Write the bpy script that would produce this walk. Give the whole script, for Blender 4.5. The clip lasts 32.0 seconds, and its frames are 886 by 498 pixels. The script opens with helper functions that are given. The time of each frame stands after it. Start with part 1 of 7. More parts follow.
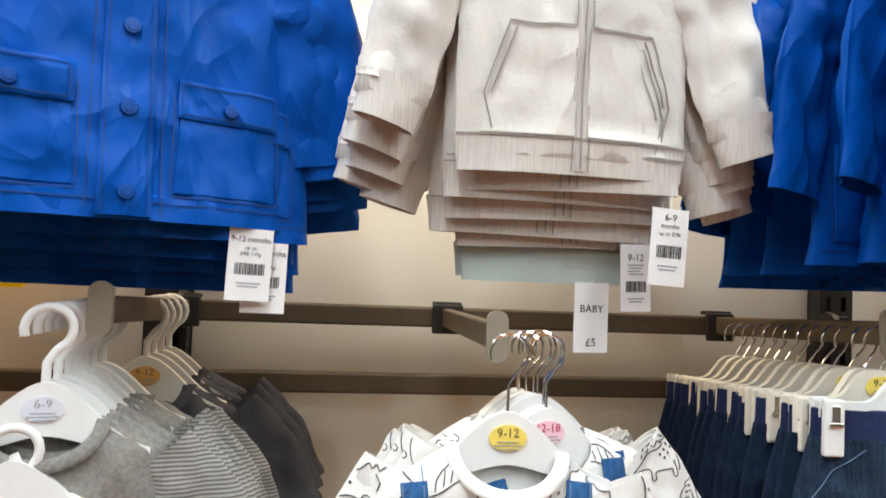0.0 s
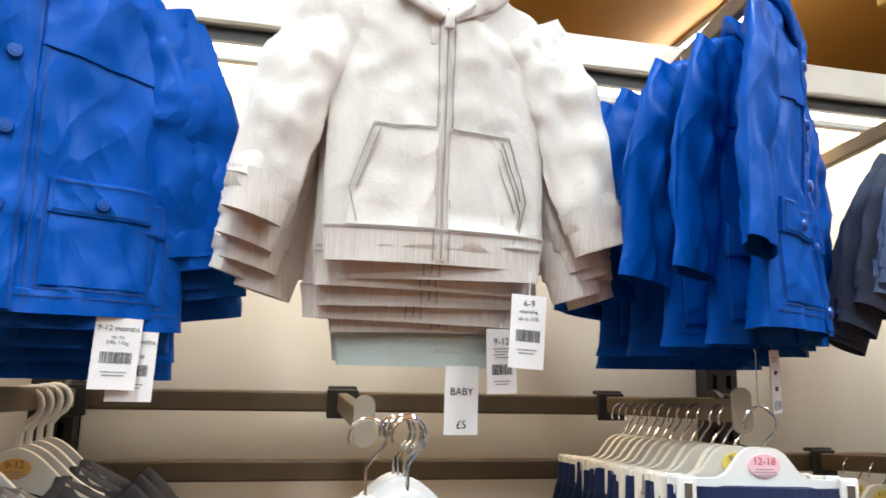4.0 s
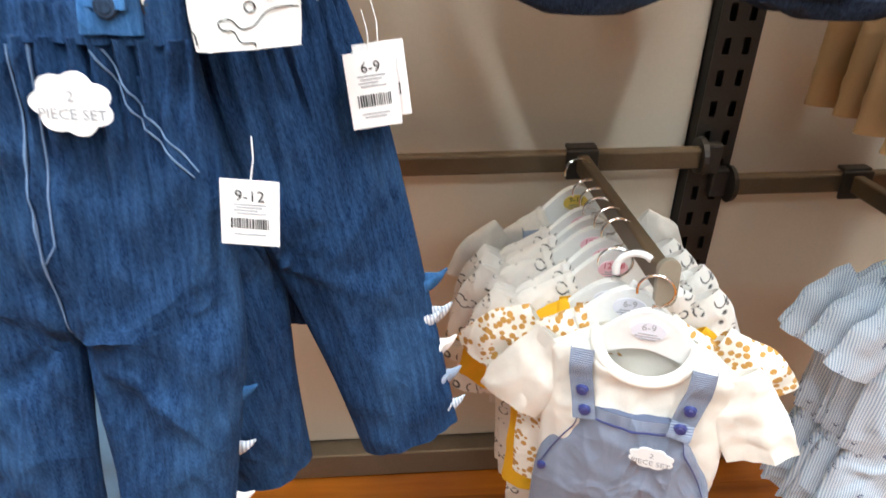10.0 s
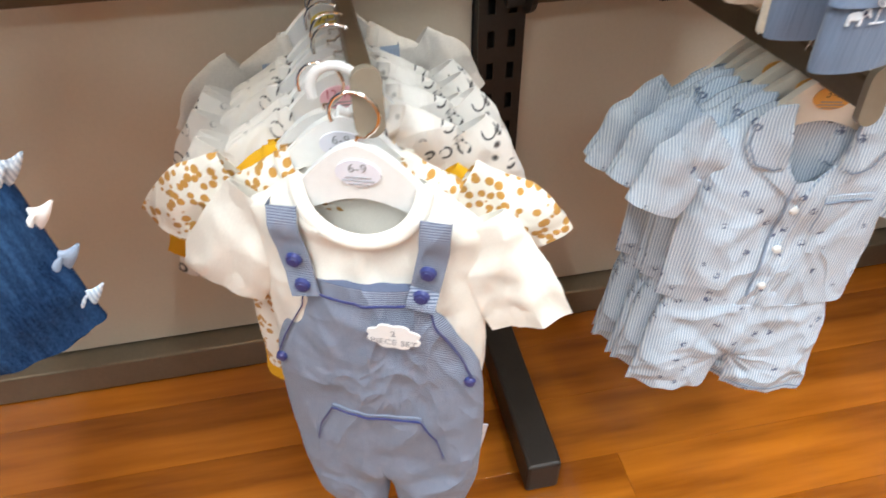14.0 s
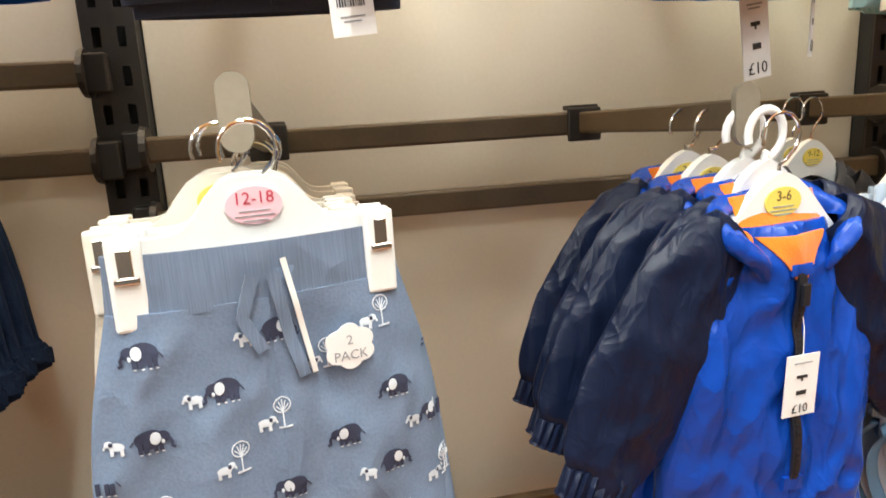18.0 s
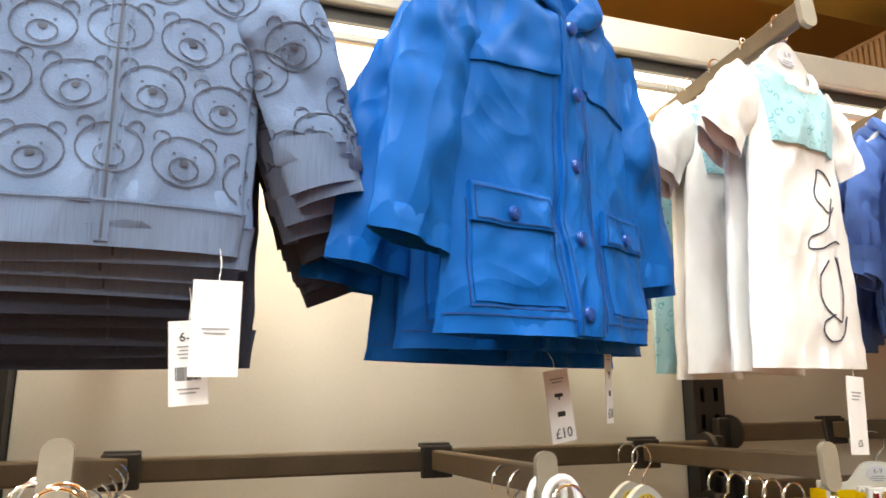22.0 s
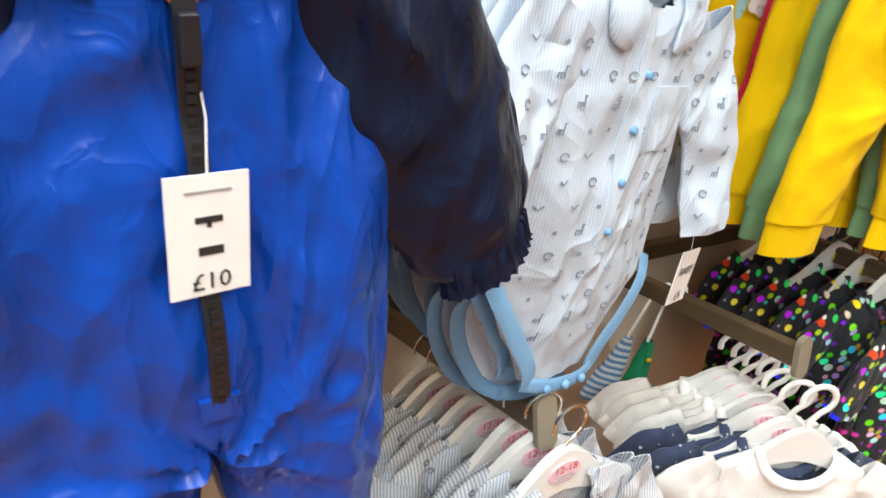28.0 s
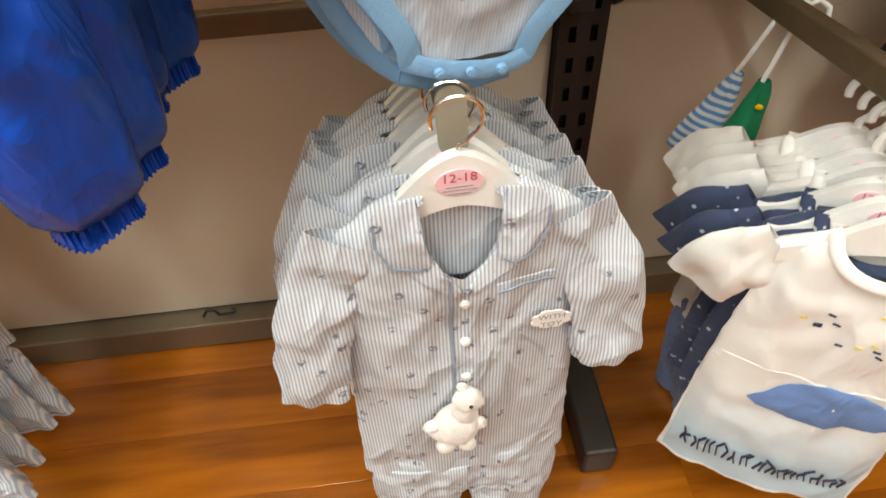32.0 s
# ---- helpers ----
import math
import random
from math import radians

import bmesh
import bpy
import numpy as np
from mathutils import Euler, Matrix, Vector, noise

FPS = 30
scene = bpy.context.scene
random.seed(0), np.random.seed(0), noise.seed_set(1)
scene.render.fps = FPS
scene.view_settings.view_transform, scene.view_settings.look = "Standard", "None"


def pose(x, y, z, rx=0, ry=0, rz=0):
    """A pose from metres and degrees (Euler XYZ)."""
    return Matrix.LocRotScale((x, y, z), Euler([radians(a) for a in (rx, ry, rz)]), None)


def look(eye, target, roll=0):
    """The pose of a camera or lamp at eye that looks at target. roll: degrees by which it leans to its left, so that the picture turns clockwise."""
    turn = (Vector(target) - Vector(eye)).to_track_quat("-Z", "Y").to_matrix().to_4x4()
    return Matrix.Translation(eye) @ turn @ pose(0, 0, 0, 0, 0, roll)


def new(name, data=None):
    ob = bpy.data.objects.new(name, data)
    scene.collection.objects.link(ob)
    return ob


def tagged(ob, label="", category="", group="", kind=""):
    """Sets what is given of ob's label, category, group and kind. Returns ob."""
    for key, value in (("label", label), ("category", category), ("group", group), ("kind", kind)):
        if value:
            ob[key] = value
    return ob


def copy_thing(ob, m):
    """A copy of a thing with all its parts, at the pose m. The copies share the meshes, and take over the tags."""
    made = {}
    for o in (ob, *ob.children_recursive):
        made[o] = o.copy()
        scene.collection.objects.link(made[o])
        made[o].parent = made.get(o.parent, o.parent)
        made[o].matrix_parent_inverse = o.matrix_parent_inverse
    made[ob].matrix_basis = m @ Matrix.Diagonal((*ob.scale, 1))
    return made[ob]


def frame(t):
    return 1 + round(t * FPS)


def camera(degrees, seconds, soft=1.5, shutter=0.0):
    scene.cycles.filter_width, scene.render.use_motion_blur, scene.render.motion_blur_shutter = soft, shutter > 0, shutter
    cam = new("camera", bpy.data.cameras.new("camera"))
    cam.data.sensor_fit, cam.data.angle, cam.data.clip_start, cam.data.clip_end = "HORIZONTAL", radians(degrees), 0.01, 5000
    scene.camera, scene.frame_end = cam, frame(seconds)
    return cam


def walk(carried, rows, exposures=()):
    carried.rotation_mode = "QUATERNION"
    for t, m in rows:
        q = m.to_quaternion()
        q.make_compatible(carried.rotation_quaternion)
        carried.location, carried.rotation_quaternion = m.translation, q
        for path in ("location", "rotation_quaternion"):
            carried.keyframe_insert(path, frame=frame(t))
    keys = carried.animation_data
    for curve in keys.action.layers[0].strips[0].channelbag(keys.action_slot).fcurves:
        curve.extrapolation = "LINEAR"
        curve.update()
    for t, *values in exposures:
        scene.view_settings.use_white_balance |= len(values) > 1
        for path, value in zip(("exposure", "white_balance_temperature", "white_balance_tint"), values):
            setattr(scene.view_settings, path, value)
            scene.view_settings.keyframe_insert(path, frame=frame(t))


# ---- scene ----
cam = camera(66.1, 32.0, soft=1.6, shutter=0.3)
PATH = [
    (0, (-0.915, -1.193, 1.486), (-0.633, 0.785, 1.566), 2.3),
    (0.5, (-0.902, -1.222, 1.545), (-0.632, 0.757, 1.647), 1.6),
    (1, (-0.889, -1.234, 1.554), (-0.685, 0.742, 1.78), 1.5),
    (1.5, (-0.886, -1.241, 1.556), (-0.769, 0.723, 1.916), 1.6),
    (2, (-0.905, -1.253, 1.558), (-0.799, 0.707, 1.942), 2.4),
    (2.5, (-0.923, -1.257, 1.557), (-0.741, 0.705, 1.897), 3.0),
    (4.5, (-0.792, -1.241, 1.469), (-0.3, 0.675, 1.764), 0.5),
    (5, (-0.773, -1.205, 1.449), (-0.184, 0.703, 1.55), 0.2),
    (5.5, (-0.729, -1.155, 1.426), (-0.101, 0.742, 1.34), 0.6),
    (6, (-0.679, -1.116, 1.403), (-0.1, 0.783, 1.163), 1.7),
    (6.5, (-0.657, -1.095, 1.379), (-0.078, 0.783, 1.006), 1.0),
    (7, (-0.638, -1.105, 1.36), (-0.199, 0.78, 0.855), 1.0),
    (7.5, (-0.607, -1.126, 1.345), (-0.301, 0.757, 0.743), 0.0),
    (8, (-0.589, -1.144, 1.334), (-0.363, 0.728, 0.666), -0.2),
    (8.5, (-0.57, -1.155, 1.321), (-0.407, 0.702, 0.597), -1.0),
    (9, (-0.554, -1.136, 1.293), (-0.387, 0.672, 0.453), -2.1),
    (9.5, (-0.53, -1.095, 1.256), (-0.389, 0.666, 0.318), -2.1),
    (10, (-0.507, -1.04, 1.2), (-0.406, 0.653, 0.14), -0.1),
    (10.5, (-0.479, -0.994, 1.142), (-0.309, 0.611, -0.041), 0.5),
    (11, (-0.458, -0.952, 1.091), (-0.249, 0.577, -0.181), 3.2),
    (11.5, (-0.448, -0.94, 1.063), (-0.262, 0.592, -0.209), 1.7),
    (12, (-0.429, -0.937, 1.047), (-0.262, 0.558, -0.272), 0.5),
    (12.5, (-0.422, -0.929, 1.036), (-0.217, 0.512, -0.336), 1.1),
    (13, (-0.392, -0.92, 1.031), (-0.177, 0.502, -0.358), 0.7),
    (13.5, (-0.338, -0.907, 1.027), (-0.063, 0.509, -0.359), 0.8),
    (15.5, (0.012, -0.997, 1.202), (0.27, 0.691, 0.16), -4.6),
    (16, (0.076, -1.006, 1.235), (0.449, 0.72, 0.295), -2.2),
    (16.5, (0.11, -0.958, 1.278), (0.775, 0.775, 0.532), -0.1),
    (17, (0.195, -0.977, 1.299), (0.788, 0.837, 0.703), -5.1),
    (17.5, (0.235, -1.01, 1.352), (0.677, 0.861, 0.798), -3.4),
    (18, (0.239, -1.029, 1.372), (0.605, 0.885, 0.92), -3.0),
    (18.5, (0.24, -1.04, 1.387), (0.543, 0.908, 1.052), -2.6),
    (19, (0.209, -1.05, 1.41), (0.436, 0.925, 1.194), -0.3),
    (19.5, (0.202, -1.066, 1.422), (0.382, 0.925, 1.369), 0.1),
    (20, (0.202, -1.086, 1.425), (0.425, 0.896, 1.579), 0.2),
    (20.5, (0.219, -1.095, 1.43), (0.613, 0.834, 1.783), 0.8),
    (21, (0.237, -1.104, 1.432), (0.773, 0.767, 1.891), 0.8),
    (21.5, (0.252, -1.11, 1.438), (0.848, 0.731, 1.942), 0.3),
    (22, (0.306, -1.129, 1.44), (0.919, 0.737, 1.817), 0.1),
    (22.5, (0.343, -1.127, 1.423), (1.102, 0.678, 1.831), 1.8),
    (23, (0.388, -1.12, 1.428), (1.313, 0.613, 1.802), 2.0),
    (23.5, (0.418, -1.122, 1.423), (1.457, 0.539, 1.824), 1.0),
    (24, (0.451, -1.127, 1.423), (1.532, 0.529, 1.72), -0.7),
    (24.5, (0.472, -1.127, 1.398), (1.518, 0.574, 1.506), -0.2),
    (25, (0.475, -1.084, 1.375), (1.402, 0.686, 1.288), -1.9),
    (25.5, (0.457, -1.017, 1.352), (1.257, 0.795, 1.072), -1.7),
    (27.5, (0.527, -0.819, 1.262), (1.584, 0.716, 0.537), -0.4),
    (28, (0.593, -0.821, 1.243), (1.526, 0.696, 0.332), 5.4),
    (28.5, (0.676, -0.88, 1.25), (1.184, 0.747, 0.204), 4.1),
    (29, (0.723, -0.9, 1.198), (1.071, 0.768, 0.149), 3.7),
    (29.5, (0.768, -0.891, 1.177), (0.936, 0.764, 0.067), 1.5),
    (30, (0.803, -0.88, 1.167), (0.94, 0.741, 0.003), 2.0),
    (30.5, (0.854, -0.875, 1.154), (0.984, 0.687, -0.088), 2.1),
    (31, (0.906, -0.875, 1.139), (1.051, 0.632, -0.168), 0.8),
    (31.5, (0.916, -0.863, 1.125), (1.057, 0.558, -0.276), 0.3),
    (32, (0.92, -0.869, 1.123), (1.028, 0.474, -0.355), -2.9),
]
# the camera's own brightness and white balance: seconds, stops, kelvin, tint
STOPS = [(0, -0.38, 6400, 10), (2.5, -0.4, 6500, 10), (5, -0.15, 6200, 10), (7, -0.15, 6200, 10), (9, 0.02, 6200, 10), (10, 0.45, 6350, 10), (11, 0.4, 6550, 10), (12, 0.5, 6500, 10), (13.5, 0.32, 6450, 10), (16, 0.3, 6000, 10), (17.2, 0.3, 6100, 10), (18.2, 0.15, 7350, 10),
         (19, 0.15, 7750, 10), (20, 0.3, 7350, 10), (21.5, 0.25, 6950, 10), (23, 0.1, 7750, 10), (25, -0.08, 7750, 10), (27.5, 0.22, 6850, 10), (29, 0.25, 6850, 10), (30, 0.4, 7150, 10), (31, 0.25, 7150, 10), (32, 0.05, 7450, 10)]
walk(cam, [(t, look(eye, target, roll)) for t, eye, target, roll in PATH], STOPS)

# ---- light ----
world = bpy.data.worlds.new("shop_world")
scene.world = world
world.use_nodes = True
world.node_tree.nodes["Background"].inputs[0].default_value = (1.0, 0.95, 0.88, 1)
world.node_tree.nodes["Background"].inputs[1].default_value = 0.015
scene.view_settings.exposure = 0.0


def area_lamp(name, m, sx, sy, power, color):
    data = bpy.data.lights.new(name, "AREA")
    data.shape, data.size, data.size_y, data.energy, data.color = "RECTANGLE", sx, sy, power, color
    ob = new(name, data)
    ob.matrix_world = m
    return ob


WARM, COOL = (1.0, 0.8, 0.54), (0.84, 0.96, 1.0)
TUBES = [(-2.6, -1.3), (-1.15, -1.3), (0.3, -1.3), (1.75, -1.3)]
for lx, ly in TUBES:
    area_lamp("tube_light", pose(lx, ly, 2.93), 0.12, 1.5, 46, COOL)
area_lamp("cornice_light", pose(-0.6, -0.10, 1.955, 24, 0, 0), 5.8, 0.05, 20, WARM)
area_lamp("aisle_light", pose(-0.2, -2.9, 2.93, -12, 0, 0), 5.0, 0.5, 92, COOL)


# ---- materials ----
def material(name, rough=0.8, metal=0.0, sheen=0.0, coat=0.0):
    m = bpy.data.materials.new(name)
    m.use_nodes = True
    t = m.node_tree
    b = t.nodes["Principled BSDF"]
    b.inputs["Roughness"].default_value, b.inputs["Metallic"].default_value = rough, metal
    b.inputs["Sheen Weight"].default_value, b.inputs["Coat Weight"].default_value = sheen, coat
    return m, t, b


def node(t, kind, **values):
    n = t.nodes.new("ShaderNode" + kind)
    for k, v in values.items():
        n.inputs[k].default_value = v
    return n


def coords(t, scale=(1, 1, 1), turn=(0, 0, 0)):
    c, mp = node(t, "TexCoord"), node(t, "Mapping")
    mp.inputs["Scale"].default_value = scale
    mp.inputs["Rotation"].default_value = [radians(a) for a in turn]
    t.links.new(c.outputs["Object"], mp.inputs["Vector"])
    return mp.outputs["Vector"]


def noise_out(t, scale, detail=3, stretch=(1, 1, 1)):
    n = node(t, "TexNoise", Scale=scale, Detail=detail)
    t.links.new(coords(t, stretch), n.inputs["Vector"])
    return n.outputs["Fac"]


def ramp(t, fac, a, b, ca, cb):
    r = node(t, "ValToRGB")
    r.color_ramp.elements[0].position, r.color_ramp.elements[1].position = a, b
    r.color_ramp.elements[0].color, r.color_ramp.elements[1].color = (*ca, 1), (*cb, 1)
    t.links.new(fac, r.inputs["Fac"])
    return r.outputs["Color"]


def mixed(t, fac, a, b, kind="MIX"):
    n = t.nodes.new("ShaderNodeMix")
    n.data_type, n.blend_type = "RGBA", kind
    for sock, v in ((n.inputs["Factor"], fac), (n.inputs["A"], a), (n.inputs["B"], b)):
        if isinstance(v, (int, float)):
            sock.default_value = v
        elif isinstance(v, tuple):
            sock.default_value = (*v, 1)
        else:
            t.links.new(v, sock)
    return n.outputs["Result"]


def creases(t, scale, stretch=(1, 1, 0.6)):
    """Sharp-backed creases of hanging cloth."""
    n = node(t, "TexNoise", Scale=scale, Detail=2.5, Distortion=0.7)
    n.noise_type, n.normalize = "RIDGED_MULTIFRACTAL", False
    n.inputs["Offset"].default_value, n.inputs["Gain"].default_value = 1.0, 1.4
    t.links.new(coords(t, stretch), n.inputs["Vector"])
    return n.outputs["Fac"]


def bumped(t, b, height, strength=0.3, distance=0.002, crumple=0.0, size=24, sharp=0.5):
    n = node(t, "Bump", Strength=strength, Distance=distance)
    if crumple:
        w = node(t, "Bump", Strength=crumple, Distance=0.012)
        t.links.new(noise_out(t, size, 4, (1, 1, 0.7)), w.inputs["Height"])
        r = node(t, "Bump", Strength=sharp, Distance=0.012)
        t.links.new(creases(t, size * 0.42), r.inputs["Height"])
        t.links.new(w.outputs["Normal"], r.inputs["Normal"])
        t.links.new(r.outputs["Normal"], n.inputs["Normal"])
    t.links.new(height, n.inputs["Height"])
    t.links.new(n.outputs["Normal"], b.inputs["Normal"])


def vary(c, k):
    return tuple(max(0.0, min(1.0, v * k)) for v in c)


def fabric(name, c, rough=0.85, fleck=0.25, fine=900, sheen=0.03, bump=0.35, stretch=(1, 1, 1), own=0.12):
    """Knitted or woven cloth: fine grain, soft large patches, each piece a little lighter or darker."""
    m, t, b = material(name, rough, 0, sheen)
    b.inputs["Specular IOR Level"].default_value = 0.15
    grain = noise_out(t, fine, 2, stretch)
    col = ramp(t, grain, 0.3, 0.7, vary(c, 1 - fleck), vary(c, 1 + fleck * 0.6))
    col = mixed(t, 0.5, col, ramp(t, noise_out(t, 14, 3), 0.3, 0.75, vary(c, 0.86), vary(c, 1.08)))
    info = node(t, "ObjectInfo")
    col = mixed(t, own, col, ramp(t, info.outputs["Random"], 0, 1, vary(c, 0.6), vary(c, 1.25)))
    t.links.new(col, b.inputs["Base Color"])
    bumped(t, b, grain, bump, 0.0012, 0.2, 22, 0.2)
    return m


def washed(name, top, low, z0, z1):
    """A printed wash on jersey that fades from one colour to another down the garment."""
    m, t, b = material(name, 0.9)
    b.inputs["Specular IOR Level"].default_value = 0.15
    sep, add = node(t, "SeparateXYZ"), node(t, "Math")
    add.operation = "MULTIPLY_ADD"
    add.inputs[1].default_value = -1.0
    t.links.new(coords(t), sep.inputs[0])
    t.links.new(sep.outputs["Z"], add.inputs[0])
    soft = node(t, "Math")
    soft.operation = "MULTIPLY"
    soft.inputs[1].default_value = 0.08
    t.links.new(noise_out(t, 40, 3), soft.inputs[0])
    t.links.new(soft.outputs[0], add.inputs[2])
    t.links.new(ramp(t, add.outputs[0], -z0 + 0.04, -z1 + 0.04, top, low), b.inputs["Base Color"])
    bumped(t, b, noise_out(t, 700, 2), 0.35, 0.0012, 0.2, 22, 0.2)
    return m


def waterproof(name, c, rough=0.44):
    m, t, b = material(name, rough, 0, 0.0, 0.0)
    b.inputs["Specular IOR Level"].default_value = 0.1
    n = noise_out(t, 30, 4)
    t.links.new(ramp(t, n, 0.3, 0.75, vary(c, 0.9), vary(c, 1.08)), b.inputs["Base Color"])
    t.links.new(ramp(t, noise_out(t, 9, 3), 0.3, 0.7, (rough - 0.08,) * 3, (rough + 0.12,) * 3), b.inputs["Roughness"])
    bumped(t, b, noise_out(t, 500, 2), 0.12, 0.0006, 0.16, 16, 0.55)
    return m


def nylon(name, c, rough=0.3, shine=0.42):
    """Thin shiny nylon with sharp creases that run mostly down."""
    m, t, b = material(name, rough, 0, 0.0, 0.0)
    b.inputs["Specular IOR Level"].default_value = shine
    n = noise_out(t, 40, 5, (1, 1, 0.5))
    t.links.new(ramp(t, n, 0.3, 0.75, vary(c, 0.92), vary(c, 1.06)), b.inputs["Base Color"])
    fine = node(t, "Bump", Strength=0.26, Distance=0.003)
    t.links.new(creases(t, 44, (1, 1, 0.6)), fine.inputs["Height"])
    broad = node(t, "Bump", Strength=0.5, Distance=0.012)
    t.links.new(creases(t, 13, (1, 1, 0.33)), broad.inputs["Height"])
    t.links.new(fine.outputs["Normal"], broad.inputs["Normal"])
    t.links.new(broad.outputs["Normal"], b.inputs["Normal"])
    return m


def denim(name, c, pale, wash=0.6):
    """Denim: fine twill grain running down, broad soft worn fades and thin whitish flecks."""
    m, t, b = material(name, 0.9, 0, 0.0)
    b.inputs["Specular IOR Level"].default_value = 0.12
    twill = noise_out(t, 900, 3, (1.0, 1.0, 0.3))
    streak = noise_out(t, 260, 4, (1.0, 1.0, 0.07))
    patch = ramp(t, noise_out(t, 6.5, 3, (1.6, 1.0, 0.7)), 0.46, 0.74, (0, 0, 0), (wash,) * 3)
    col = mixed(t, patch, c, pale)
    col = mixed(t, 0.3, col, ramp(t, twill, 0.32, 0.68, vary(c, 0.55), vary(pale, 1.0)))
    col = mixed(t, 0.14, col, ramp(t, streak, 0.4, 0.66, vary(c, 0.5), vary(pale, 1.4)))
    t.links.new(col, b.inputs["Base Color"])
    bumped(t, b, twill, 0.5, 0.001, 0.28, 24, 0.4)
    return m


def striped(name, a, c, pitch, axis="X", share=0.5, speck=None):
    """Narrow woven stripes, with small printed flecks if speck is a colour."""
    m, t, b = material(name, 0.85, 0, 0.1)
    w = t.nodes.new("ShaderNodeTexWave")
    w.bands_direction = axis
    w.inputs["Scale"].default_value, w.inputs["Distortion"].default_value = 0.314159 / pitch, 0.15
    w.inputs["Detail"].default_value, w.inputs["Detail Scale"].default_value = 1.0, 4.0
    t.links.new(coords(t), w.inputs["Vector"])
    col = ramp(t, w.outputs["Fac"], share - 0.2, share + 0.2, a, c)
    if speck:
        v = node(t, "TexVoronoi", Scale=38.0, Randomness=0.9)
        t.links.new(coords(t, (1, 0.3, 1)), v.inputs["Vector"])
        dots = ramp(t, v.outputs["Distance"], 0.16, 0.22, (1, 1, 1), (0, 0, 0))
        ragged = ramp(t, noise_out(t, 260, 2), 0.46, 0.52, (0, 0, 0), (1, 1, 1))
        col = mixed(t, mixed(t, 1.0, dots, ragged, "MULTIPLY"), col, speck)
    t.links.new(col, b.inputs["Base Color"])
    bumped(t, b, noise_out(t, 800, 2), 0.3, 0.001, 0.45)
    return m


def spotted(name, ground, spot, scale, size, ring=None):
    """Cloth with scattered printed marks."""
    m, t, b = material(name, 0.85, 0, 0.15)
    v = node(t, "TexVoronoi", Scale=scale, Randomness=0.85)
    t.links.new(coords(t, (1, 0.25, 1)), v.inputs["Vector"])
    d = v.outputs["Distance"]
    marks = ramp(t, d, size, size + 0.06, (1, 1, 1), (0, 0, 0))
    if ring:
        marks = mixed(t, 1.0, marks, ramp(t, d, ring, ring + 0.05, (0, 0, 0), (1, 1, 1)), "MULTIPLY")
        marks = mixed(t, 1.0, marks, ramp(t, noise_out(t, scale * 2.1, 2), 0.42, 0.5, (0, 0, 0), (1, 1, 1)), "MULTIPLY")
    t.links.new(mixed(t, marks, mixed(t, 0.3, ground, ramp(t, noise_out(t, 20, 3), 0.3, 0.7, vary(ground, 0.85), ground)), spot), b.inputs["Base Color"])
    bumped(t, b, noise_out(t, 900, 2), 0.3, 0.001, 0.45)
    return m


def many_coloured(name, ground, scale, size):
    m, t, b = material(name, 0.85, 0, 0.1)
    v = node(t, "TexVoronoi", Scale=scale, Randomness=0.9)
    t.links.new(coords(t, (1, 0.3, 1)), v.inputs["Vector"])
    hsv = node(t, "HueSaturation", Saturation=1.5, Value=1.1)
    t.links.new(v.outputs["Color"], hsv.inputs["Color"])
    t.links.new(mixed(t, ramp(t, v.outputs["Distance"], size, size + 0.08, (1, 1, 1), (0, 0, 0)), ground, hsv.outputs["Color"]), b.inputs["Base Color"])
    bumped(t, b, noise_out(t, 800, 2), 0.3, 0.001, 0.45)
    return m


def painted(name, c, rough=0.5, metal=0.0, spread=0.12, bump=0.05, big=6, coat=0.0):
    m, t, b = material(name, rough, metal, 0, coat)
    col = ramp(t, noise_out(t, big, 5), 0.3, 0.72, vary(c, 1 - spread), vary(c, 1 + spread * 0.5))
    col = mixed(t, 0.25, col, ramp(t, noise_out(t, 160, 3), 0.3, 0.7, vary(c, 1 - spread), vary(c, 1 + spread)))
    t.links.new(col, b.inputs["Base Color"])
    bumped(t, b, noise_out(t, 240, 3), bump, 0.001)
    return m


def plain(name, c, rough=0.5, metal=0.0):
    m, t, b = material(name, rough, metal)
    b.inputs["Base Color"].default_value = (*c, 1)
    bumped(t, b, noise_out(t, 300, 2), 0.05, 0.0005)
    return m


def timber(name, a, c, grain, rough, axis_stretch, coat=0.0, knots=True):
    m, t, b = material(name, rough, 0, 0, coat)
    g = noise_out(t, grain, 6, axis_stretch)
    broad = noise_out(t, 2.2, 4, (0.35, 1.6, 1))
    col = ramp(t, g, 0.3, 0.7, a, c)
    col = mixed(t, 0.45, col, ramp(t, broad, 0.35, 0.65, vary(a, 0.85), vary(c, 1.15)))
    if knots:
        v = node(t, "TexVoronoi", Scale=3.2, Randomness=1.0)
        t.links.new(coords(t, (0.6, 1.6, 1)), v.inputs["Vector"])
        col = mixed(t, ramp(t, v.outputs["Distance"], 0.03, 0.09, (0.8,) * 3, (0, 0, 0)), col, vary(a, 0.3))
    info = node(t, "ObjectInfo")
    col = mixed(t, 0.06, col, ramp(t, info.outputs["Random"], 0, 1, vary(a, 0.7), vary(c, 1.2)))
    t.links.new(col, b.inputs["Base Color"])
    t.links.new(ramp(t, noise_out(t, 12, 4), 0.3, 0.7, (rough - 0.06,) * 3, (rough + 0.14,) * 3), b.inputs["Roughness"])
    bumped(t, b, g, 0.12, 0.001)
    return m


def glowing(name, c, strength):
    m, t, b = material(name, 0.5)
    b.inputs["Base Color"].default_value = (*c, 1)
    b.inputs["Emission Color"].default_value = (*c, 1)
    b.inputs["Emission Strength"].default_value = strength
    return m


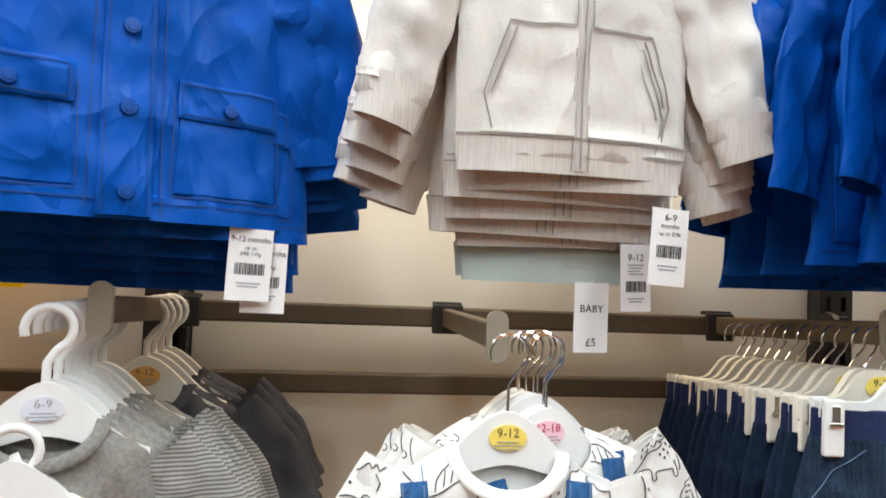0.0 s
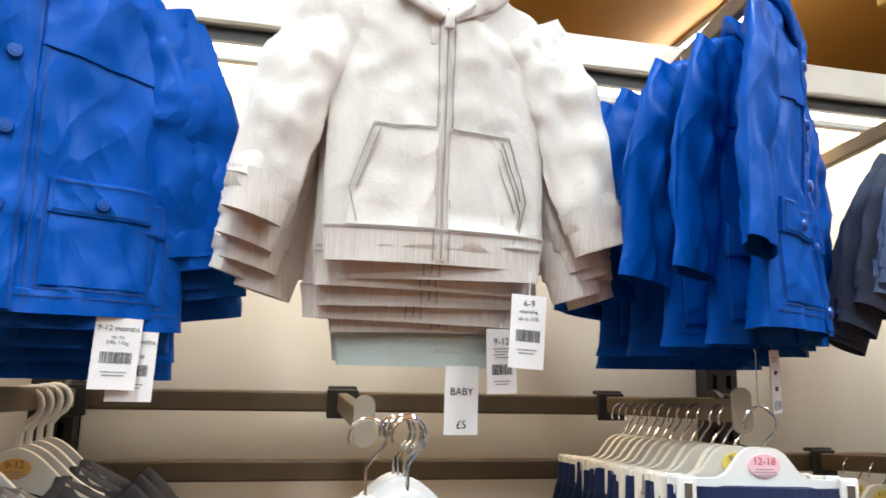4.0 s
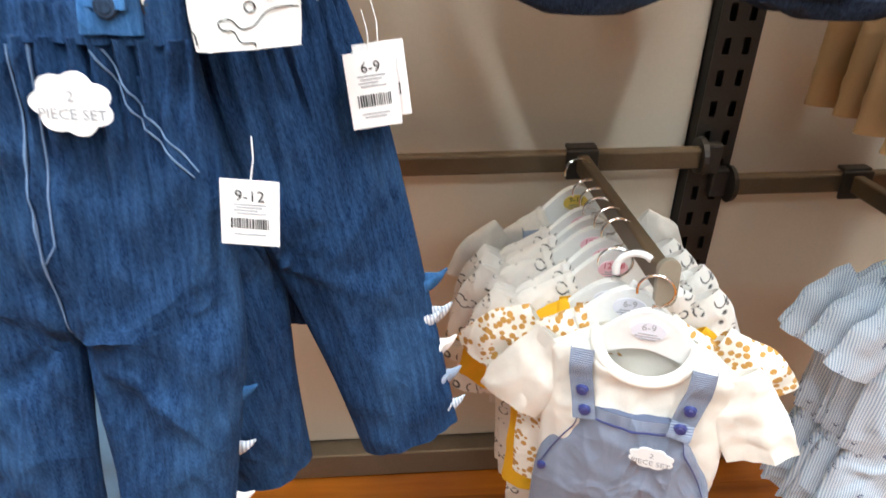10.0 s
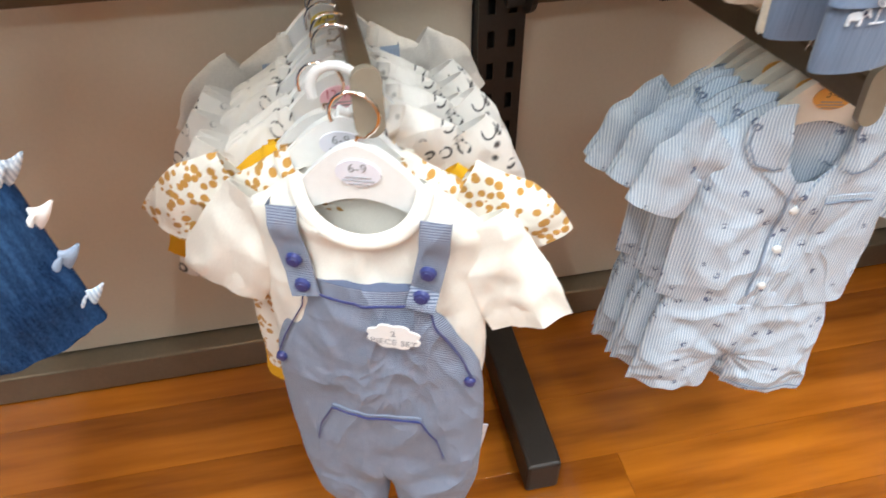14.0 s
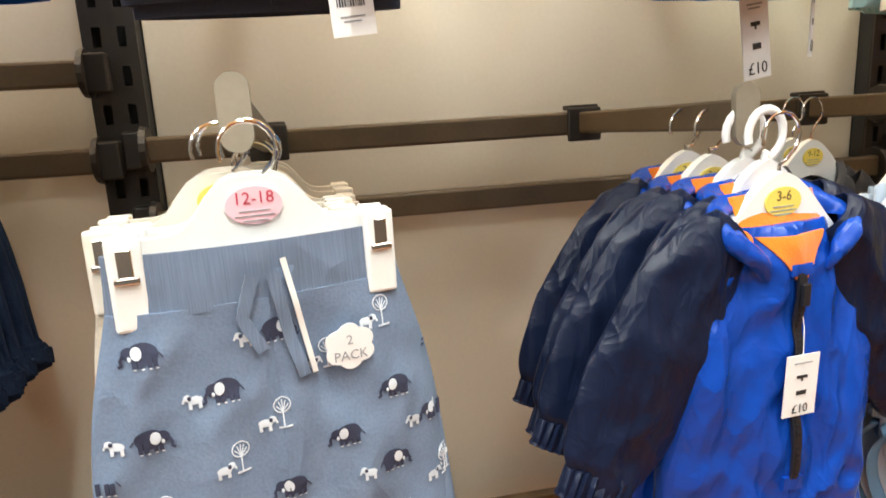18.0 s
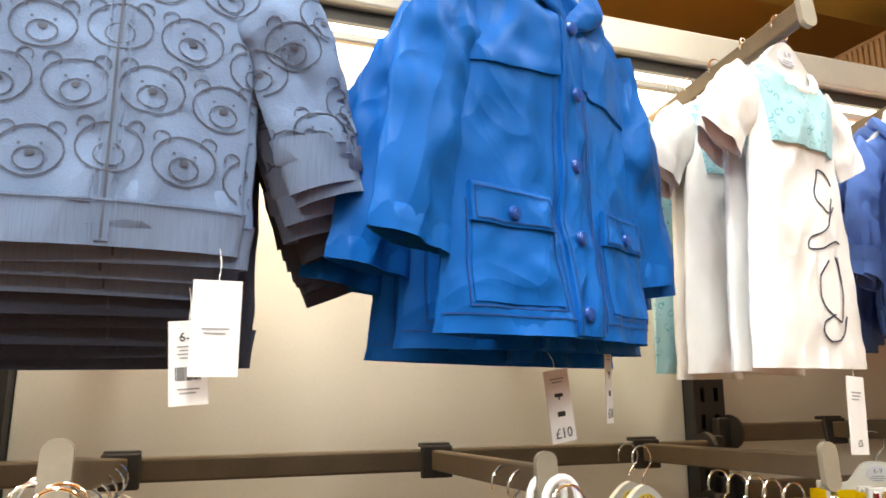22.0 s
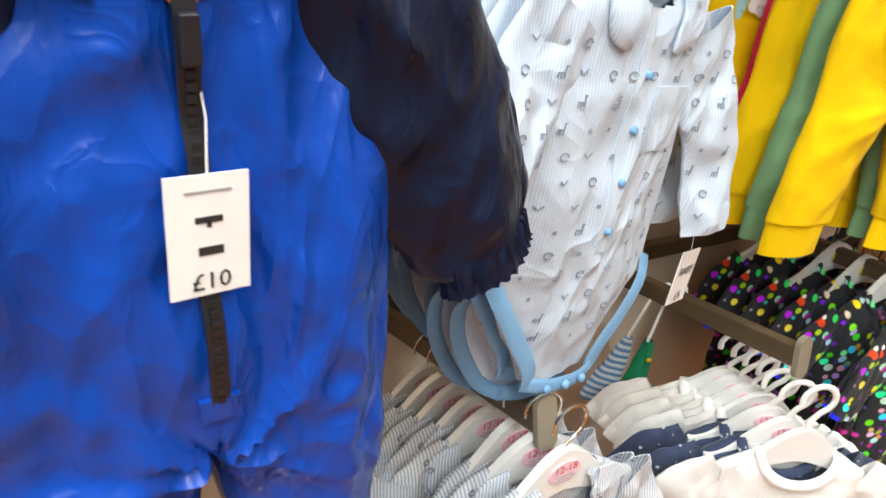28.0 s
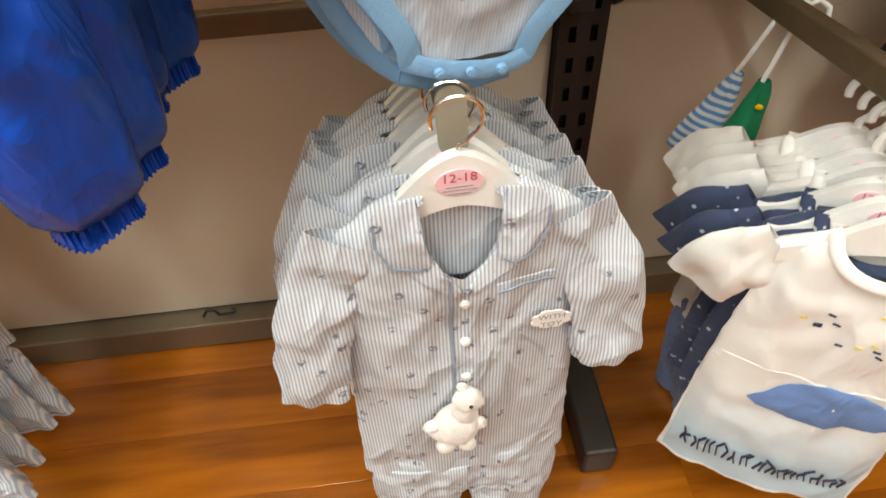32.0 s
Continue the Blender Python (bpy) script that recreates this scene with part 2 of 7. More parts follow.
M = {
    "panel": painted("wall_panel_paint", (0.67, 0.58, 0.46), 0.55, 0, 0.08, 0.03, 3),
    "bronze": painted("bronze_metal", (0.12, 0.082, 0.047), 0.42, 0.2, 0.2, 0.06, 20),
    "post": painted("post_metal", (0.032, 0.026, 0.022), 0.48, 0.3, 0.2, 0.06, 20),
    "dark": plain("dark_void", (0.012, 0.011, 0.01), 0.8),
    "stop": painted("end_stop_plastic", (0.26, 0.22, 0.165), 0.4, 0, 0.1, 0.02, 40),
    "chrome": plain("chrome", (0.82, 0.8, 0.77), 0.16, 1.0),
    "white": painted("white_plastic", (0.84, 0.83, 0.81), 0.36, 0, 0.05, 0.02, 30),
    "cream": painted("cream_plastic", (0.8, 0.74, 0.64), 0.4, 0, 0.06, 0.02, 30),
    "card": painted("white_card", (0.82, 0.8, 0.79), 0.6, 0, 0.04, 0.03, 40),
    "ink": plain("black_ink", (0.02, 0.02, 0.022), 0.6),
    "grey_ink": plain("grey_ink", (0.3, 0.3, 0.32), 0.6),
    "olive_ink": plain("olive_ink", (0.16, 0.12, 0.05), 0.6),
    "red_ink": plain("red_ink", (0.55, 0.06, 0.1), 0.6),
    "disc_yellow": plain("yellow_disc", (0.88, 0.68, 0.14), 0.4),
    "disc_pink": plain("pink_disc", (0.88, 0.55, 0.62), 0.4),
    "disc_lilac": plain("lilac_disc", (0.76, 0.75, 0.82), 0.4),
    "disc_orange": plain("orange_disc", (0.8, 0.42, 0.1), 0.4),
    "sticker": plain("yellow_sticker", (0.9, 0.66, 0.01), 0.35),
    "plinth": painted("plinth_metal", (0.23, 0.18, 0.125), 0.4, 0.4, 0.15, 0.04, 12),
    "trim": painted("cornice_metal", (0.42, 0.38, 0.33), 0.4, 0.4, 0.1, 0.03, 8),
    "glow": glowing("strip_diffuser", (1.0, 0.9, 0.72), 5.0),
    "tube": glowing("tube_diffuser", (1.0, 0.97, 0.92), 20.0),
    "ceiling": painted("ceiling_paint", (0.85, 0.44, 0.09), 0.5, 0, 0.12, 0.05, 1.5),
    "beam": painted("beam_paint", (0.85, 0.58, 0.14), 0.5, 0, 0.1, 0.05, 2),
    "wood": timber("ribbed_veneer", (0.2, 0.09, 0.03), (0.42, 0.22, 0.08), 14, 0.45, (6, 6, 0.35), 0.0, False),
    "floor": timber("cherry_laminate", (0.11, 0.02, 0.0015), (0.5, 0.155, 0.012), 5.0, 0.13, (0.55, 6.0, 1), 0.4),
    "seam": plain("floor_seam", (0.3, 0.085, 0.008), 0.4),
    # walls out of view, kept dark so less light bounces back
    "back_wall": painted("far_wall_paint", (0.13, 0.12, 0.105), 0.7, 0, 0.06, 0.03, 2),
    "rain_blue": waterproof("bright_blue_coating", (0.0005, 0.068, 0.36)),
    "rain_dark": waterproof("dark_blue_coating", (0.004, 0.018, 0.085)),
    "rain_azure": waterproof("azure_coating", (0.0005, 0.1, 0.4)),
    "oat": fabric("oatmeal_marl", (0.66, 0.62, 0.57), 0.9, 0.16, 320, 0.25, 0.4, (1, 1, 3)),
    "oat_rib": fabric("oatmeal_rib", (0.63, 0.58, 0.53), 0.9, 0.3, 240, 0.2, 0.6, (3, 0.2, 0.1)),
    "mint": fabric("mint_fleece", (0.48, 0.55, 0.52), 0.9, 0.15, 600),
    "bear": fabric("slate_blue_jersey", (0.165, 0.23, 0.37), 0.9, 0.14, 500),
    "bear_dark": fabric("charcoal_lining", (0.055, 0.066, 0.1), 0.9, 0.2, 500),
    "bear_rib": fabric("slate_rib", (0.155, 0.21, 0.33), 0.9, 0.25, 240, 0.2, 0.6, (3, 0.2, 0.1)),
    "ink_navy": plain("navy_print", (0.03, 0.035, 0.07), 0.8),
    "ink_slate": plain("slate_print", (0.06, 0.068, 0.1), 0.8),
    "soft_ink": plain("soft_grey_print", (0.24, 0.28, 0.36), 0.8),
    "oat_seam": plain("taupe_stitching", (0.3, 0.27, 0.24), 0.9),
    "dino": fabric("white_jersey", (0.82, 0.79, 0.75), 0.9, 0.08, 700),
    "cream_jersey": fabric("cream_jersey", (0.84, 0.79, 0.71), 0.9, 0.08, 700),
    "tee": fabric("white_tee", (0.84, 0.82, 0.8), 0.9, 0.06, 700),
    "dino_far": spotted("scribble_jersey", (0.8, 0.76, 0.71), (0.05, 0.05, 0.05), 42, 0.34, 0.26),
    "denim": denim("mid_denim", (0.003, 0.014, 0.055), (0.05, 0.125, 0.26), 0.6),
    "denim_strap": denim("strap_denim", (0.02, 0.085, 0.23), (0.08, 0.19, 0.37), 0.4),
    "denim_dark": denim("dark_denim", (0.005, 0.009, 0.022), (0.05, 0.085, 0.145), 0.65),
    "denim_ink": denim("ink_denim", (0.006, 0.012, 0.032), (0.025, 0.045, 0.085), 0.4),
    "navy_rib": fabric("navy_rib", (0.012, 0.02, 0.07), 0.9, 0.35, 240, 0.2, 0.6, (3, 0.2, 0.1)),
    "cord": fabric("oat_cord", (0.6, 0.52, 0.38), 0.95, 0.4, 500),
    "stitch": plain("pale_stitching", (0.12, 0.19, 0.32), 0.9),
    # darker than the coat: stitching and the shade under flap edges
    "stitch_blue": plain("blue_stitching", (0.002, 0.04, 0.2), 0.7),
    "snap": plain("blue_snap_plastic", (0.003, 0.06, 0.3), 0.3),
    "elephant": fabric("dusty_blue_jersey", (0.17, 0.225, 0.325), 0.9, 0.2, 420),
    "elephant_rib": fabric("dusty_blue_rib", (0.15, 0.195, 0.28), 0.9, 0.3, 240, 0.2, 0.6, (3, 0.2, 0.1)),
    "pale_print": plain("pale_grey_print", (0.66, 0.7, 0.76), 0.9),
    "fleece": fabric("beige_fleece", (0.56, 0.48, 0.38), 0.95, 0.3, 260, 0.3, 0.8),
    "chino": fabric("tan_chino", (0.44, 0.3, 0.155), 0.85, 0.12, 700),
    "nylon_blue": nylon("royal_blue_nylon", (0.002, 0.055, 0.38), 0.27, 0.34),
    "nylon_navy": nylon("black_navy_nylon", (0.006, 0.011, 0.032), 0.36, 0.22),
    "zip": plain("black_zip", (0.02, 0.02, 0.024), 0.35, 0.2),
    "orange": fabric("orange_fleece", (0.85, 0.2, 0.02), 0.95, 0.15, 500, 0.3),
    "shirt": striped("pale_blue_shirting", (0.45, 0.54, 0.67), (0.56, 0.64, 0.73), 0.0028, "X"),
    "shirt_trim": fabric("sky_blue_binding", (0.2, 0.39, 0.62), 0.85, 0.1, 700),
    "pyjama": striped("grey_stripe_cotton", (0.33, 0.37, 0.45), (0.66, 0.68, 0.71), 0.0036, "X", 0.45, (0.16, 0.16, 0.22)),
    "romper": striped("blue_stripe_cotton", (0.36, 0.46, 0.6), (0.7, 0.76, 0.82), 0.0034, "X", 0.5, (0.12, 0.15, 0.25)),
    "piping": fabric("slate_piping", (0.3, 0.36, 0.47), 0.85, 0.15, 600),
    "dungaree": striped("navy_hairline_jersey", (0.085, 0.105, 0.175), (0.31, 0.34, 0.42), 0.0024, "Z", 0.5),
    "button_navy": plain("navy_button", (0.03, 0.04, 0.16), 0.3),
    "leopard": spotted("leopard_jersey", (0.84, 0.79, 0.7), (0.5, 0.25, 0.05), 105, 0.4, 0.0),
    "mustard": fabric("mustard_jersey", (0.78, 0.42, 0.02), 0.9, 0.1, 700),
    "yellow": fabric("yellow_sweat", (0.85, 0.55, 0.005), 0.9, 0.08, 600),
    "green": fabric("sage_sweat", (0.17, 0.32, 0.17), 0.9, 0.1, 600),
    "red": fabric("red_sweat", (0.6, 0.02, 0.06), 0.9, 0.1, 600),
    "pink": fabric("pink_jersey", (0.75, 0.05, 0.16), 0.9, 0.1, 600),
    "royal": fabric("cornflower_sweat", (0.1, 0.19, 0.5), 0.9, 0.12, 600),
    "aqua": spotted("aqua_print_jersey", (0.36, 0.62, 0.68), (0.12, 0.4, 0.5), 60, 0.3, 0.2),
    "grey_knit": striped("grey_waffle_knit", (0.11, 0.105, 0.1), (0.34, 0.32, 0.29), 0.0045, "Z", 0.5),
    "grey_marl": fabric("grey_marl", (0.24, 0.225, 0.205), 0.95, 0.5, 220, 0.2, 0.5),
    "navy_print": spotted("navy_star_jersey", (0.03, 0.045, 0.1), (0.5, 0.55, 0.62), 70, 0.16),
    "black_print": many_coloured("multicolour_print", (0.012, 0.013, 0.018), 55, 0.36),
    "bubbles": many_coloured("balloon_print", (0.84, 0.82, 0.78), 24, 0.44),
    "sky_stripe": striped("sky_stripe_jersey", (0.12, 0.3, 0.6), (0.75, 0.8, 0.85), 0.012, "Z"),
    "emerald": fabric("emerald_jersey", (0.01, 0.22, 0.1), 0.9, 0.1, 600),
    "legging": spotted("slate_blue_legging", (0.12, 0.16, 0.3), (0.06, 0.08, 0.16), 90, 0.16),
    "whale": fabric("whale_print", (0.16, 0.27, 0.55), 0.9, 0.15, 300),
    "whale_sea": washed("sea_print", (0.82, 0.8, 0.78), (0.5, 0.63, 0.72), -0.26, -0.42),
    "plush": fabric("white_plush", (0.84, 0.81, 0.77), 0.98, 0.2, 380, 0.5, 0.9),
    "grey_dark": fabric("charcoal_sweat", (0.07, 0.066, 0.07), 0.9, 0.2, 500),
}


# ---- mesh helpers ----
from mathutils.bvhtree import BVHTree


def part(name, bm, mat, parent=None, label="", smooth=True, at=None):
    """Links a bmesh as one mesh object, under a parent if one is given."""
    me = bpy.data.meshes.new(name)
    bm.to_mesh(me)
    bm.free()
    me.materials.append(M[mat])
    if smooth:
        for p in me.polygons:
            p.use_smooth = True
        me.set_sharp_from_angle(angle=radians(48))
    ob = new(name, me)
    ob.parent = parent
    if at is not None:
        ob.matrix_basis = at
    if label:
        ob["label"] = label
    return ob


def twin(ob, parent, m, name=None):
    """Another object on the same mesh."""
    o = new(name or ob.name.split(".")[0], ob.data)
    o.parent = parent
    o.matrix_basis = m
    return o


def thing(name, label, category, m=None, group="", kind=""):
    e = new(name)
    e.empty_display_size = 0.05
    if m is not None:
        e.matrix_basis = m
    return tagged(e, label, category, group, kind)


def slab(bm, x0, x1, y0, y1, z0, z1, bevel=0.0):
    """A box with its long edges rounded off."""
    r = bmesh.ops.create_cube(bm, size=1.0, matrix=Matrix.LocRotScale(((x0 + x1) / 2, (y0 + y1) / 2, (z0 + z1) / 2), None, (x1 - x0, y1 - y0, z1 - z0)))
    if bevel:
        edges = list({e for v in r["verts"] for e in v.link_edges})
        bmesh.ops.bevel(bm, geom=edges, offset=bevel, segments=2, affect="EDGES", profile=0.5)
    return bm


def box(*a, bevel=0.0):
    return slab(bmesh.new(), *a, bevel=bevel)


def spline(keys, n):
    """Rows of numbers joined by a smooth curve, n rows in all."""
    k = np.array(keys, float)
    p = np.vstack([2 * k[0] - k[1], k, 2 * k[-1] - k[-2]])
    out = []
    for s in np.linspace(0, len(k) - 1, n):
        i = min(int(s), len(k) - 2)
        f = s - i
        a, b, c, d = p[i : i + 4]
        out.append(0.5 * (2 * b + (c - a) * f + (2 * a - 5 * b + 4 * c - d) * f * f + (3 * b - a - 3 * c + d) * f**3))
    return np.array(out)


def tube(path, r, sides=6, bm=None, caps=True, flat=1.0):
    """A rod along a path of points; r may change along it."""
    bm = bm or bmesh.new()
    path = [Vector(p) for p in path]
    rs = r if isinstance(r, (list, tuple)) else [r] * len(path)
    rings, up = [], None
    for i, p in enumerate(path):
        d = (path[min(i + 1, len(path) - 1)] - path[max(i - 1, 0)]).normalized()
        if up is None:
            up = Vector((0, 1, 0)) if abs(d.y) < 0.9 else Vector((1, 0, 0))
        side = d.cross(up).normalized()
        up = side.cross(d).normalized()
        rings.append([bm.verts.new(p + rs[i] * (math.cos(a) * side + flat * math.sin(a) * up)) for a in (2 * math.pi * k / sides for k in range(sides))])
    for a, b in zip(rings, rings[1:]):
        for k in range(sides):
            bm.faces.new((a[k], a[(k + 1) % sides], b[(k + 1) % sides], b[k]))
    if caps:
        bm.faces.new(rings[0][::-1])
        bm.faces.new(rings[-1])
    return bm


def cloth(keys, around=32, along=24, fold=0.006, seed=0, freq=(22, 14, 5), power=1.8, crease=0.6, close=(True, True), gather=0.0, hem=0.006, bm=None, pleat=0.0):
    """A sleeve, leg or body of cloth. keys: centre x, y, z, half width and half depth along it; the tube's width lies across it in the x-z plane,
    its depth along y. fold: how deep its creases are; gather: fine pleats at its last end. Its ends are turned in."""
    bm = bm or bmesh.new()
    k = spline(keys, along)
    off = Vector((seed * 7.31, seed * 3.17, seed * 1.93))
    rings = []
    total = len(k)
    for i, (x, y, z, hw, hd) in enumerate(k):
        a, b = k[max(i - 1, 0)], k[min(i + 1, total - 1)]
        dx, dz = b[0] - a[0], b[2] - a[2]
        l = math.hypot(dx, dz) or 1
        ux, uz = -dz / l, dx / l
        ring = []
        for j in range(around):
            q = 2 * math.pi * j / around
            c, s = math.cos(q), math.sin(q)
            cx = math.copysign(abs(c) ** (2 / power), c) * hw
            cy = math.copysign(abs(s) ** (2 / power), s) * hd
            p = Vector((x + ux * cx, y + cy, z + uz * cx))
            w = Vector((p.x * freq[0], p.y * freq[1] + (1.5 if s > 0 else 0), p.z * freq[2])) + off
            d = noise.noise(w) + 0.4 * noise.noise(w * 2.3)
            v = Vector((p.x * 17 + p.z * 9 * (1 if p.x > 0 else -1), p.y * 7 + (2.5 if s > 0 else 0), p.z * 15 - abs(p.x) * 8)) + off
            d += crease * (2.2 * max(0.0, 0.42 - abs(noise.noise(v))) - 0.35) + 0.25 * crease * noise.noise(v * 3.1)
            taper = 1.0 - 0.6 * math.exp(-i / 2.0)
            d *= fold * taper
            if pleat:
                d += pleat * abs(s) * math.sin(q * 21 + 5 * noise.noise(Vector((q * 2, seed, z * 9))))
            if gather:
                d += gather * math.exp(-(total - 1 - i) / 1.6) * math.sin(q * around / 2.7 + seed)
            p += Vector((ux * c * 0.5, s, uz * c * 0.5)) * d
            ring.append(p)
        rings.append(ring)

    def inward(ring, scale, shift):
        mid = sum(ring, Vector()) / len(ring)
        return [mid + (p - mid) * scale + shift for p in ring]

    def ends(ring, nxt):
        mid, m2 = sum(ring, Vector()) / len(ring), sum(nxt, Vector()) / len(nxt)
        d = (m2 - mid).normalized()
        return [inward(ring, 0.955, Vector((0, 0, 0))), inward(ring, 0.94, d * hem * 4), inward(ring, 0.5, d * hem * 6)]

    every = list(rings)
    if close[0]:
        every = ends(rings[0], rings[1])[::-1] + every
    if close[1]:
        every = every + ends(rings[-1], rings[-2])
    vs = [[bm.verts.new(p) for p in ring] for ring in every]
    for a, b in zip(vs, vs[1:]):
        for j in range(around):
            bm.faces.new((a[j], a[(j + 1) % around], b[(j + 1) % around], b[j]))
    if close[0]:
        bm.faces.new(vs[0][::-1])
    if close[1]:
        bm.faces.new(vs[-1])
    bmesh.ops.recalc_face_normals(bm, faces=bm.faces)
    return bm


def halves(e, mat, keys, crotch, n=48, cols=30, fold=0.006, seed=0, y=0.0, soft=0.05, gather=0.0, pleat=0.0, name="leg", label="", hem=0.006):
    """The two halves of trousers or a playsuit, each from the top down to its hem, meeting along the middle above the crotch.
    keys, downwards: height, outer edge, inner edge, half depth."""
    k = spline(keys, n)
    off = Vector((seed * 5.3, seed * 2.9, seed * 1.7))
    made = []
    for s in (-1, 1):
        bm, rings = bmesh.new(), []
        for i, (z, xo, xi, d) in enumerate(k):
            xi = max(0.0, xi) if z < crotch else 0.0
            t = min(1.0, max(0.0, (crotch + soft * 0.55 - z) / soft))
            t = t * t * (3 - 2 * t)
            front, back = [], []
            for j in range(cols):
                u = (0.5 - 0.5 * math.cos(math.pi * j / (cols - 1))) * t + math.sin(0.5 * math.pi * j / (cols - 1)) * (1 - t)
                x = xi + (xo - xi) * u
                pr = max(0.02, math.sqrt(max(0.0, 1 - min(1.0, x / xo) ** 2)) ** 0.8 * (1 - t) + math.sqrt(max(0.0, 1 - (2 * u - 1) ** 2)) * t)
                for side, row in ((-1, front), (1, back)):
                    q = Vector((s * x * 21, side * 3.1, z * 6)) + off
                    dd = noise.noise(q) + 0.4 * noise.noise(q * 2.4)
                    w = Vector((s * x * 17 + z * 9 * s, side * 2.3, z * 15 - x * 8)) + off
                    dd += 1.1 * max(0.0, 0.42 - abs(noise.noise(w))) - 0.2 + 0.18 * noise.noise(w * 3.1)
                    r = math.hypot(x - xi, z - crotch)
                    dd += 0.9 * math.exp(-r / 0.07) * noise.noise(Vector((math.atan2(z - crotch, x + 0.004) * 4.2, s * 3.0, r * 6)) + off)
                    dd *= fold * min(1.0, pr * 1.8) * (1 - 0.6 * math.exp(-i / 2.0))
                    if pleat:
                        dd += pleat * min(1.0, pr * 1.5) * math.exp(-(k[0][0] - z) / 0.1) * math.sin(s * x * 400 + 3 * noise.noise(Vector((x * 40, z * 12, seed))))
                    if gather:
                        dd += gather * math.exp(-(n - 1 - i) / 1.8) * math.sin(j * 2.3 + seed)
                    row.append(Vector((s * (x + 0.4 * dd * (u if xi else 0) * t), y + side * (d * pr * (1.0 if side < 0 else 0.85) + dd), z)))
            rings.append(front + back[:0:-1][1:] + back[:1])
        last = rings[-1]
        mid = sum(last, Vector()) / len(last)
        rings.append([mid + (p - mid) * 0.95 for p in last])
        rings.append([mid + (p - mid) * 0.93 + Vector((0, 0, hem * 4)) for p in last])
        vs = [[bm.verts.new(p) for p in ring] for ring in rings]
        m = len(vs[0])
        for a, b in zip(vs, vs[1:]):
            for j in range(m):
                bm.faces.new((a[j], a[(j + 1) % m], b[(j + 1) % m], b[j]))
        bm.faces.new(vs[0][::-1])
        bm.faces.new(vs[-1])
        bmesh.ops.recalc_face_normals(bm, faces=bm.faces)
        made.append(part(name, bm, mat, e, label))
    return made


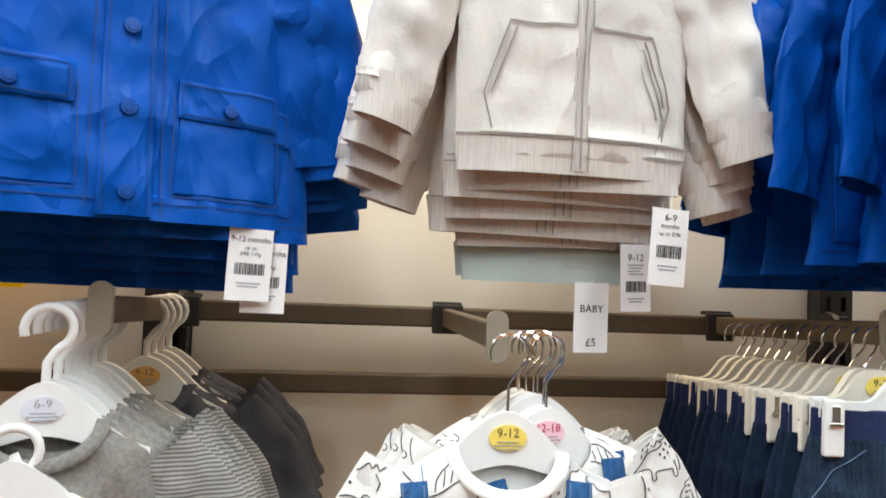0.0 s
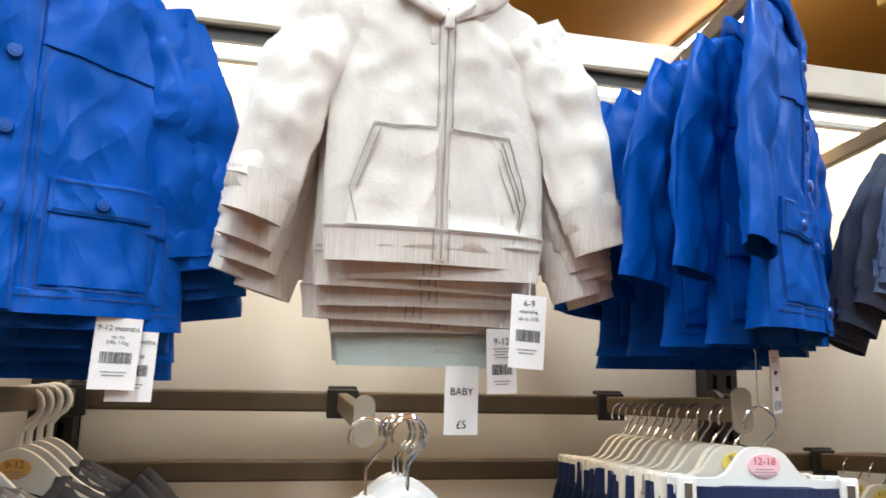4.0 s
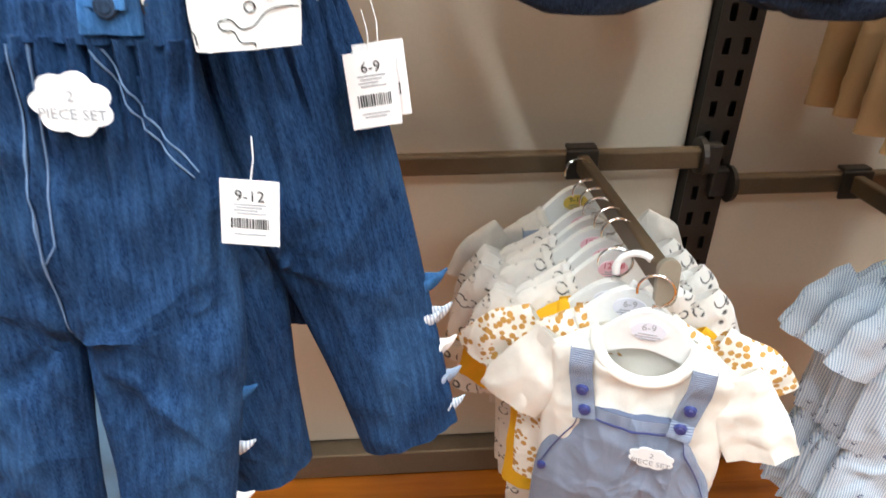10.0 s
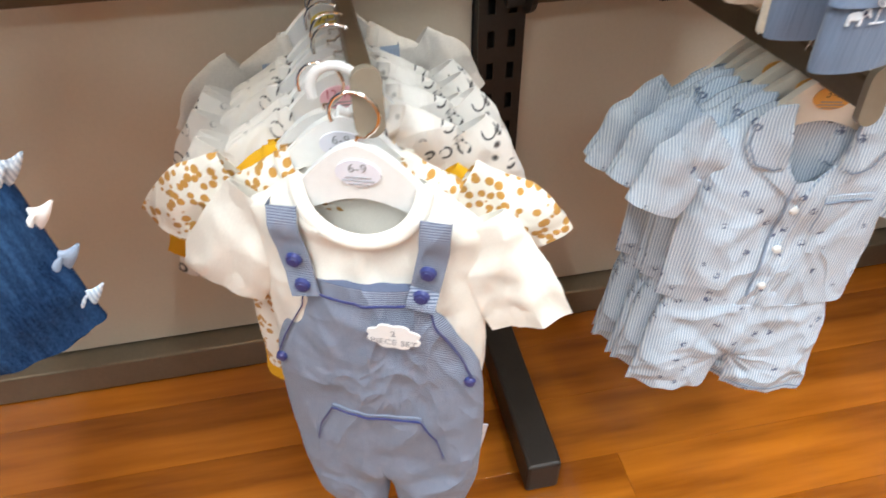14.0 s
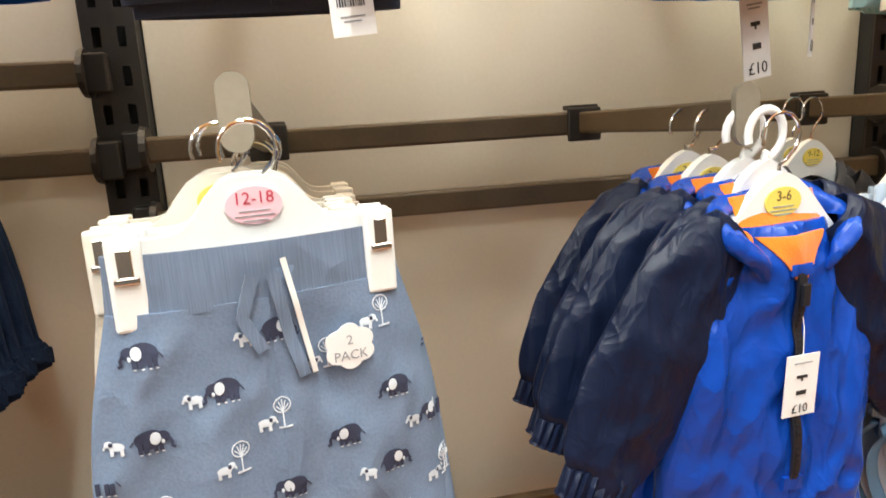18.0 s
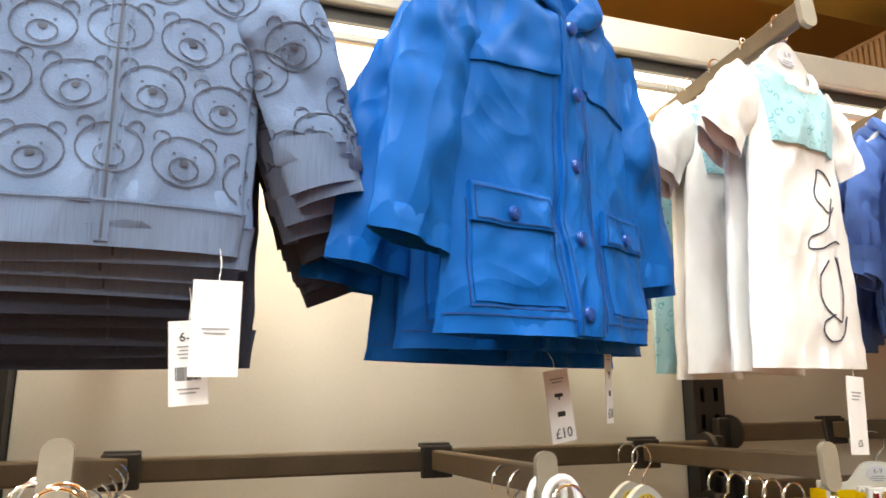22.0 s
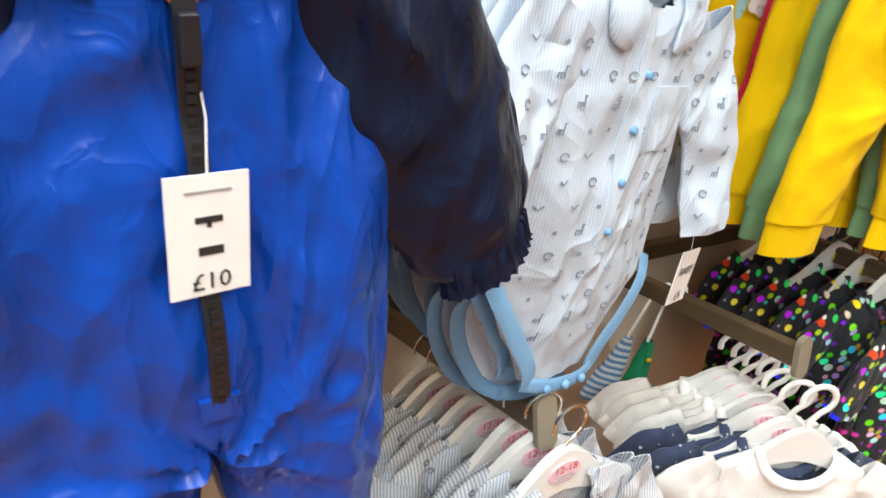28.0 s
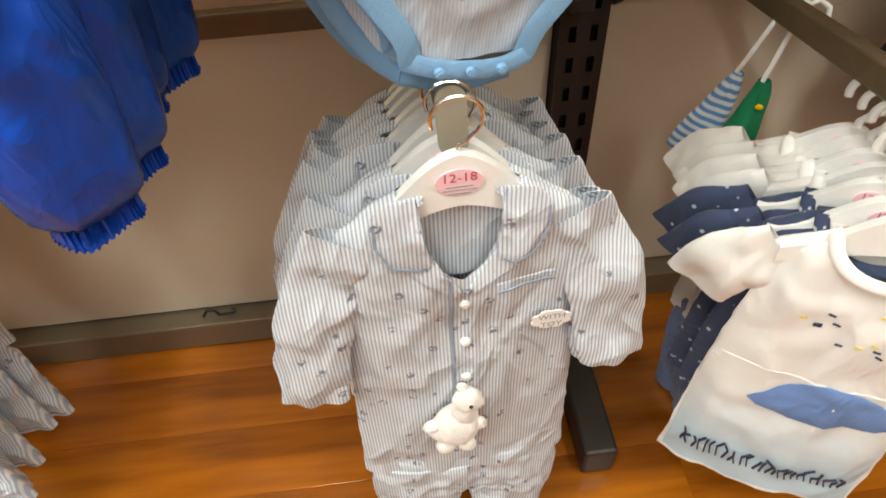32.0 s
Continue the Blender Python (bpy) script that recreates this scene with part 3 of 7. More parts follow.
class Front:
    """The front of some cloth, to lay seams, prints and pockets on."""

    def __init__(self, *obs):
        vs, fs = [], []
        for o in obs:
            n = len(vs)
            vs += [v.co.copy() for v in o.data.vertices]
            fs += [[n + i for i in p.vertices] for p in o.data.polygons]
        self.tree = BVHTree.FromPolygons(vs, fs)

    def at(self, x, z, lift=0.0008):
        hit, normal, _, _ = self.tree.ray_cast(Vector((x, -2, z)), Vector((0, 1, 0)))
        return None if hit is None else hit + Vector((0, -lift, 0))

    def ribbon(self, bm, line, width, lift=0.0009, step=0.006):
        """A flat strip along a line of (x, z), lying on the cloth."""
        pts = []
        for (x0, z0), (x1, z1) in zip(line, line[1:]):
            n = max(1, int(math.hypot(x1 - x0, z1 - z0) / step))
            pts += [(x0 + (x1 - x0) * i / n, z0 + (z1 - z0) * i / n) for i in range(n)]
        pts.append(line[-1])
        last = None
        for i, (x, z) in enumerate(pts):
            a, b = pts[max(i - 1, 0)], pts[min(i + 1, len(pts) - 1)]
            dx, dz = b[0] - a[0], b[1] - a[1]
            l = math.hypot(dx, dz) or 1
            nx, nz = -dz / l * width / 2, dx / l * width / 2
            p, q = self.at(x + nx, z + nz, lift), self.at(x - nx, z - nz, lift)
            if p is None or q is None or abs(p.y - q.y) > 0.02 + width:
                last = None
                continue
            y = min(p.y, q.y)
            now = (bm.verts.new(p), bm.verts.new((p.x, y - lift * 0.6, p.z)), bm.verts.new((q.x, y - lift * 0.6, q.z)), bm.verts.new(q))
            if last and abs(last[0].co.y - now[0].co.y) < 0.02:
                for k in range(3):
                    bm.faces.new((last[k], last[k + 1], now[k + 1], now[k]))
            last = now
        return bm

    def patch(self, bm, outline, lift=0.003, cells=12):
        """A raised piece of cloth with a four-cornered outline (top left, top right, bottom right, bottom left), lying on the cloth."""
        tl, tr, br, bl = [Vector(p) for p in outline]
        rows = []
        for i in range(cells + 1):
            row = []
            for j in range(cells + 1):
                u, v = j / cells, i / cells
                p = tl.lerp(tr, u).lerp(bl.lerp(br, u), v)
                h = self.at(p.x, p.y, 0)
                row.append(None if h is None else h)
            rows.append(row)
        vs = [[None if h is None else bm.verts.new(h + Vector((0, -lift if 0 < i < cells and 0 < j < cells else -lift * 0.85, 0))) for j, h in enumerate(r)] for i, r in enumerate(rows)]
        for i in range(cells):
            for j in range(cells):
                q = (vs[i][j], vs[i][j + 1], vs[i + 1][j + 1], vs[i + 1][j])
                if None not in q:
                    bm.faces.new(q)
        rim = [e for e in bm.edges if e.is_boundary]
        ext = bmesh.ops.extrude_edge_only(bm, edges=rim)
        for v in ext["geom"]:
            if isinstance(v, bmesh.types.BMVert):
                v.co.y += lift
        return bm

    def sheet(self, bm, outline, lift=0.004, thick=0.0025, rest=-0.012, per=4):
        """A thin piece of cloth with a rounded outline of (x, z), lying on the front; rest: where it stands past the cloth's edge."""
        n = len(outline)
        ring = [tuple(p) for p in spline(list(outline) + [outline[0]], per * n)[:-1]]
        cx, cz = sum(p[0] for p in ring) / len(ring), sum(p[1] for p in ring) / len(ring)
        layers = []
        for back in (0.0, thick):
            rows = []
            for f in (1.0, 0.94, 0.6, 0.25):
                row = []
                for x, z in ring:
                    u, v = cx + (x - cx) * f, cz + (z - cz) * f
                    h = self.at(u, v, 0)
                    y = rest if h is None or h.y > rest else h.y
                    row.append(bm.verts.new((u, y - lift * (1.0 if f < 1 else 0.75) + back * (1.0 if f < 1 else 0.6), v)))
                rows.append(row)
            layers.append(rows)
        m = len(ring)
        for rows in layers:
            for a, b in zip(rows, rows[1:]):
                for k in range(m):
                    bm.faces.new((a[k], a[(k + 1) % m], b[(k + 1) % m], b[k]))
            bm.faces.new(rows[-1])
        for k in range(m):
            bm.faces.new((layers[0][0][k], layers[0][0][(k + 1) % m], layers[1][0][(k + 1) % m], layers[1][0][k]))
        bmesh.ops.recalc_face_normals(bm, faces=bm.faces)
        return bm

    def blob(self, bm, x, z, rx, rz, lift=0.0012, turn=0.0, sides=14):
        ring, c = [], self.at(x, z, lift * 1.3)
        if c is None:
            return bm
        for k in range(sides):
            a = 2 * math.pi * k / sides
            u, v = rx * math.cos(a), rz * math.sin(a)
            h = self.at(x + u * math.cos(turn) - v * math.sin(turn), z + u * math.sin(turn) + v * math.cos(turn), lift)
            if h is None or abs(h.y - c.y) > 0.02:
                return bm
            ring.append(bm.verts.new(h))
        mid = bm.verts.new(c)
        for k in range(sides):
            bm.faces.new((mid, ring[k], ring[(k + 1) % sides]))
        return bm


LETTERS = {}


def lettering(text, size, mat, parent, m, label="", align="CENTER"):
    """Words as a thin solid, centred on m, reading along its x with its z up."""
    key = (text, align)
    if key not in LETTERS:
        cu = bpy.data.curves.new("letters", "FONT")
        cu.body, cu.align_x, cu.align_y, cu.extrude, cu.resolution_u = text, align, "CENTER", 0.006, 2
        ob = bpy.data.objects.new("letters", cu)
        scene.collection.objects.link(ob)
        bpy.context.view_layer.update()
        me = bpy.data.meshes.new_from_object(ob.evaluated_get(bpy.context.evaluated_depsgraph_get()))
        bpy.data.objects.remove(ob)
        me.transform(Matrix.Rotation(radians(90), 4, "X"))
        LETTERS[key] = me
    me = LETTERS[key].copy()
    me.transform(Matrix.Scale(size, 4))
    me.materials.clear()
    me.materials.append(M[mat])
    ob = new("lettering", me)
    ob.parent, ob.matrix_basis = parent, m
    ob["label"] = label or "printed lettering"
    return ob


# ---- the shop's shell ----
BAY = 1.2
POSTS = [-2.4, -1.2, 0.0, 1.2, 2.26]
TOP = 2.02


def wall_shell():
    wall = thing("wall_back", "cream painted panel wall of the shop display", "wall", kind="structure")
    for a, b in zip([-3.6] + POSTS, POSTS):
        part("panel", box(a + 0.036, b - 0.036, 0.0, 0.02, 0.072, TOP, bevel=0.002), "panel", wall, smooth=False)
    part("backing", box(-3.7, 2.3, 0.022, 0.1, 0.0, 2.1), "panel", wall, smooth=False)
    side = thing("wall_east", "ribbed brown wood veneer end wall", "wall", kind="structure")
    part("backing", box(2.42, 2.5, -3.6, 0.7, 0, 2.62), "wood", side, smooth=False)
    rib = part("rib", box(2.404, 2.42, -0.008, 0.008, 0, 2.6, bevel=0.003), "wood", side, smooth=False)
    for k in range(1, 130):
        twin(rib, side, pose(0, 0.62 - k * 0.0215, 0))
    rib.matrix_basis = pose(0, 0.62, 0)
    part("header", box(2.36, 2.42, -0.14, 0.55, 2.28, 2.42, bevel=0.004), "card", side, "white header board", smooth=False)
    # unseen walls added to close the room, dark to cut bounced light
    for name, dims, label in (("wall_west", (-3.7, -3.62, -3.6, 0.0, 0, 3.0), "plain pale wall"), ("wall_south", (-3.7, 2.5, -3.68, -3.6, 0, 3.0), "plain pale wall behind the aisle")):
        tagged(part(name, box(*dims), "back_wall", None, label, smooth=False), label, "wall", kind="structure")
    tagged(part("wall_far", box(-3.7, 4.5, 3.0, 3.1, 0, 3.0), "ceiling", None, smooth=False), "orange far wall beyond the display partition", "wall", kind="structure")
    tagged(part("ceiling", box(-3.7, 4.5, -3.68, 3.0, 3.0, 3.1), "ceiling", None, smooth=False), "warm orange-brown shop ceiling", "ceiling", kind="structure")
    for y in (0.45, -1.1):
        tagged(part("ceiling_beam", box(1.05, 4.4, y - 0.12, y + 0.12, 2.72, 2.996, bevel=0.01), "beam", None, smooth=False), "yellow painted ceiling beam", "beam", kind="structure")


def ceiling_tubes():
    for i, (x, y) in enumerate(TUBES + [(-1.47, 1.4), (0.9, 1.4)]):
        e = thing("ceiling_tube_light", "slim white fluorescent tube light on the ceiling", "ceiling light", pose(x, y, 2.97), "ceiling tube lights")
        part("housing", box(-0.05, 0.05, -0.78, 0.78, 0.0, 0.03, bevel=0.006), "white", e, smooth=False)
        if i < len(TUBES):
            part("diffuser", tube([(0, -0.76, -0.012), (0, 0.76, -0.012)], 0.014, 10), "tube", e, "glowing tube")
        else:
            part("diffuser", tube([(0, -0.76, -0.012), (0, 0.76, -0.012)], 0.04, 10), "tube", e, "glowing tube")


def cornice():
    c = thing("cornice", "grey metal cornice with a glowing strip light under it", "cornice", kind="structure")
    part("fascia", box(-3.6, 2.28, -0.10, 0.1, 2.055, 2.12, bevel=0.004), "trim", c, smooth=False)
    part("groove", box(-3.6, 2.28, -0.08, 0.02, 2.03, 2.053), "post", c, smooth=False)
    part("lower_lip", box(-3.6, 2.28, -0.10, -0.085, 1.985, 2.0, bevel=0.003), "trim", c, smooth=False)
    part("diffuser", box(-3.6, 2.28, -0.075, -0.005, 1.995, 2.028, bevel=0.003), "glow", c, "glowing strip light", smooth=False)


def upright(x):
    u = thing("slotted_upright", "dark bronze slotted metal upright on the wall", "upright post", pose(x, 0, 0), "wall uprights")
    bm = bmesh.new()
    xs = [-0.034, -0.021, -0.010, 0.010, 0.021, 0.034]
    zs = [0.07]
    z = 0.1
    while z < 1.97:
        zs += [z, z + 0.026]
        z += 0.05
    zs.append(TOP)
    grid = [[bm.verts.new((a, -0.03, b)) for a in xs] for b in zs]
    for i in range(len(zs) - 1):
        for j in range(5):
            if i % 2 == 1 and j in (1, 3):
                continue
            bm.faces.new((grid[i][j], grid[i][j + 1], grid[i + 1][j + 1], grid[i + 1][j]))
    ext = bmesh.ops.extrude_face_region(bm, geom=bm.faces[:])
    bmesh.ops.translate(bm, vec=(0, 0.003, 0), verts=[v for v in ext["geom"] if isinstance(v, bmesh.types.BMVert)])
    bmesh.ops.recalc_face_normals(bm, faces=bm.faces)
    part("slotted_face", bm, "post", u, smooth=False)
    for a, b in ((-0.034, -0.031), (0.031, 0.034)):
        part("side_flange", box(a, b, -0.026, 0.02, 0.07, TOP), "dark", u, smooth=False)
    part("channel_back", box(-0.03, 0.03, 0.0, 0.01, 0.07, TOP), "dark", u, smooth=False)
    part("foot", box(-0.028, 0.028, -0.4, -0.03, 0.004, 0.075, bevel=0.006), "post", u, "dark metal base foot", smooth=False)


def cross_bar(a, b, z):
    w = b - a
    t = thing("cross_bar", "bronze metal rail fixed between two wall uprights", "rail", pose(a, 0, z), "wall rails")
    part("rail", box(0.03, w - 0.03, -0.062, -0.042, -0.017, 0.017, bevel=0.004), "bronze", t, smooth=False)
    end = bmesh.new()
    n = [bmesh.ops.create_cone(end, cap_ends=True, segments=18, radius1=0.032, radius2=0.03, depth=0.008, matrix=pose(0.03, -0.048, 0, 0, 90, 0))]
    slab(end, 0.0, 0.034, -0.05, -0.03, -0.025, 0.025, 0.003)
    br = part("bracket", end, "post", t, "dark end bracket", smooth=False)
    twin(br, t, pose(w, 0, 0, 0, 0, 180) @ pose(0, 0.096, 0))


def rail_arm(x, z, length=0.45, turn=0.0, lift=2.0):
    """A straight arm that stands out from a rail, with an upright stop at its end."""
    t = thing("display_arm", "bronze metal arm with taupe end stop on a wall rail", "display arm", pose(x, -0.045, z, -lift, 0, turn), "display arms")
    part("arm", box(-0.009, 0.009, -length + 0.05, -0.005, -0.015, 0.015, bevel=0.003), "bronze", t, smooth=False)
    part("clip", slab(box(-0.026, 0.026, -0.026, -0.018, -0.027, 0.022, bevel=0.003), -0.024, 0.024, -0.02, 0.002, 0.019, 0.026, 0.002), "post", t, "dark clip over the rail", smooth=False)
    bm = bmesh.new()
    ring = [(0.0125 * math.cos(a), (0.017 if math.sin(a) > 0 else -0.017) + 0.0125 * math.sin(a)) for a in [2 * math.pi * k / 24 for k in range(24)]]
    lo = [bm.verts.new((p, -length + 0.05, q)) for p, q in ring]
    hi = [bm.verts.new((p, -length + 0.042, q)) for p, q in ring]
    bm.faces.new(lo)
    bm.faces.new(hi[::-1])
    for k in range(24):
        bm.faces.new((lo[k], lo[(k + 1) % 24], hi[(k + 1) % 24], hi[k]))
    bmesh.ops.recalc_face_normals(bm, faces=bm.faces)
    part("end_stop", bm, "stop", t, "taupe rounded end stop", smooth=False)
    return t


def base_and_floor():
    p = thing("baseboard", "brown-grey metal plinth along the foot of the wall", "plinth", kind="structure")
    part("plinth", box(-3.6, 2.3, -0.04, 0.02, 0.0, 0.066, bevel=0.004), "plinth", p, smooth=False)
    f = thing("floor", "glossy cherry-orange wood laminate floor", "floor", kind="structure")
    part("underlay", box(-3.7, 2.5, -3.68, 0.1, -0.05, -0.004), "seam", f, smooth=False)
    rnd = random.Random(5)
    whole = None
    for row in range(28):
        x, y = -3.7, -0.04 - row * 0.128
        end = -3.1 + rnd.random() * 0.9
        while x < 2.4:
            end = min(end, 2.42)
            w = end - x
            if w > 1.19 and whole is not None:
                twin(whole, f, pose(x + w / 2, y, 0))
            else:
                p = part("plank", box(-w / 2 + 0.0002, w / 2 - 0.0002, -0.0638, 0.0638, -0.0045, 0.0, bevel=0.0003), "floor", f, smooth=False, at=pose(x + w / 2, y, 0))
                whole = p if w > 1.19 else whole
            x, end = end, end + 1.2


BARS = {0: (1.30, 1.19, 0.70), 1: (1.417, 1.305, 0.741), 2: (1.315, 1.214, 0.690), 3: (1.345, 1.24, 0.70)}
wall_shell()
ceiling_tubes()
cornice()
for px in POSTS:
    upright(px)
for n, (a, b) in enumerate(zip(POSTS, POSTS[1:])):
    for bz in BARS[n]:
        cross_bar(a, b, bz)
base_and_floor()


# ---- hangers, tags and labels ----
def stuff(ob):
    ob["kind"] = "stuff"
    return ob


def arc(cx, cz, r, a0, a1, n, y=0.0):
    return [(cx + r * math.cos(radians(a0 + (a1 - a0) * i / (n - 1))), y, cz + r * math.sin(radians(a0 + (a1 - a0) * i / (n - 1)))) for i in range(n)]


def plate(top, bottom, y0, y1, bm=None):
    """A flat moulded piece between an upper and a lower edge, each a row of (x, z)."""
    bm = bm or bmesh.new()
    rows = [[bm.verts.new((x, y, z)) for x, z in edge] for y in (y0, y1) for edge in (top, bottom)]
    ft, fb, bt, bb = rows
    for i in range(len(top) - 1):
        bm.faces.new((ft[i], fb[i], fb[i + 1], ft[i + 1]))
        bm.faces.new((bt[i], bt[i + 1], bb[i + 1], bb[i]))
        bm.faces.new((ft[i], ft[i + 1], bt[i + 1], bt[i]))
        bm.faces.new((fb[i], bb[i], bb[i + 1], fb[i + 1]))
    for i in (0, -1):
        q = (ft[i], bt[i], bb[i], fb[i])
        bm.faces.new(q if i == 0 else q[::-1])
    bmesh.ops.recalc_face_normals(bm, faces=bm.faces)
    return bm


def hook_path(reach, r=0.02):
    """From the hanger's neck up and over the arm; reach: from the garment's neck to the arm's top."""
    zc = reach - r
    return [(0, 0, 0.03), (0, 0, 0.04), (0.0, 0, max(0.045, zc - r - 0.012)), (0.008, 0, zc - r), *arc(0, zc, r, -60, 200, 14)]


SIZE_INK = {"disc_yellow": "olive_ink", "disc_pink": "red_ink", "disc_lilac": "grey_ink", "disc_orange": "olive_ink"}


def size_disc(parent, text, mat, z, y, r=0.017):
    bm = bmesh.new()
    bmesh.ops.create_cone(bm, cap_ends=True, segments=28, radius1=r, radius2=r, depth=0.0015, matrix=pose(0, y, z, 90, 0, 0) @ Matrix.Diagonal((1.25, 0.85, 1, 1)))
    d = part("size_disc", bm, mat, parent, "round size label", smooth=False)
    lettering(text, 0.0125, SIZE_INK[mat], d, pose(0, y - 0.0012, z + 0.005))
    bars = bmesh.new()
    for k, w in enumerate((0.011, 0.014, 0.009)):
        slab(bars, -w, w, y - 0.0013, y - 0.0006, z - 0.0045 - 0.0035 * k, z - 0.0035 - 0.0035 * k)
    part("small_print", bars, "grey_ink", d, "unreadable small print", smooth=False)


def top_hanger(text, disc, reach, wire=True, half=0.105, mat="white", m=None):
    e = thing("clothes_hanger", f"white plastic baby hanger with {'wire' if wire else 'moulded'} hook and {disc.split('_')[1]} size label", "clothes hanger", m, "baby clothes hangers")
    n = 25
    xs = [half * (2 * i / (n - 1) - 1) for i in range(n)]
    top = [(x, 0.04 * math.exp(-(abs(x / 0.055) ** 2.4)) - 0.03 * abs(x / half) ** 1.2) for x in xs]
    low = [(x, 0.004 * math.exp(-((x / 0.05) ** 2)) - 0.017 - 0.034 * abs(x / half) ** 1.6) for x in xs]
    part("shoulder_plate", plate(top, low, -0.005, 0.005), mat, e, smooth=False)
    if wire:
        part("hook", tube(hook_path(reach), 0.0016, 7), "chrome", e, "chrome wire hook")
    else:
        part("hook", tube(hook_path(reach, 0.022), 0.0045, 8, flat=0.7), mat, e, "white moulded hook")
    if text:
        size_disc(e, text, disc, 0.014, -0.0062, 0.0155)
    return e


def clip_hanger(text, disc, reach, half=0.1, mat="white", m=None):
    e = thing("clip_hanger", f"white plastic clip hanger with chrome hook and {disc.split('_')[1]} size label", "clothes hanger", m, "baby clip hangers")
    n = 25
    xs = [half * (2 * i / (n - 1) - 1) for i in range(n)]
    part("bar", plate([(x, 0.010 + 0.037 * math.exp(-((x / 0.04) ** 4))) for x in xs], [(x, -0.008) for x in xs], -0.004, 0.004), mat, e, smooth=False)
    part("hook", tube(hook_path(reach), 0.0016, 7), "chrome", e, "chrome wire hook")
    for sx in (-1, 1):
        c = part("clip", slab(box(-0.0115, 0.0115, -0.016, -0.007, -0.05, 0.014, bevel=0.0025), -0.01, 0.01, 0.016, 0.022, -0.04, 0.012, 0.002), mat, e, "white spring clip", smooth=False, at=pose(sx * (half - 0.012), 0, 0))
        part("spring", slab(box(-0.005, 0.005, -0.0185, -0.0155, -0.014, 0.008, bevel=0.001), -0.008, 0.008, -0.0195, -0.017, -0.016, -0.011, 0.001), "chrome", c, "chrome clip spring", smooth=False)
    if text:
        size_disc(e, text, disc, 0.026, -0.0052, 0.016)
    return e


def swing_tag(parent, x, y, z, rows, w=0.044, h=0.078, tilt=0.0, turn=0.0, thread=0.03, icons=False):
    """A hanging card. rows: (text, size, height on the card from -1 to 1), or "bars" for a barcode."""
    m = pose(x, y, z, 0, tilt, turn)
    c = part("swing_tag", box(-w / 2, w / 2, -0.0006, 0.0006, -h, 0.0, bevel=0.0), "card", parent, "white card swing tag", smooth=False, at=m)
    part("thread", tube([(0, 0, -0.006), (0.002, 0.004, thread * 0.5), (0, 0.008, thread)], 0.0005, 5), "white", c)
    for text, size, v in rows:
        if text == "bars":
            bm, rnd, q = bmesh.new(), random.Random(int(size * 1000)), -w * 0.33
            while q < w * 0.33:
                s = rnd.choice((0.0006, 0.0009, 0.0014))
                slab(bm, q, q + s, -0.001, -0.0006, -h * (v + 0.16), -h * v)
                q += s + rnd.choice((0.0006, 0.001))
            stuff(part("barcode", bm, "ink", c, "printed barcode", smooth=False))
        elif text == "lines":
            bm = bmesh.new()
            for k in range(int(size)):
                slab(bm, -w * 0.28 + 0.002 * (k % 2), w * 0.28 - 0.003 * (k % 3), -0.001, -0.0006, -h * (v + 0.045 * k + 0.018), -h * (v + 0.045 * k))
            part("small_print", bm, "grey_ink", c, "unreadable small print", smooth=False)
        else:
            lettering(text, size, "ink", c, pose(0, -0.0012, -h * v))
    if icons:
        bm = bmesh.new()
        slab(bm, -0.006, 0.006, -0.001, -0.0006, -h * 0.38, -h * 0.33)
        slab(bm, -0.001, 0.001, -0.001, -0.0006, -h * 0.42, -h * 0.36)
        slab(bm, -0.005, 0.006, -0.001, -0.0006, -h * 0.65, -h * 0.58)
        stuff(part("symbol", bm, "ink", c, "small printed symbols", smooth=False))
    return c


PRICE10 = [("lines", 2, 0.12), ("\u00a310", 0.017, 0.88)]
BABY = lambda price: [("BABY", 0.013, 0.38), (price, 0.014, 0.86)]
SIZES = lambda size: [(size, 0.012, 0.2), ("lines", 4, 0.3), ("bars", 0.013, 0.55), ("lines", 2, 0.8)]


def cloud(parent, front, x, z, lines, rx=0.03, rz=0.024, lobes=8):
    """A cloud-shaped white paper label stuck on cloth."""
    c = front.at(x, z, 0.0085)
    bm = bmesh.new()
    n = 64
    ring = []
    for k in range(n):
        a = 2 * math.pi * k / n
        q = 0.84 + 0.16 * abs(math.sin(a * lobes / 2))
        ring.append((rx * q * math.cos(a), rz * q * math.sin(a)))
    lo, hi = [bm.verts.new((u, 0.0008, v)) for u, v in ring], [bm.verts.new((u, -0.0008, v)) for u, v in ring]
    bm.faces.new(hi)
    for k in range(n):
        bm.faces.new((lo[k], lo[(k + 1) % n], hi[(k + 1) % n], hi[k]))
    bmesh.ops.recalc_face_normals(bm, faces=bm.faces)
    o = part("cloud_label", bm, "card", parent, "white cloud-shaped paper label", smooth=False, at=Matrix.Translation(c))
    for k, text in enumerate(lines):
        lettering(text, 0.0105, "grey_ink", o, pose(0, -0.0014, 0.005 - 0.012 * k))


def button(front, parent, x, z, r, mat, name="button", label=""):
    c = front.at(x, z, 0.0)
    if c is None:
        return None
    bm = bmesh.new()
    bmesh.ops.create_cone(bm, cap_ends=True, segments=20, radius1=r, radius2=r * 0.82, depth=0.004, matrix=Matrix.Translation(c + Vector((0, -0.0035, 0))) @ pose(0, 0, 0, 90, 0, 0))
    bmesh.ops.create_cone(bm, cap_ends=True, segments=16, radius1=r * 0.6, radius2=r * 0.5, depth=0.001, matrix=Matrix.Translation(c + Vector((0, -0.0058, 0))) @ pose(0, 0, 0, 90, 0, 0))
    return part(name, bm, mat, parent, label)


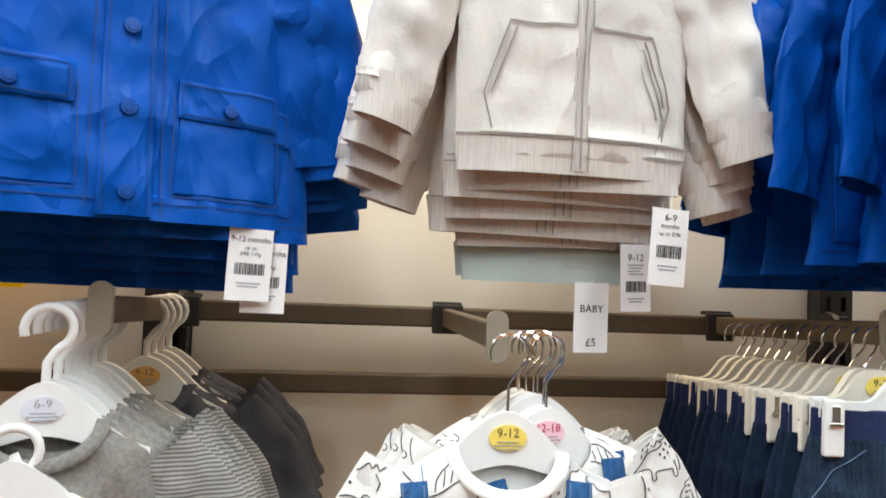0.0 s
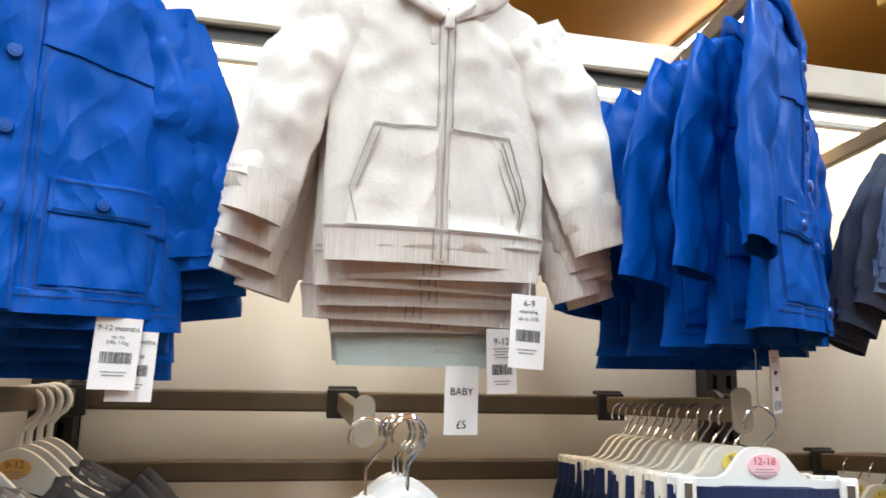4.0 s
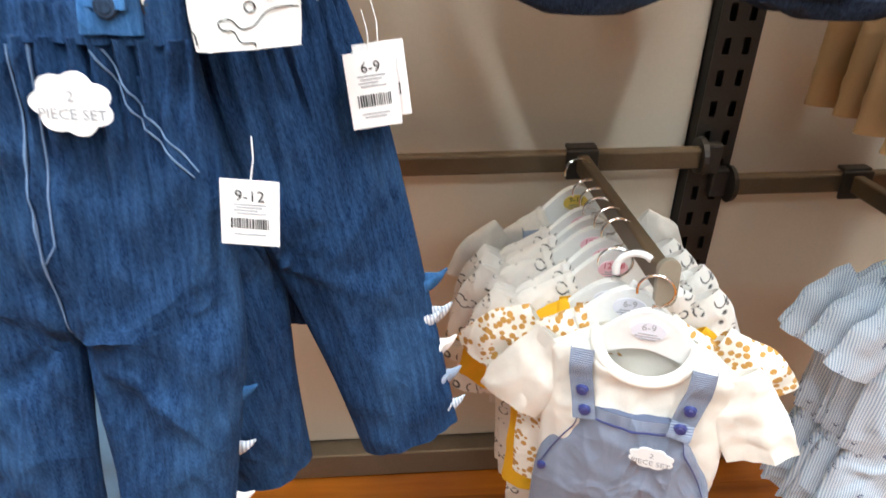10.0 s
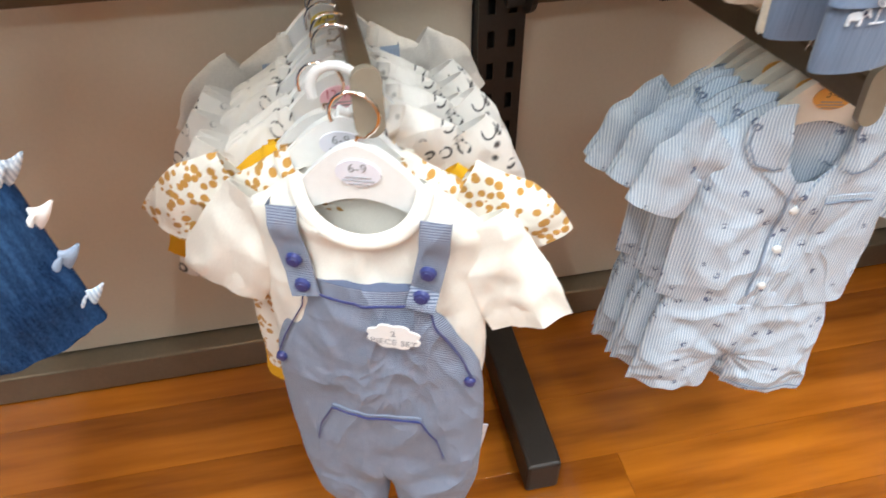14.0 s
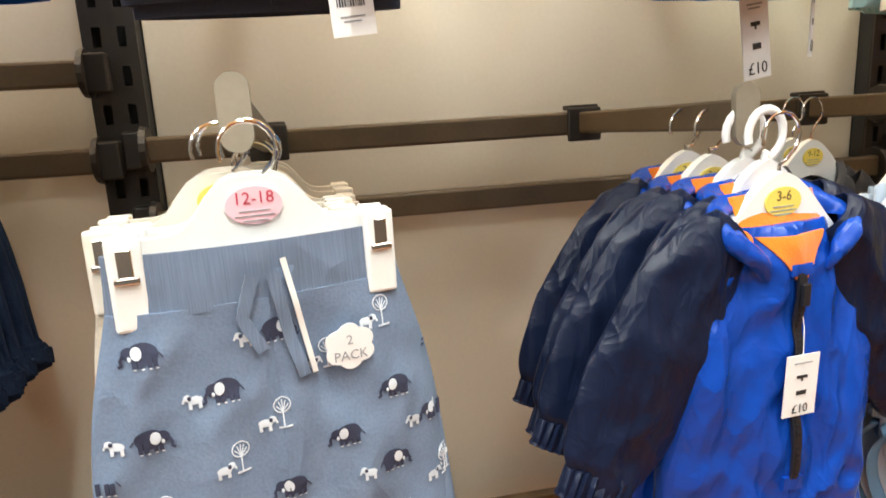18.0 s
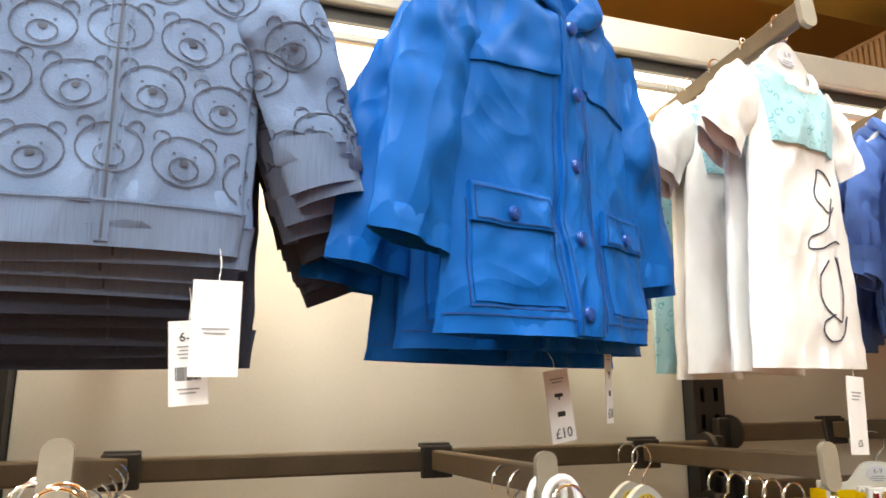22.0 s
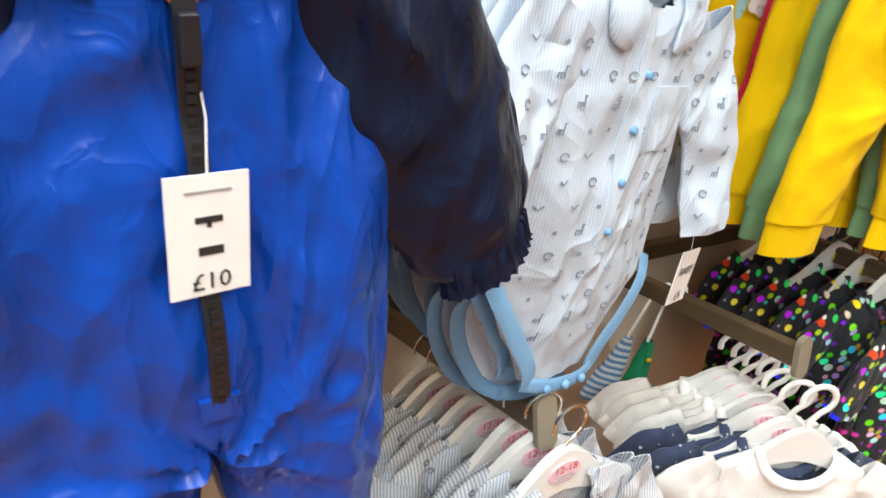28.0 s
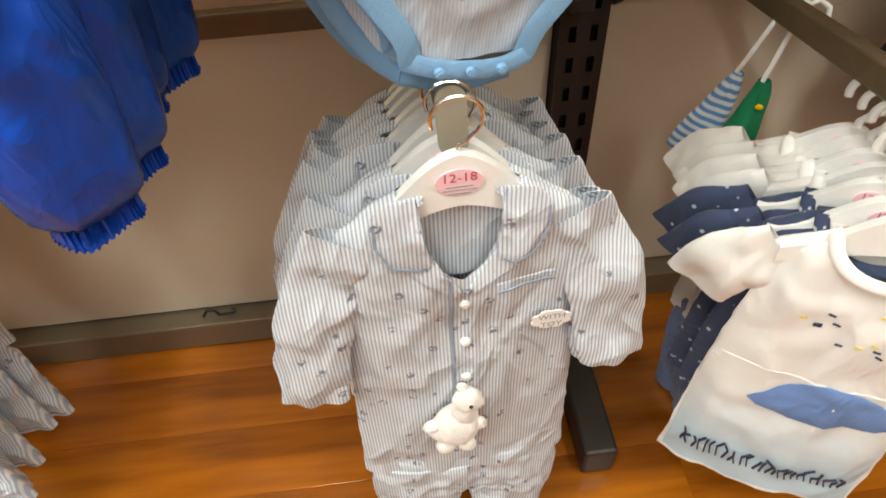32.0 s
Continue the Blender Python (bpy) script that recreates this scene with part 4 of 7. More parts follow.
def seams(front, parent, lines, width, mat, name="stitching", label="", lift=0.0009):
    bm = bmesh.new()
    for line in lines:
        front.ribbon(bm, line, width, lift)
    return stuff(part(name, bm, mat, parent, label))


# ---- garments: built at their neck or waist, front towards -y ----
def torso(e, mat, length, sw, hem, neck=0.045, deep=0.022, fold=0.007, seed=1, name="body", drop=0.04, hemdeep=None, scoop=None):
    """The body of a top. scoop: half width and depth of an open neckline."""
    fold *= 1.35
    bm = cloth([(0, 0.004, 0.004, neck, 0.012), (0, 0.002, -drop * 0.45, neck + (sw - neck) * 0.55, 0.018), (0, 0, -drop, sw * 0.97, deep * 0.85),
                             (0, 0, -drop - 0.06, sw * 0.97, deep), (0, 0, -length * 0.6, (sw + hem) / 2, deep), (0, 0, -length, hem, hemdeep or deep * 0.9)], 96, 64, fold, seed, close=(not scoop, True))
    if scoop:
        gone = [f for f in bm.faces if (c := f.calc_center_median()).y < 0.004 and (c.x / scoop[0]) ** 2 + (min(0.0, c.z) / scoop[1]) ** 2 < 0.74]
        bmesh.ops.delete(bm, geom=gone, context="FACES")
        for v in bm.verts:
            if v.co.y < 0.004 and v.co.z < -0.002 and any(g.is_boundary for g in v.link_edges):
                r = math.hypot(v.co.x / scoop[0], v.co.z / scoop[1])
                if r > 0.5:
                    v.co.x, v.co.z = v.co.x * 0.95 / r, v.co.z * 0.95 / r
    return part(name, bm, mat, e)


def sleeve(e, mat, side, x0, z0, x1, z1, w0, w1, y=0.0, bend=0.012, fold=0.006, seed=2, along=18, gather=0.0, name="sleeve", y1=None, thick=1.0):
    fold *= 1.4
    xm, zm = (x0 + x1) / 2 + bend, (z0 + z1) / 2 + bend * 0.5
    y1 = y if y1 is None else y1
    keys = [(side * x0, y, z0, w0 * 0.95, 0.012 * thick), (side * (x0 * 0.75 + x1 * 0.25 + bend * 0.7), y, z0 * 0.75 + z1 * 0.25, w0, 0.015 * thick), (side * xm, (y + y1) / 2, zm, (w0 + w1) / 2, 0.016 * thick), (side * x1, y1, z1, w1, 0.013 * thick)]
    return part(name, cloth(keys, 40, along + 14, fold, seed + side, (26, 16, 16), gather=gather), mat, e)


def hood(e, mat, lining=None, w=0.075, h=0.055, seed=5, fat=0.02, gap=0.06):
    low = -0.062 if gap < 0.1 else -0.046
    pts = [(-w * gap, -0.027, low, fat * 0.35, 0.004), (-w * max(0.42, gap * 1.35), -0.028, low * 0.65, fat * 0.8, 0.006), (-w * 0.86, -0.016, -0.006, fat, 0.009), (-w * 0.72, 0.012, h * 0.7, fat * 0.9, 0.012), (0, 0.022, h, fat, 0.012), (w * 0.72, 0.012, h * 0.7, fat * 0.9, 0.012), (w * 0.86, -0.016, -0.006, fat, 0.009), (w * max(0.42, gap * 1.35), -0.028, low * 0.65, fat * 0.8, 0.006), (w * gap, -0.027, low, fat * 0.35, 0.004)]
    part("hood", cloth(pts, 22, 54, 0.006, seed, (34, 24, 34)), mat, e)
    if lining:
        part("lining", cloth([(0, -0.02, -0.058, 0.016, 0.003), (0, -0.019, -0.04, w * 0.4, 0.004), (0, -0.01, -0.012, w * 0.55, 0.004), (0, 0.008, h + 0.008, w * 0.6, 0.005)], 18, 10, 0.002, seed), lining, e, "bright lining inside the hood")


def raincoat(mat="rain_blue", tags=True, seed=1, label="bright blue rubberised baby raincoat with hood and flap pockets"):
    e = thing("raincoat", label, "raincoat", None, "blue baby raincoats")
    b = torso(e, mat, 0.43, 0.15, 0.182, 0.05, 0.024, 0.008, seed, hemdeep=0.042)
    for s in (-1, 1):
        sleeve(e, mat, s, 0.135, -0.055, 0.215, -0.35, 0.052, 0.048, 0.0, 0.016, 0.007, seed + 3)
    hood(e, mat, None, 0.085, 0.012, seed, 0.022)
    f = Front(b)
    lines = [[(-0.185, -0.412), (0.185, -0.412)]]
    for s in (-1, 1):
        x0, x1 = sorted((s * 0.026, s * 0.152))
        part("storm_flap", f.patch(bmesh.new(), ((x0, -0.062), (x1, -0.062), (x1, -0.146 - 0.008 * s), (x0, -0.146 + 0.008 * s)), 0.0036, 16), mat, e, "storm flap across the chest")
        x0, x1 = (0.05, 0.15) if s > 0 else (-0.15, -0.05)
        part("pocket", f.patch(bmesh.new(), ((x0, -0.3), (x1, -0.3), (x1 + 0.004, -0.4), (x0 - 0.004, -0.4)), 0.0022, 16), mat, e, "patch pocket")
        fl = part("pocket_flap", f.patch(bmesh.new(), ((x0 - 0.003, -0.282), (x1 + 0.003, -0.282), (x1 + 0.003, -0.322), (x0 - 0.003, -0.322)), 0.006, 16), mat, e, "buttoned pocket flap")
        h = Front(b, fl)
        button(h, fl, (x0 + x1) / 2, -0.308, 0.0078, "snap", "snap_button", "blue snap button")
        seams(h, fl, [[(x0 + 0.001, -0.286), (x0 + 0.001, -0.318), (x1 - 0.001, -0.318), (x1 - 0.001, -0.286), (x0 + 0.001, -0.286)]], 0.0009, "stitch_blue", label="stitched flap edge")
        lines += [[(x0 - 0.006, -0.3), (x0 - 0.008, -0.404), (x1 + 0.008, -0.404), (x1 + 0.006, -0.3)], [(s * 0.03, -0.07), (s * 0.034, -0.424)], [(s * 0.128, -0.03), (s * 0.135, -0.08), (s * 0.15, -0.13)]]
    pl = part("placket", f.patch(bmesh.new(), ((-0.022, -0.055), (0.022, -0.055), (0.025, -0.427), (-0.025, -0.427)), 0.005, 24), mat, e, "buttoned front placket")
    g = Front(b, pl)
    for k in range(5):
        button(g, e, 0.0, -0.072 - 0.083 * k, 0.0088, "snap", "snap_button", "blue snap button")
    seams(g, e, [[(s * 0.0185, -0.06), (s * 0.021, -0.424)] for s in (-1, 1)], 0.0009, "stitch_blue", "placket_stitching", "stitched placket edge")
    # these dark lines paint stitching and the shade along pockets and flaps
    seams(f, e, lines, 0.0012, "stitch_blue", label="stitched seams")
    if tags:
        swing_tag(e, 0.13, -0.025, -0.43, [("9-12 months", 0.0085, 0.15), ("up to", 0.006, 0.27), ("24lb 11kg", 0.006, 0.35), ("bars", 0.011, 0.48), ("lines", 2, 0.75)], 0.048, 0.078, 2, 0, 0.02)
    return e


def ribbed(e, mat, hem, length, deep, name="hem_band", seed=3, h=0.038):
    return part(name, cloth([(0, 0, -length + h + 0.004, hem * 1.015, deep * 1.16), (0, 0, -length + h * 0.5, hem * 0.985, deep * 1.08), (0, 0, -length, hem * 0.97, deep)], 60, 10, 0.0015, seed), mat, e, "ribbed hem band")


def hoodie(mat, rib, label, group, bears=False, pocket=True, length=0.37, sw=0.135, hem=0.138, reach=(0.205, -0.285), hooded=True, seed=1, zipped=True, category="hoodie", arms=0.05):
    e = thing("hoodie" if hooded else "sweatshirt", label, category, None, group)
    b = torso(e, mat, length - 0.037, sw, hem * 0.985, 0.05, 0.022, 0.006, seed, hemdeep=0.018)
    r = ribbed(e, rib, hem, length, 0.02, seed=seed)
    sl = []
    for s in (-1, 1):
        sl.append(sleeve(e, mat, s, sw - 0.018, -0.05, reach[0], reach[1], arms, 0.041, 0.0, 0.016, 0.009, seed + 4))
        dx, dz = reach[0] - sw, reach[1] + 0.05
        l = math.hypot(dx, dz)
        part("cuff", cloth([(s * reach[0], 0, reach[1] + 0.01, 0.0435, 0.0185), (s * (reach[0] + dx / l * 0.02), 0, reach[1] + dz / l * 0.02, 0.036, 0.018), (s * (reach[0] + dx / l * 0.042), 0, reach[1] + dz / l * 0.042, 0.035, 0.017)], 22, 6, 0.001, seed), rib, e, "ribbed cuff")
    if hooded:
        hood(e, mat, None, 0.08, 0.014, seed + 2, 0.02)
    f = Front(b, r)
    seams(f, e, [[(-hem * 0.99, -length + 0.04), (hem * 0.99, -length + 0.04)]], 0.0014, "oat_seam" if mat == "oat" else rib, "hem_seam", "seam above the hem band", 0.0012)
    if zipped:
        bm = f.patch(bmesh.new(), ((-0.0055, -0.045), (0.0055, -0.045), (0.0055, -length + 0.004), (-0.0055, -length + 0.004)), 0.0014, 16)
        z = part("zip_tape", bm, rib, e, "zip placket")
        seams(f, e, [[(-0.0095, -0.05), (-0.0095, -length + 0.004)], [(0.0095, -0.05), (0.0095, -length + 0.004)]], 0.0014, "oat_seam" if mat == "oat" else rib, "zip_seam", "seams beside the zip")
        zf = Front(b, z, r)
        seams(zf, e, [[(0, -0.05), (0, -length + 0.006)]], 0.002, "oat_seam" if mat == "oat" else "ink_slate", "zip", "zip teeth", 0.0014)
        c = f.at(0, -0.06, 0.006)
        part("zip_pull", box(c.x - 0.006, c.x + 0.006, c.y - 0.004, c.y, c.z - 0.022, c.z, bevel=0.0015), rib, e, "zip pull")
    if pocket:
        for s in (-1, 1):
            a, bb, c, d = (0.008, -0.205), (0.085, -0.205), (0.112, -length + 0.09), (0.112, -length + 0.042)
            q = [(s * x, zz) for x, zz in (a, bb, d, (0.008, -length + 0.042))]
            if s < 0:
                q = [q[1], q[0], q[3], q[2]]
            part("pocket", f.patch(bmesh.new(), q, 0.002, 10), mat, e, "kangaroo pocket")
            seams(f, e, [[(s * 0.01, -0.206), (s * 0.085, -0.206), (s * 0.11, -length + 0.085), (s * 0.1, -length + 0.045)], [(s * 0.077, -0.212), (s * 0.102, -length + 0.085)]], 0.0014, "oat_seam" if mat == "oat" else rib, "pocket_stitching", "pocket stitching", 0.003)
    if bears:
        bear_print(Front(b, *sl), e, sw, length)
    return e


def bear_print(f, e, sw, length):
    bm, dark = bmesh.new(), bmesh.new()
    rnd = random.Random(3)
    for i, z in enumerate(np.arange(-0.045, -length + 0.045, -0.058)):
        for k in range(-4, 5):
            x = k * 0.062 + (0.031 if i % 2 else 0.0)
            zz = z + rnd.uniform(-0.005, 0.005) - max(0, abs(x) - 0.11) * 0.9
            r = 0.0245
            f.ribbon(bm, [(x + r * 1.12 * math.cos(a), zz + r * 0.92 * math.sin(a)) for a in np.linspace(0, 2 * math.pi, 19)], 0.0012)
            for s in (-1, 1):
                f.ribbon(bm, [(x + s * r * 0.82 + 0.007 * math.cos(a), zz + r * 0.78 + 0.007 * math.sin(a)) for a in np.linspace(-0.6, 3.6, 9)], 0.0011)
                f.blob(dark, x + s * 0.009, zz + 0.006, 0.0014, 0.0014, sides=7)
            f.ribbon(bm, [(x + 0.0125 * math.cos(a), zz - 0.007 + 0.0105 * math.sin(a)) for a in np.linspace(0, 2 * math.pi, 13)], 0.0011)
            f.blob(dark, x, zz - 0.002, 0.0042, 0.003, sides=9)
    stuff(part("print", bm, "ink_slate", e, "navy line-drawn bear faces"))
    stuff(part("face_print", dark, "ink_slate", e, "navy noses and eyes"))


ROUND_DINO = [[(-0.34, 0.02), (-0.5, 0.0), (-0.58, 0.1), (-0.7, 0.1), (-0.74, 0.18), (-0.62, 0.22), (-0.5, 0.14), (-0.36, 0.2), (-0.24, 0.36), (0.0, 0.44), (0.24, 0.36), (0.36, 0.14), (0.34, -0.14), (0.22, -0.34), (0.06, -0.46), (0.16, -0.24)],
              [(-0.34, 0.02), (-0.32, -0.14), (-0.24, -0.26), (-0.22, -0.4), (-0.14, -0.4), (-0.13, -0.28), (0.0, -0.28), (0.01, -0.4), (0.08, -0.4)]]
ROUND_PLATES = [(-0.42, 0.38), (-0.24, 0.54), (0.0, 0.6), (0.26, 0.54), (0.44, 0.36), (0.5, 0.12), (0.48, -0.12)]
HORN_DINO = [[(-0.6, 0.0), (-0.36, 0.2), (-0.3, 0.34), (-0.22, 0.22), (-0.04, 0.32), (0.0, 0.24), (0.08, 0.3), (0.12, 0.2), (0.2, 0.24), (0.4, 0.24), (0.52, 0.1), (0.66, -0.02)],
             [(-0.6, 0.0), (-0.56, -0.14), (-0.36, -0.14), (-0.2, -0.2), (-0.12, -0.14), (-0.04, -0.2), (-0.06, -0.44), (0.04, -0.44), (0.06, -0.3), (0.24, -0.3), (0.26, -0.44), (0.36, -0.44), (0.4, -0.22), (0.66, -0.02)], [(0.06, 0.16), (0.12, 0.02), (0.06, -0.1)]]
SAIL_DINO = [[(-0.66, 0.46), (-0.46, 0.56), (-0.2, 0.5), (-0.1, 0.4), (-0.24, 0.36), (-0.3, 0.2), (-0.22, 0.06), (0.06, 0.02), (0.36, -0.16), (0.72, -0.3), (0.3, -0.3), (0.1, -0.28)],
             [(-0.66, 0.46), (-0.56, 0.38), (-0.42, 0.36), (-0.44, 0.1), (-0.36, -0.14), (-0.26, -0.26), (-0.26, -0.4), (-0.16, -0.4), (-0.14, -0.28), (0.0, -0.28), (0.02, -0.4), (0.1, -0.4), (0.1, -0.28)],
             [(-0.16, 0.1), (0.0, 0.3), (0.22, 0.26), (0.4, 0.06), (0.44, -0.14)], [(0.0, 0.26), (0.04, 0.06)], [(0.12, 0.26), (0.18, 0.0)], [(0.26, 0.2), (0.3, -0.06)], [(-0.46, 0.06), (-0.54, 0.0), (-0.46, -0.02), (-0.52, -0.1)]]
LONG_DINO = [[(-0.7, -0.24), (-0.44, -0.06), (-0.26, 0.1), (0.0, 0.14), (0.2, 0.24), (0.26, 0.44), (0.4, 0.54), (0.58, 0.5), (0.6, 0.4), (0.46, 0.36), (0.44, 0.14), (0.36, -0.12), (0.34, -0.42), (0.24, -0.42), (0.22, -0.28)],
             [(-0.7, -0.24), (-0.3, -0.22), (-0.28, -0.42), (-0.18, -0.42), (-0.16, -0.28), (0.22, -0.28)], [(-0.46, 0.0), (-0.42, 0.12), (-0.3, 0.12), (-0.24, 0.24), (-0.12, 0.18), (0.0, 0.28), (0.08, 0.22), (0.14, 0.36), (0.22, 0.34)]]
LONG_DOTS = [(0.0, 0.02), (0.1, -0.06), (0.14, 0.08), (0.24, 0.0), (0.26, 0.16), (0.44, 0.46)]
DINOS = [(ROUND_DINO, ROUND_PLATES, 0.055), (HORN_DINO, [(-0.34, 0.04)], 0.018), (SAIL_DINO, [(-0.42, 0.46)], 0.018), (LONG_DINO, LONG_DOTS, 0.018)]


def dino_print(fronts, e, x0, x1, z0, z1, size=0.06, seed=2, name="print"):
    bm, rnd, k = bmesh.new(), random.Random(seed), seed
    z, row = z1, 0
    while z > z0:
        row += 1
        x = x0 + (0.028 if row % 2 else 0)
        while x < x1:
            k += 1
            d, dots, r = DINOS[(k + 2 * row) % 4]
            s, tilt, flip = size * rnd.uniform(0.92, 1.05), rnd.uniform(-0.15, 0.15), rnd.choice((1, 1, -1))
            c, q = math.cos(tilt), math.sin(tilt)
            zz = z + rnd.uniform(-0.006, 0.006)
            small = [[(u + r * math.cos(a), v + r * math.sin(a)) for a in np.linspace(0, 2 * math.pi, 9)] for u, v in dots]
            for line in d + small:
                fronts.ribbon(bm, [(x + s * flip * (u * c - v * q), zz + s * (u * q + v * c)) for u, v in (spline(line, 3 * len(line)) if len(line) > 3 else line)], 0.001, 0.0008, 0.003)
            x += size * 1.42
        z -= size * 1.12
    stuff(part(name, bm, "ink", e, "black line-drawn dinosaur print"))


def neckline(e, f, a, drop, mat, label="ribbed neckband"):
    """The ribbed band round an open neck, and the back of the neck seen inside it."""
    low = f.at(0.0, -drop - 0.008)
    y0 = -0.018 if low is None else max(-0.03, low.y)
    pts = [(a * math.cos(radians(k)), -0.004 + (y0 + 0.002) * max(0.0, -math.sin(radians(k))) ** 0.8, 0.003 + drop * min(0.0, math.sin(radians(k)))) for k in range(176, 365, 7)]
    part("neckband", tube(pts, 0.0075, 10, caps=True, flat=0.5), mat, e, label)
    part("back_neck", plate([(a * 1.1 * k / 8, 0.006 - 0.006 * (k / 8) ** 2) for k in range(-8, 9)], [(a * 1.1 * k / 8, -0.004 - (drop + 0.016) * math.sqrt(max(0.0, 1 - (k / 8) ** 2))) for k in range(-8, 9)], 0.009, 0.0105), mat, e, "inside of the neck's back")


def tee(mat, label, group, length=0.3, sw=0.12, hem=0.125, slv=(0.18, -0.13), seed=1, collar=None, long=False, name="t_shirt", category="t-shirt", arms=0.045, cuff=0.042, e=None, fold=0.007):
    e = e or thing(name, label, category, None, group)
    b = torso(e, mat, length, sw, hem, 0.052, 0.024, fold, seed, scoop=(0.055, 0.042))
    sl = [sleeve(e, mat, s, sw - 0.02, -0.045, slv[0], slv[1], arms, cuff, 0.0, 0.012, 0.006, seed + 3, thick=0.7) for s in (-1, 1)]
    f = Front(b, *sl)
    neckline(e, f, 0.055, 0.042, collar or mat)
    return e, b, sl, f


def trousers(e, mat, waist, hipw, crotch, length, ankle, rib=None, band=0.035, seed=1, fold=0.006, spread=0.0, deep=0.028, cuff=0.0, legmat=None, gather=0.0, y=0.0, top=0.0, bandname="waistband", bandlabel="ribbed waistband", pleat=0.0):
    """Waist at z = top. Returns the pieces to lay seams and prints on."""
    w = part(bandname, cloth([(0, y, top + 0.002, waist, deep * 0.8), (0, y, top - band * 0.5, waist * 1.005, deep * 0.85), (0, y, top - band, waist * 1.02, deep * 0.9)], 96 if pleat else 44, 8, 0.002, seed, pleat=pleat * 0.6), rib or mat, e, bandlabel)
    run, x1 = length - crotch, ankle + spread
    legs = halves(e, legmat or mat, [(top - band + 0.004, waist * 1.02, 0, deep * 0.92), (top - band - (crotch - band) * 0.4, (waist + hipw) / 2 + 0.005, 0, deep), (top - crotch, hipw, 0, deep), (top - crotch - run * 0.25, hipw * 0.75 + (x1 + ankle) * 0.25, max(0.002, x1 - ankle) * 0.3, deep * 0.96),
                              (top - crotch - run * 0.6, hipw * 0.35 + (x1 + ankle) * 0.65, max(0.003, x1 - ankle) * 0.7, deep * 0.88), (top - length, x1 + ankle, max(0.004, x1 - ankle), deep * 0.74)], top - crotch, 56, 60 if pleat else 30, fold * 1.3, seed + 1, y, gather=gather, pleat=pleat)
    for s in (-1, 1):
        if cuff:
            legs.append(part("cuff", cloth([(s * x1, y, top - length + 0.004, ankle * 0.93, deep * 0.7), (s * x1, y, top - length - cuff * 0.5, ankle * 0.92, deep * 0.7), (s * x1 * 0.995, y, top - length - cuff, ankle * 0.9, deep * 0.68)], 26, 6, 0.001, seed), rib or mat, e, "ribbed cuff"))
    return w, legs[0], legs[1:]


def stack(g, h, x, y0, y1, n, z, yaws=(0,), seed=0, tilt=0.0, sway=0.008, fall=0.0, tags=0, lean=0.0):
    """The garment and its hanger at the front of an arm, and copies of both behind them."""
    rnd = random.Random(seed)
    for i in range(n):
        f = i / max(1, n - 1)
        y = y0 + (y1 - y0) * f
        yaw = (yaws[i] if i < len(yaws) else yaws[-1] * 0.6) + (rnd.uniform(-3, 3) if i else 0)
        dx = rnd.uniform(-sway, sway) if i else 0.0
        mg = pose(x + dx, y, z - fall * f + (rnd.uniform(-0.004, 0.004) if i else 0), tilt, lean * 0.9 + (rnd.uniform(-1.5, 1.5) if i else 0), yaw)
        mh = pose(x + dx * 0.3, y, z - fall * f, 0, 0, yaw * 0.9)
        if i == 0:
            g.matrix_basis = mg
            if h:
                h.matrix_basis = mh
        else:
            c = copy_thing(g, mg)
            if i > tags:
                for o in [o for o in c.children_recursive if o.name.startswith(("swing_tag", "lettering", "barcode", "small_print", "symbol", "thread")) and "tag" in (o.name + (o.parent.name if o.parent else ""))]:
                    bpy.data.objects.remove(o)
            if h:
                copy_thing(h, mh)


# ---- top row ----
ARM_TOP = 2.03


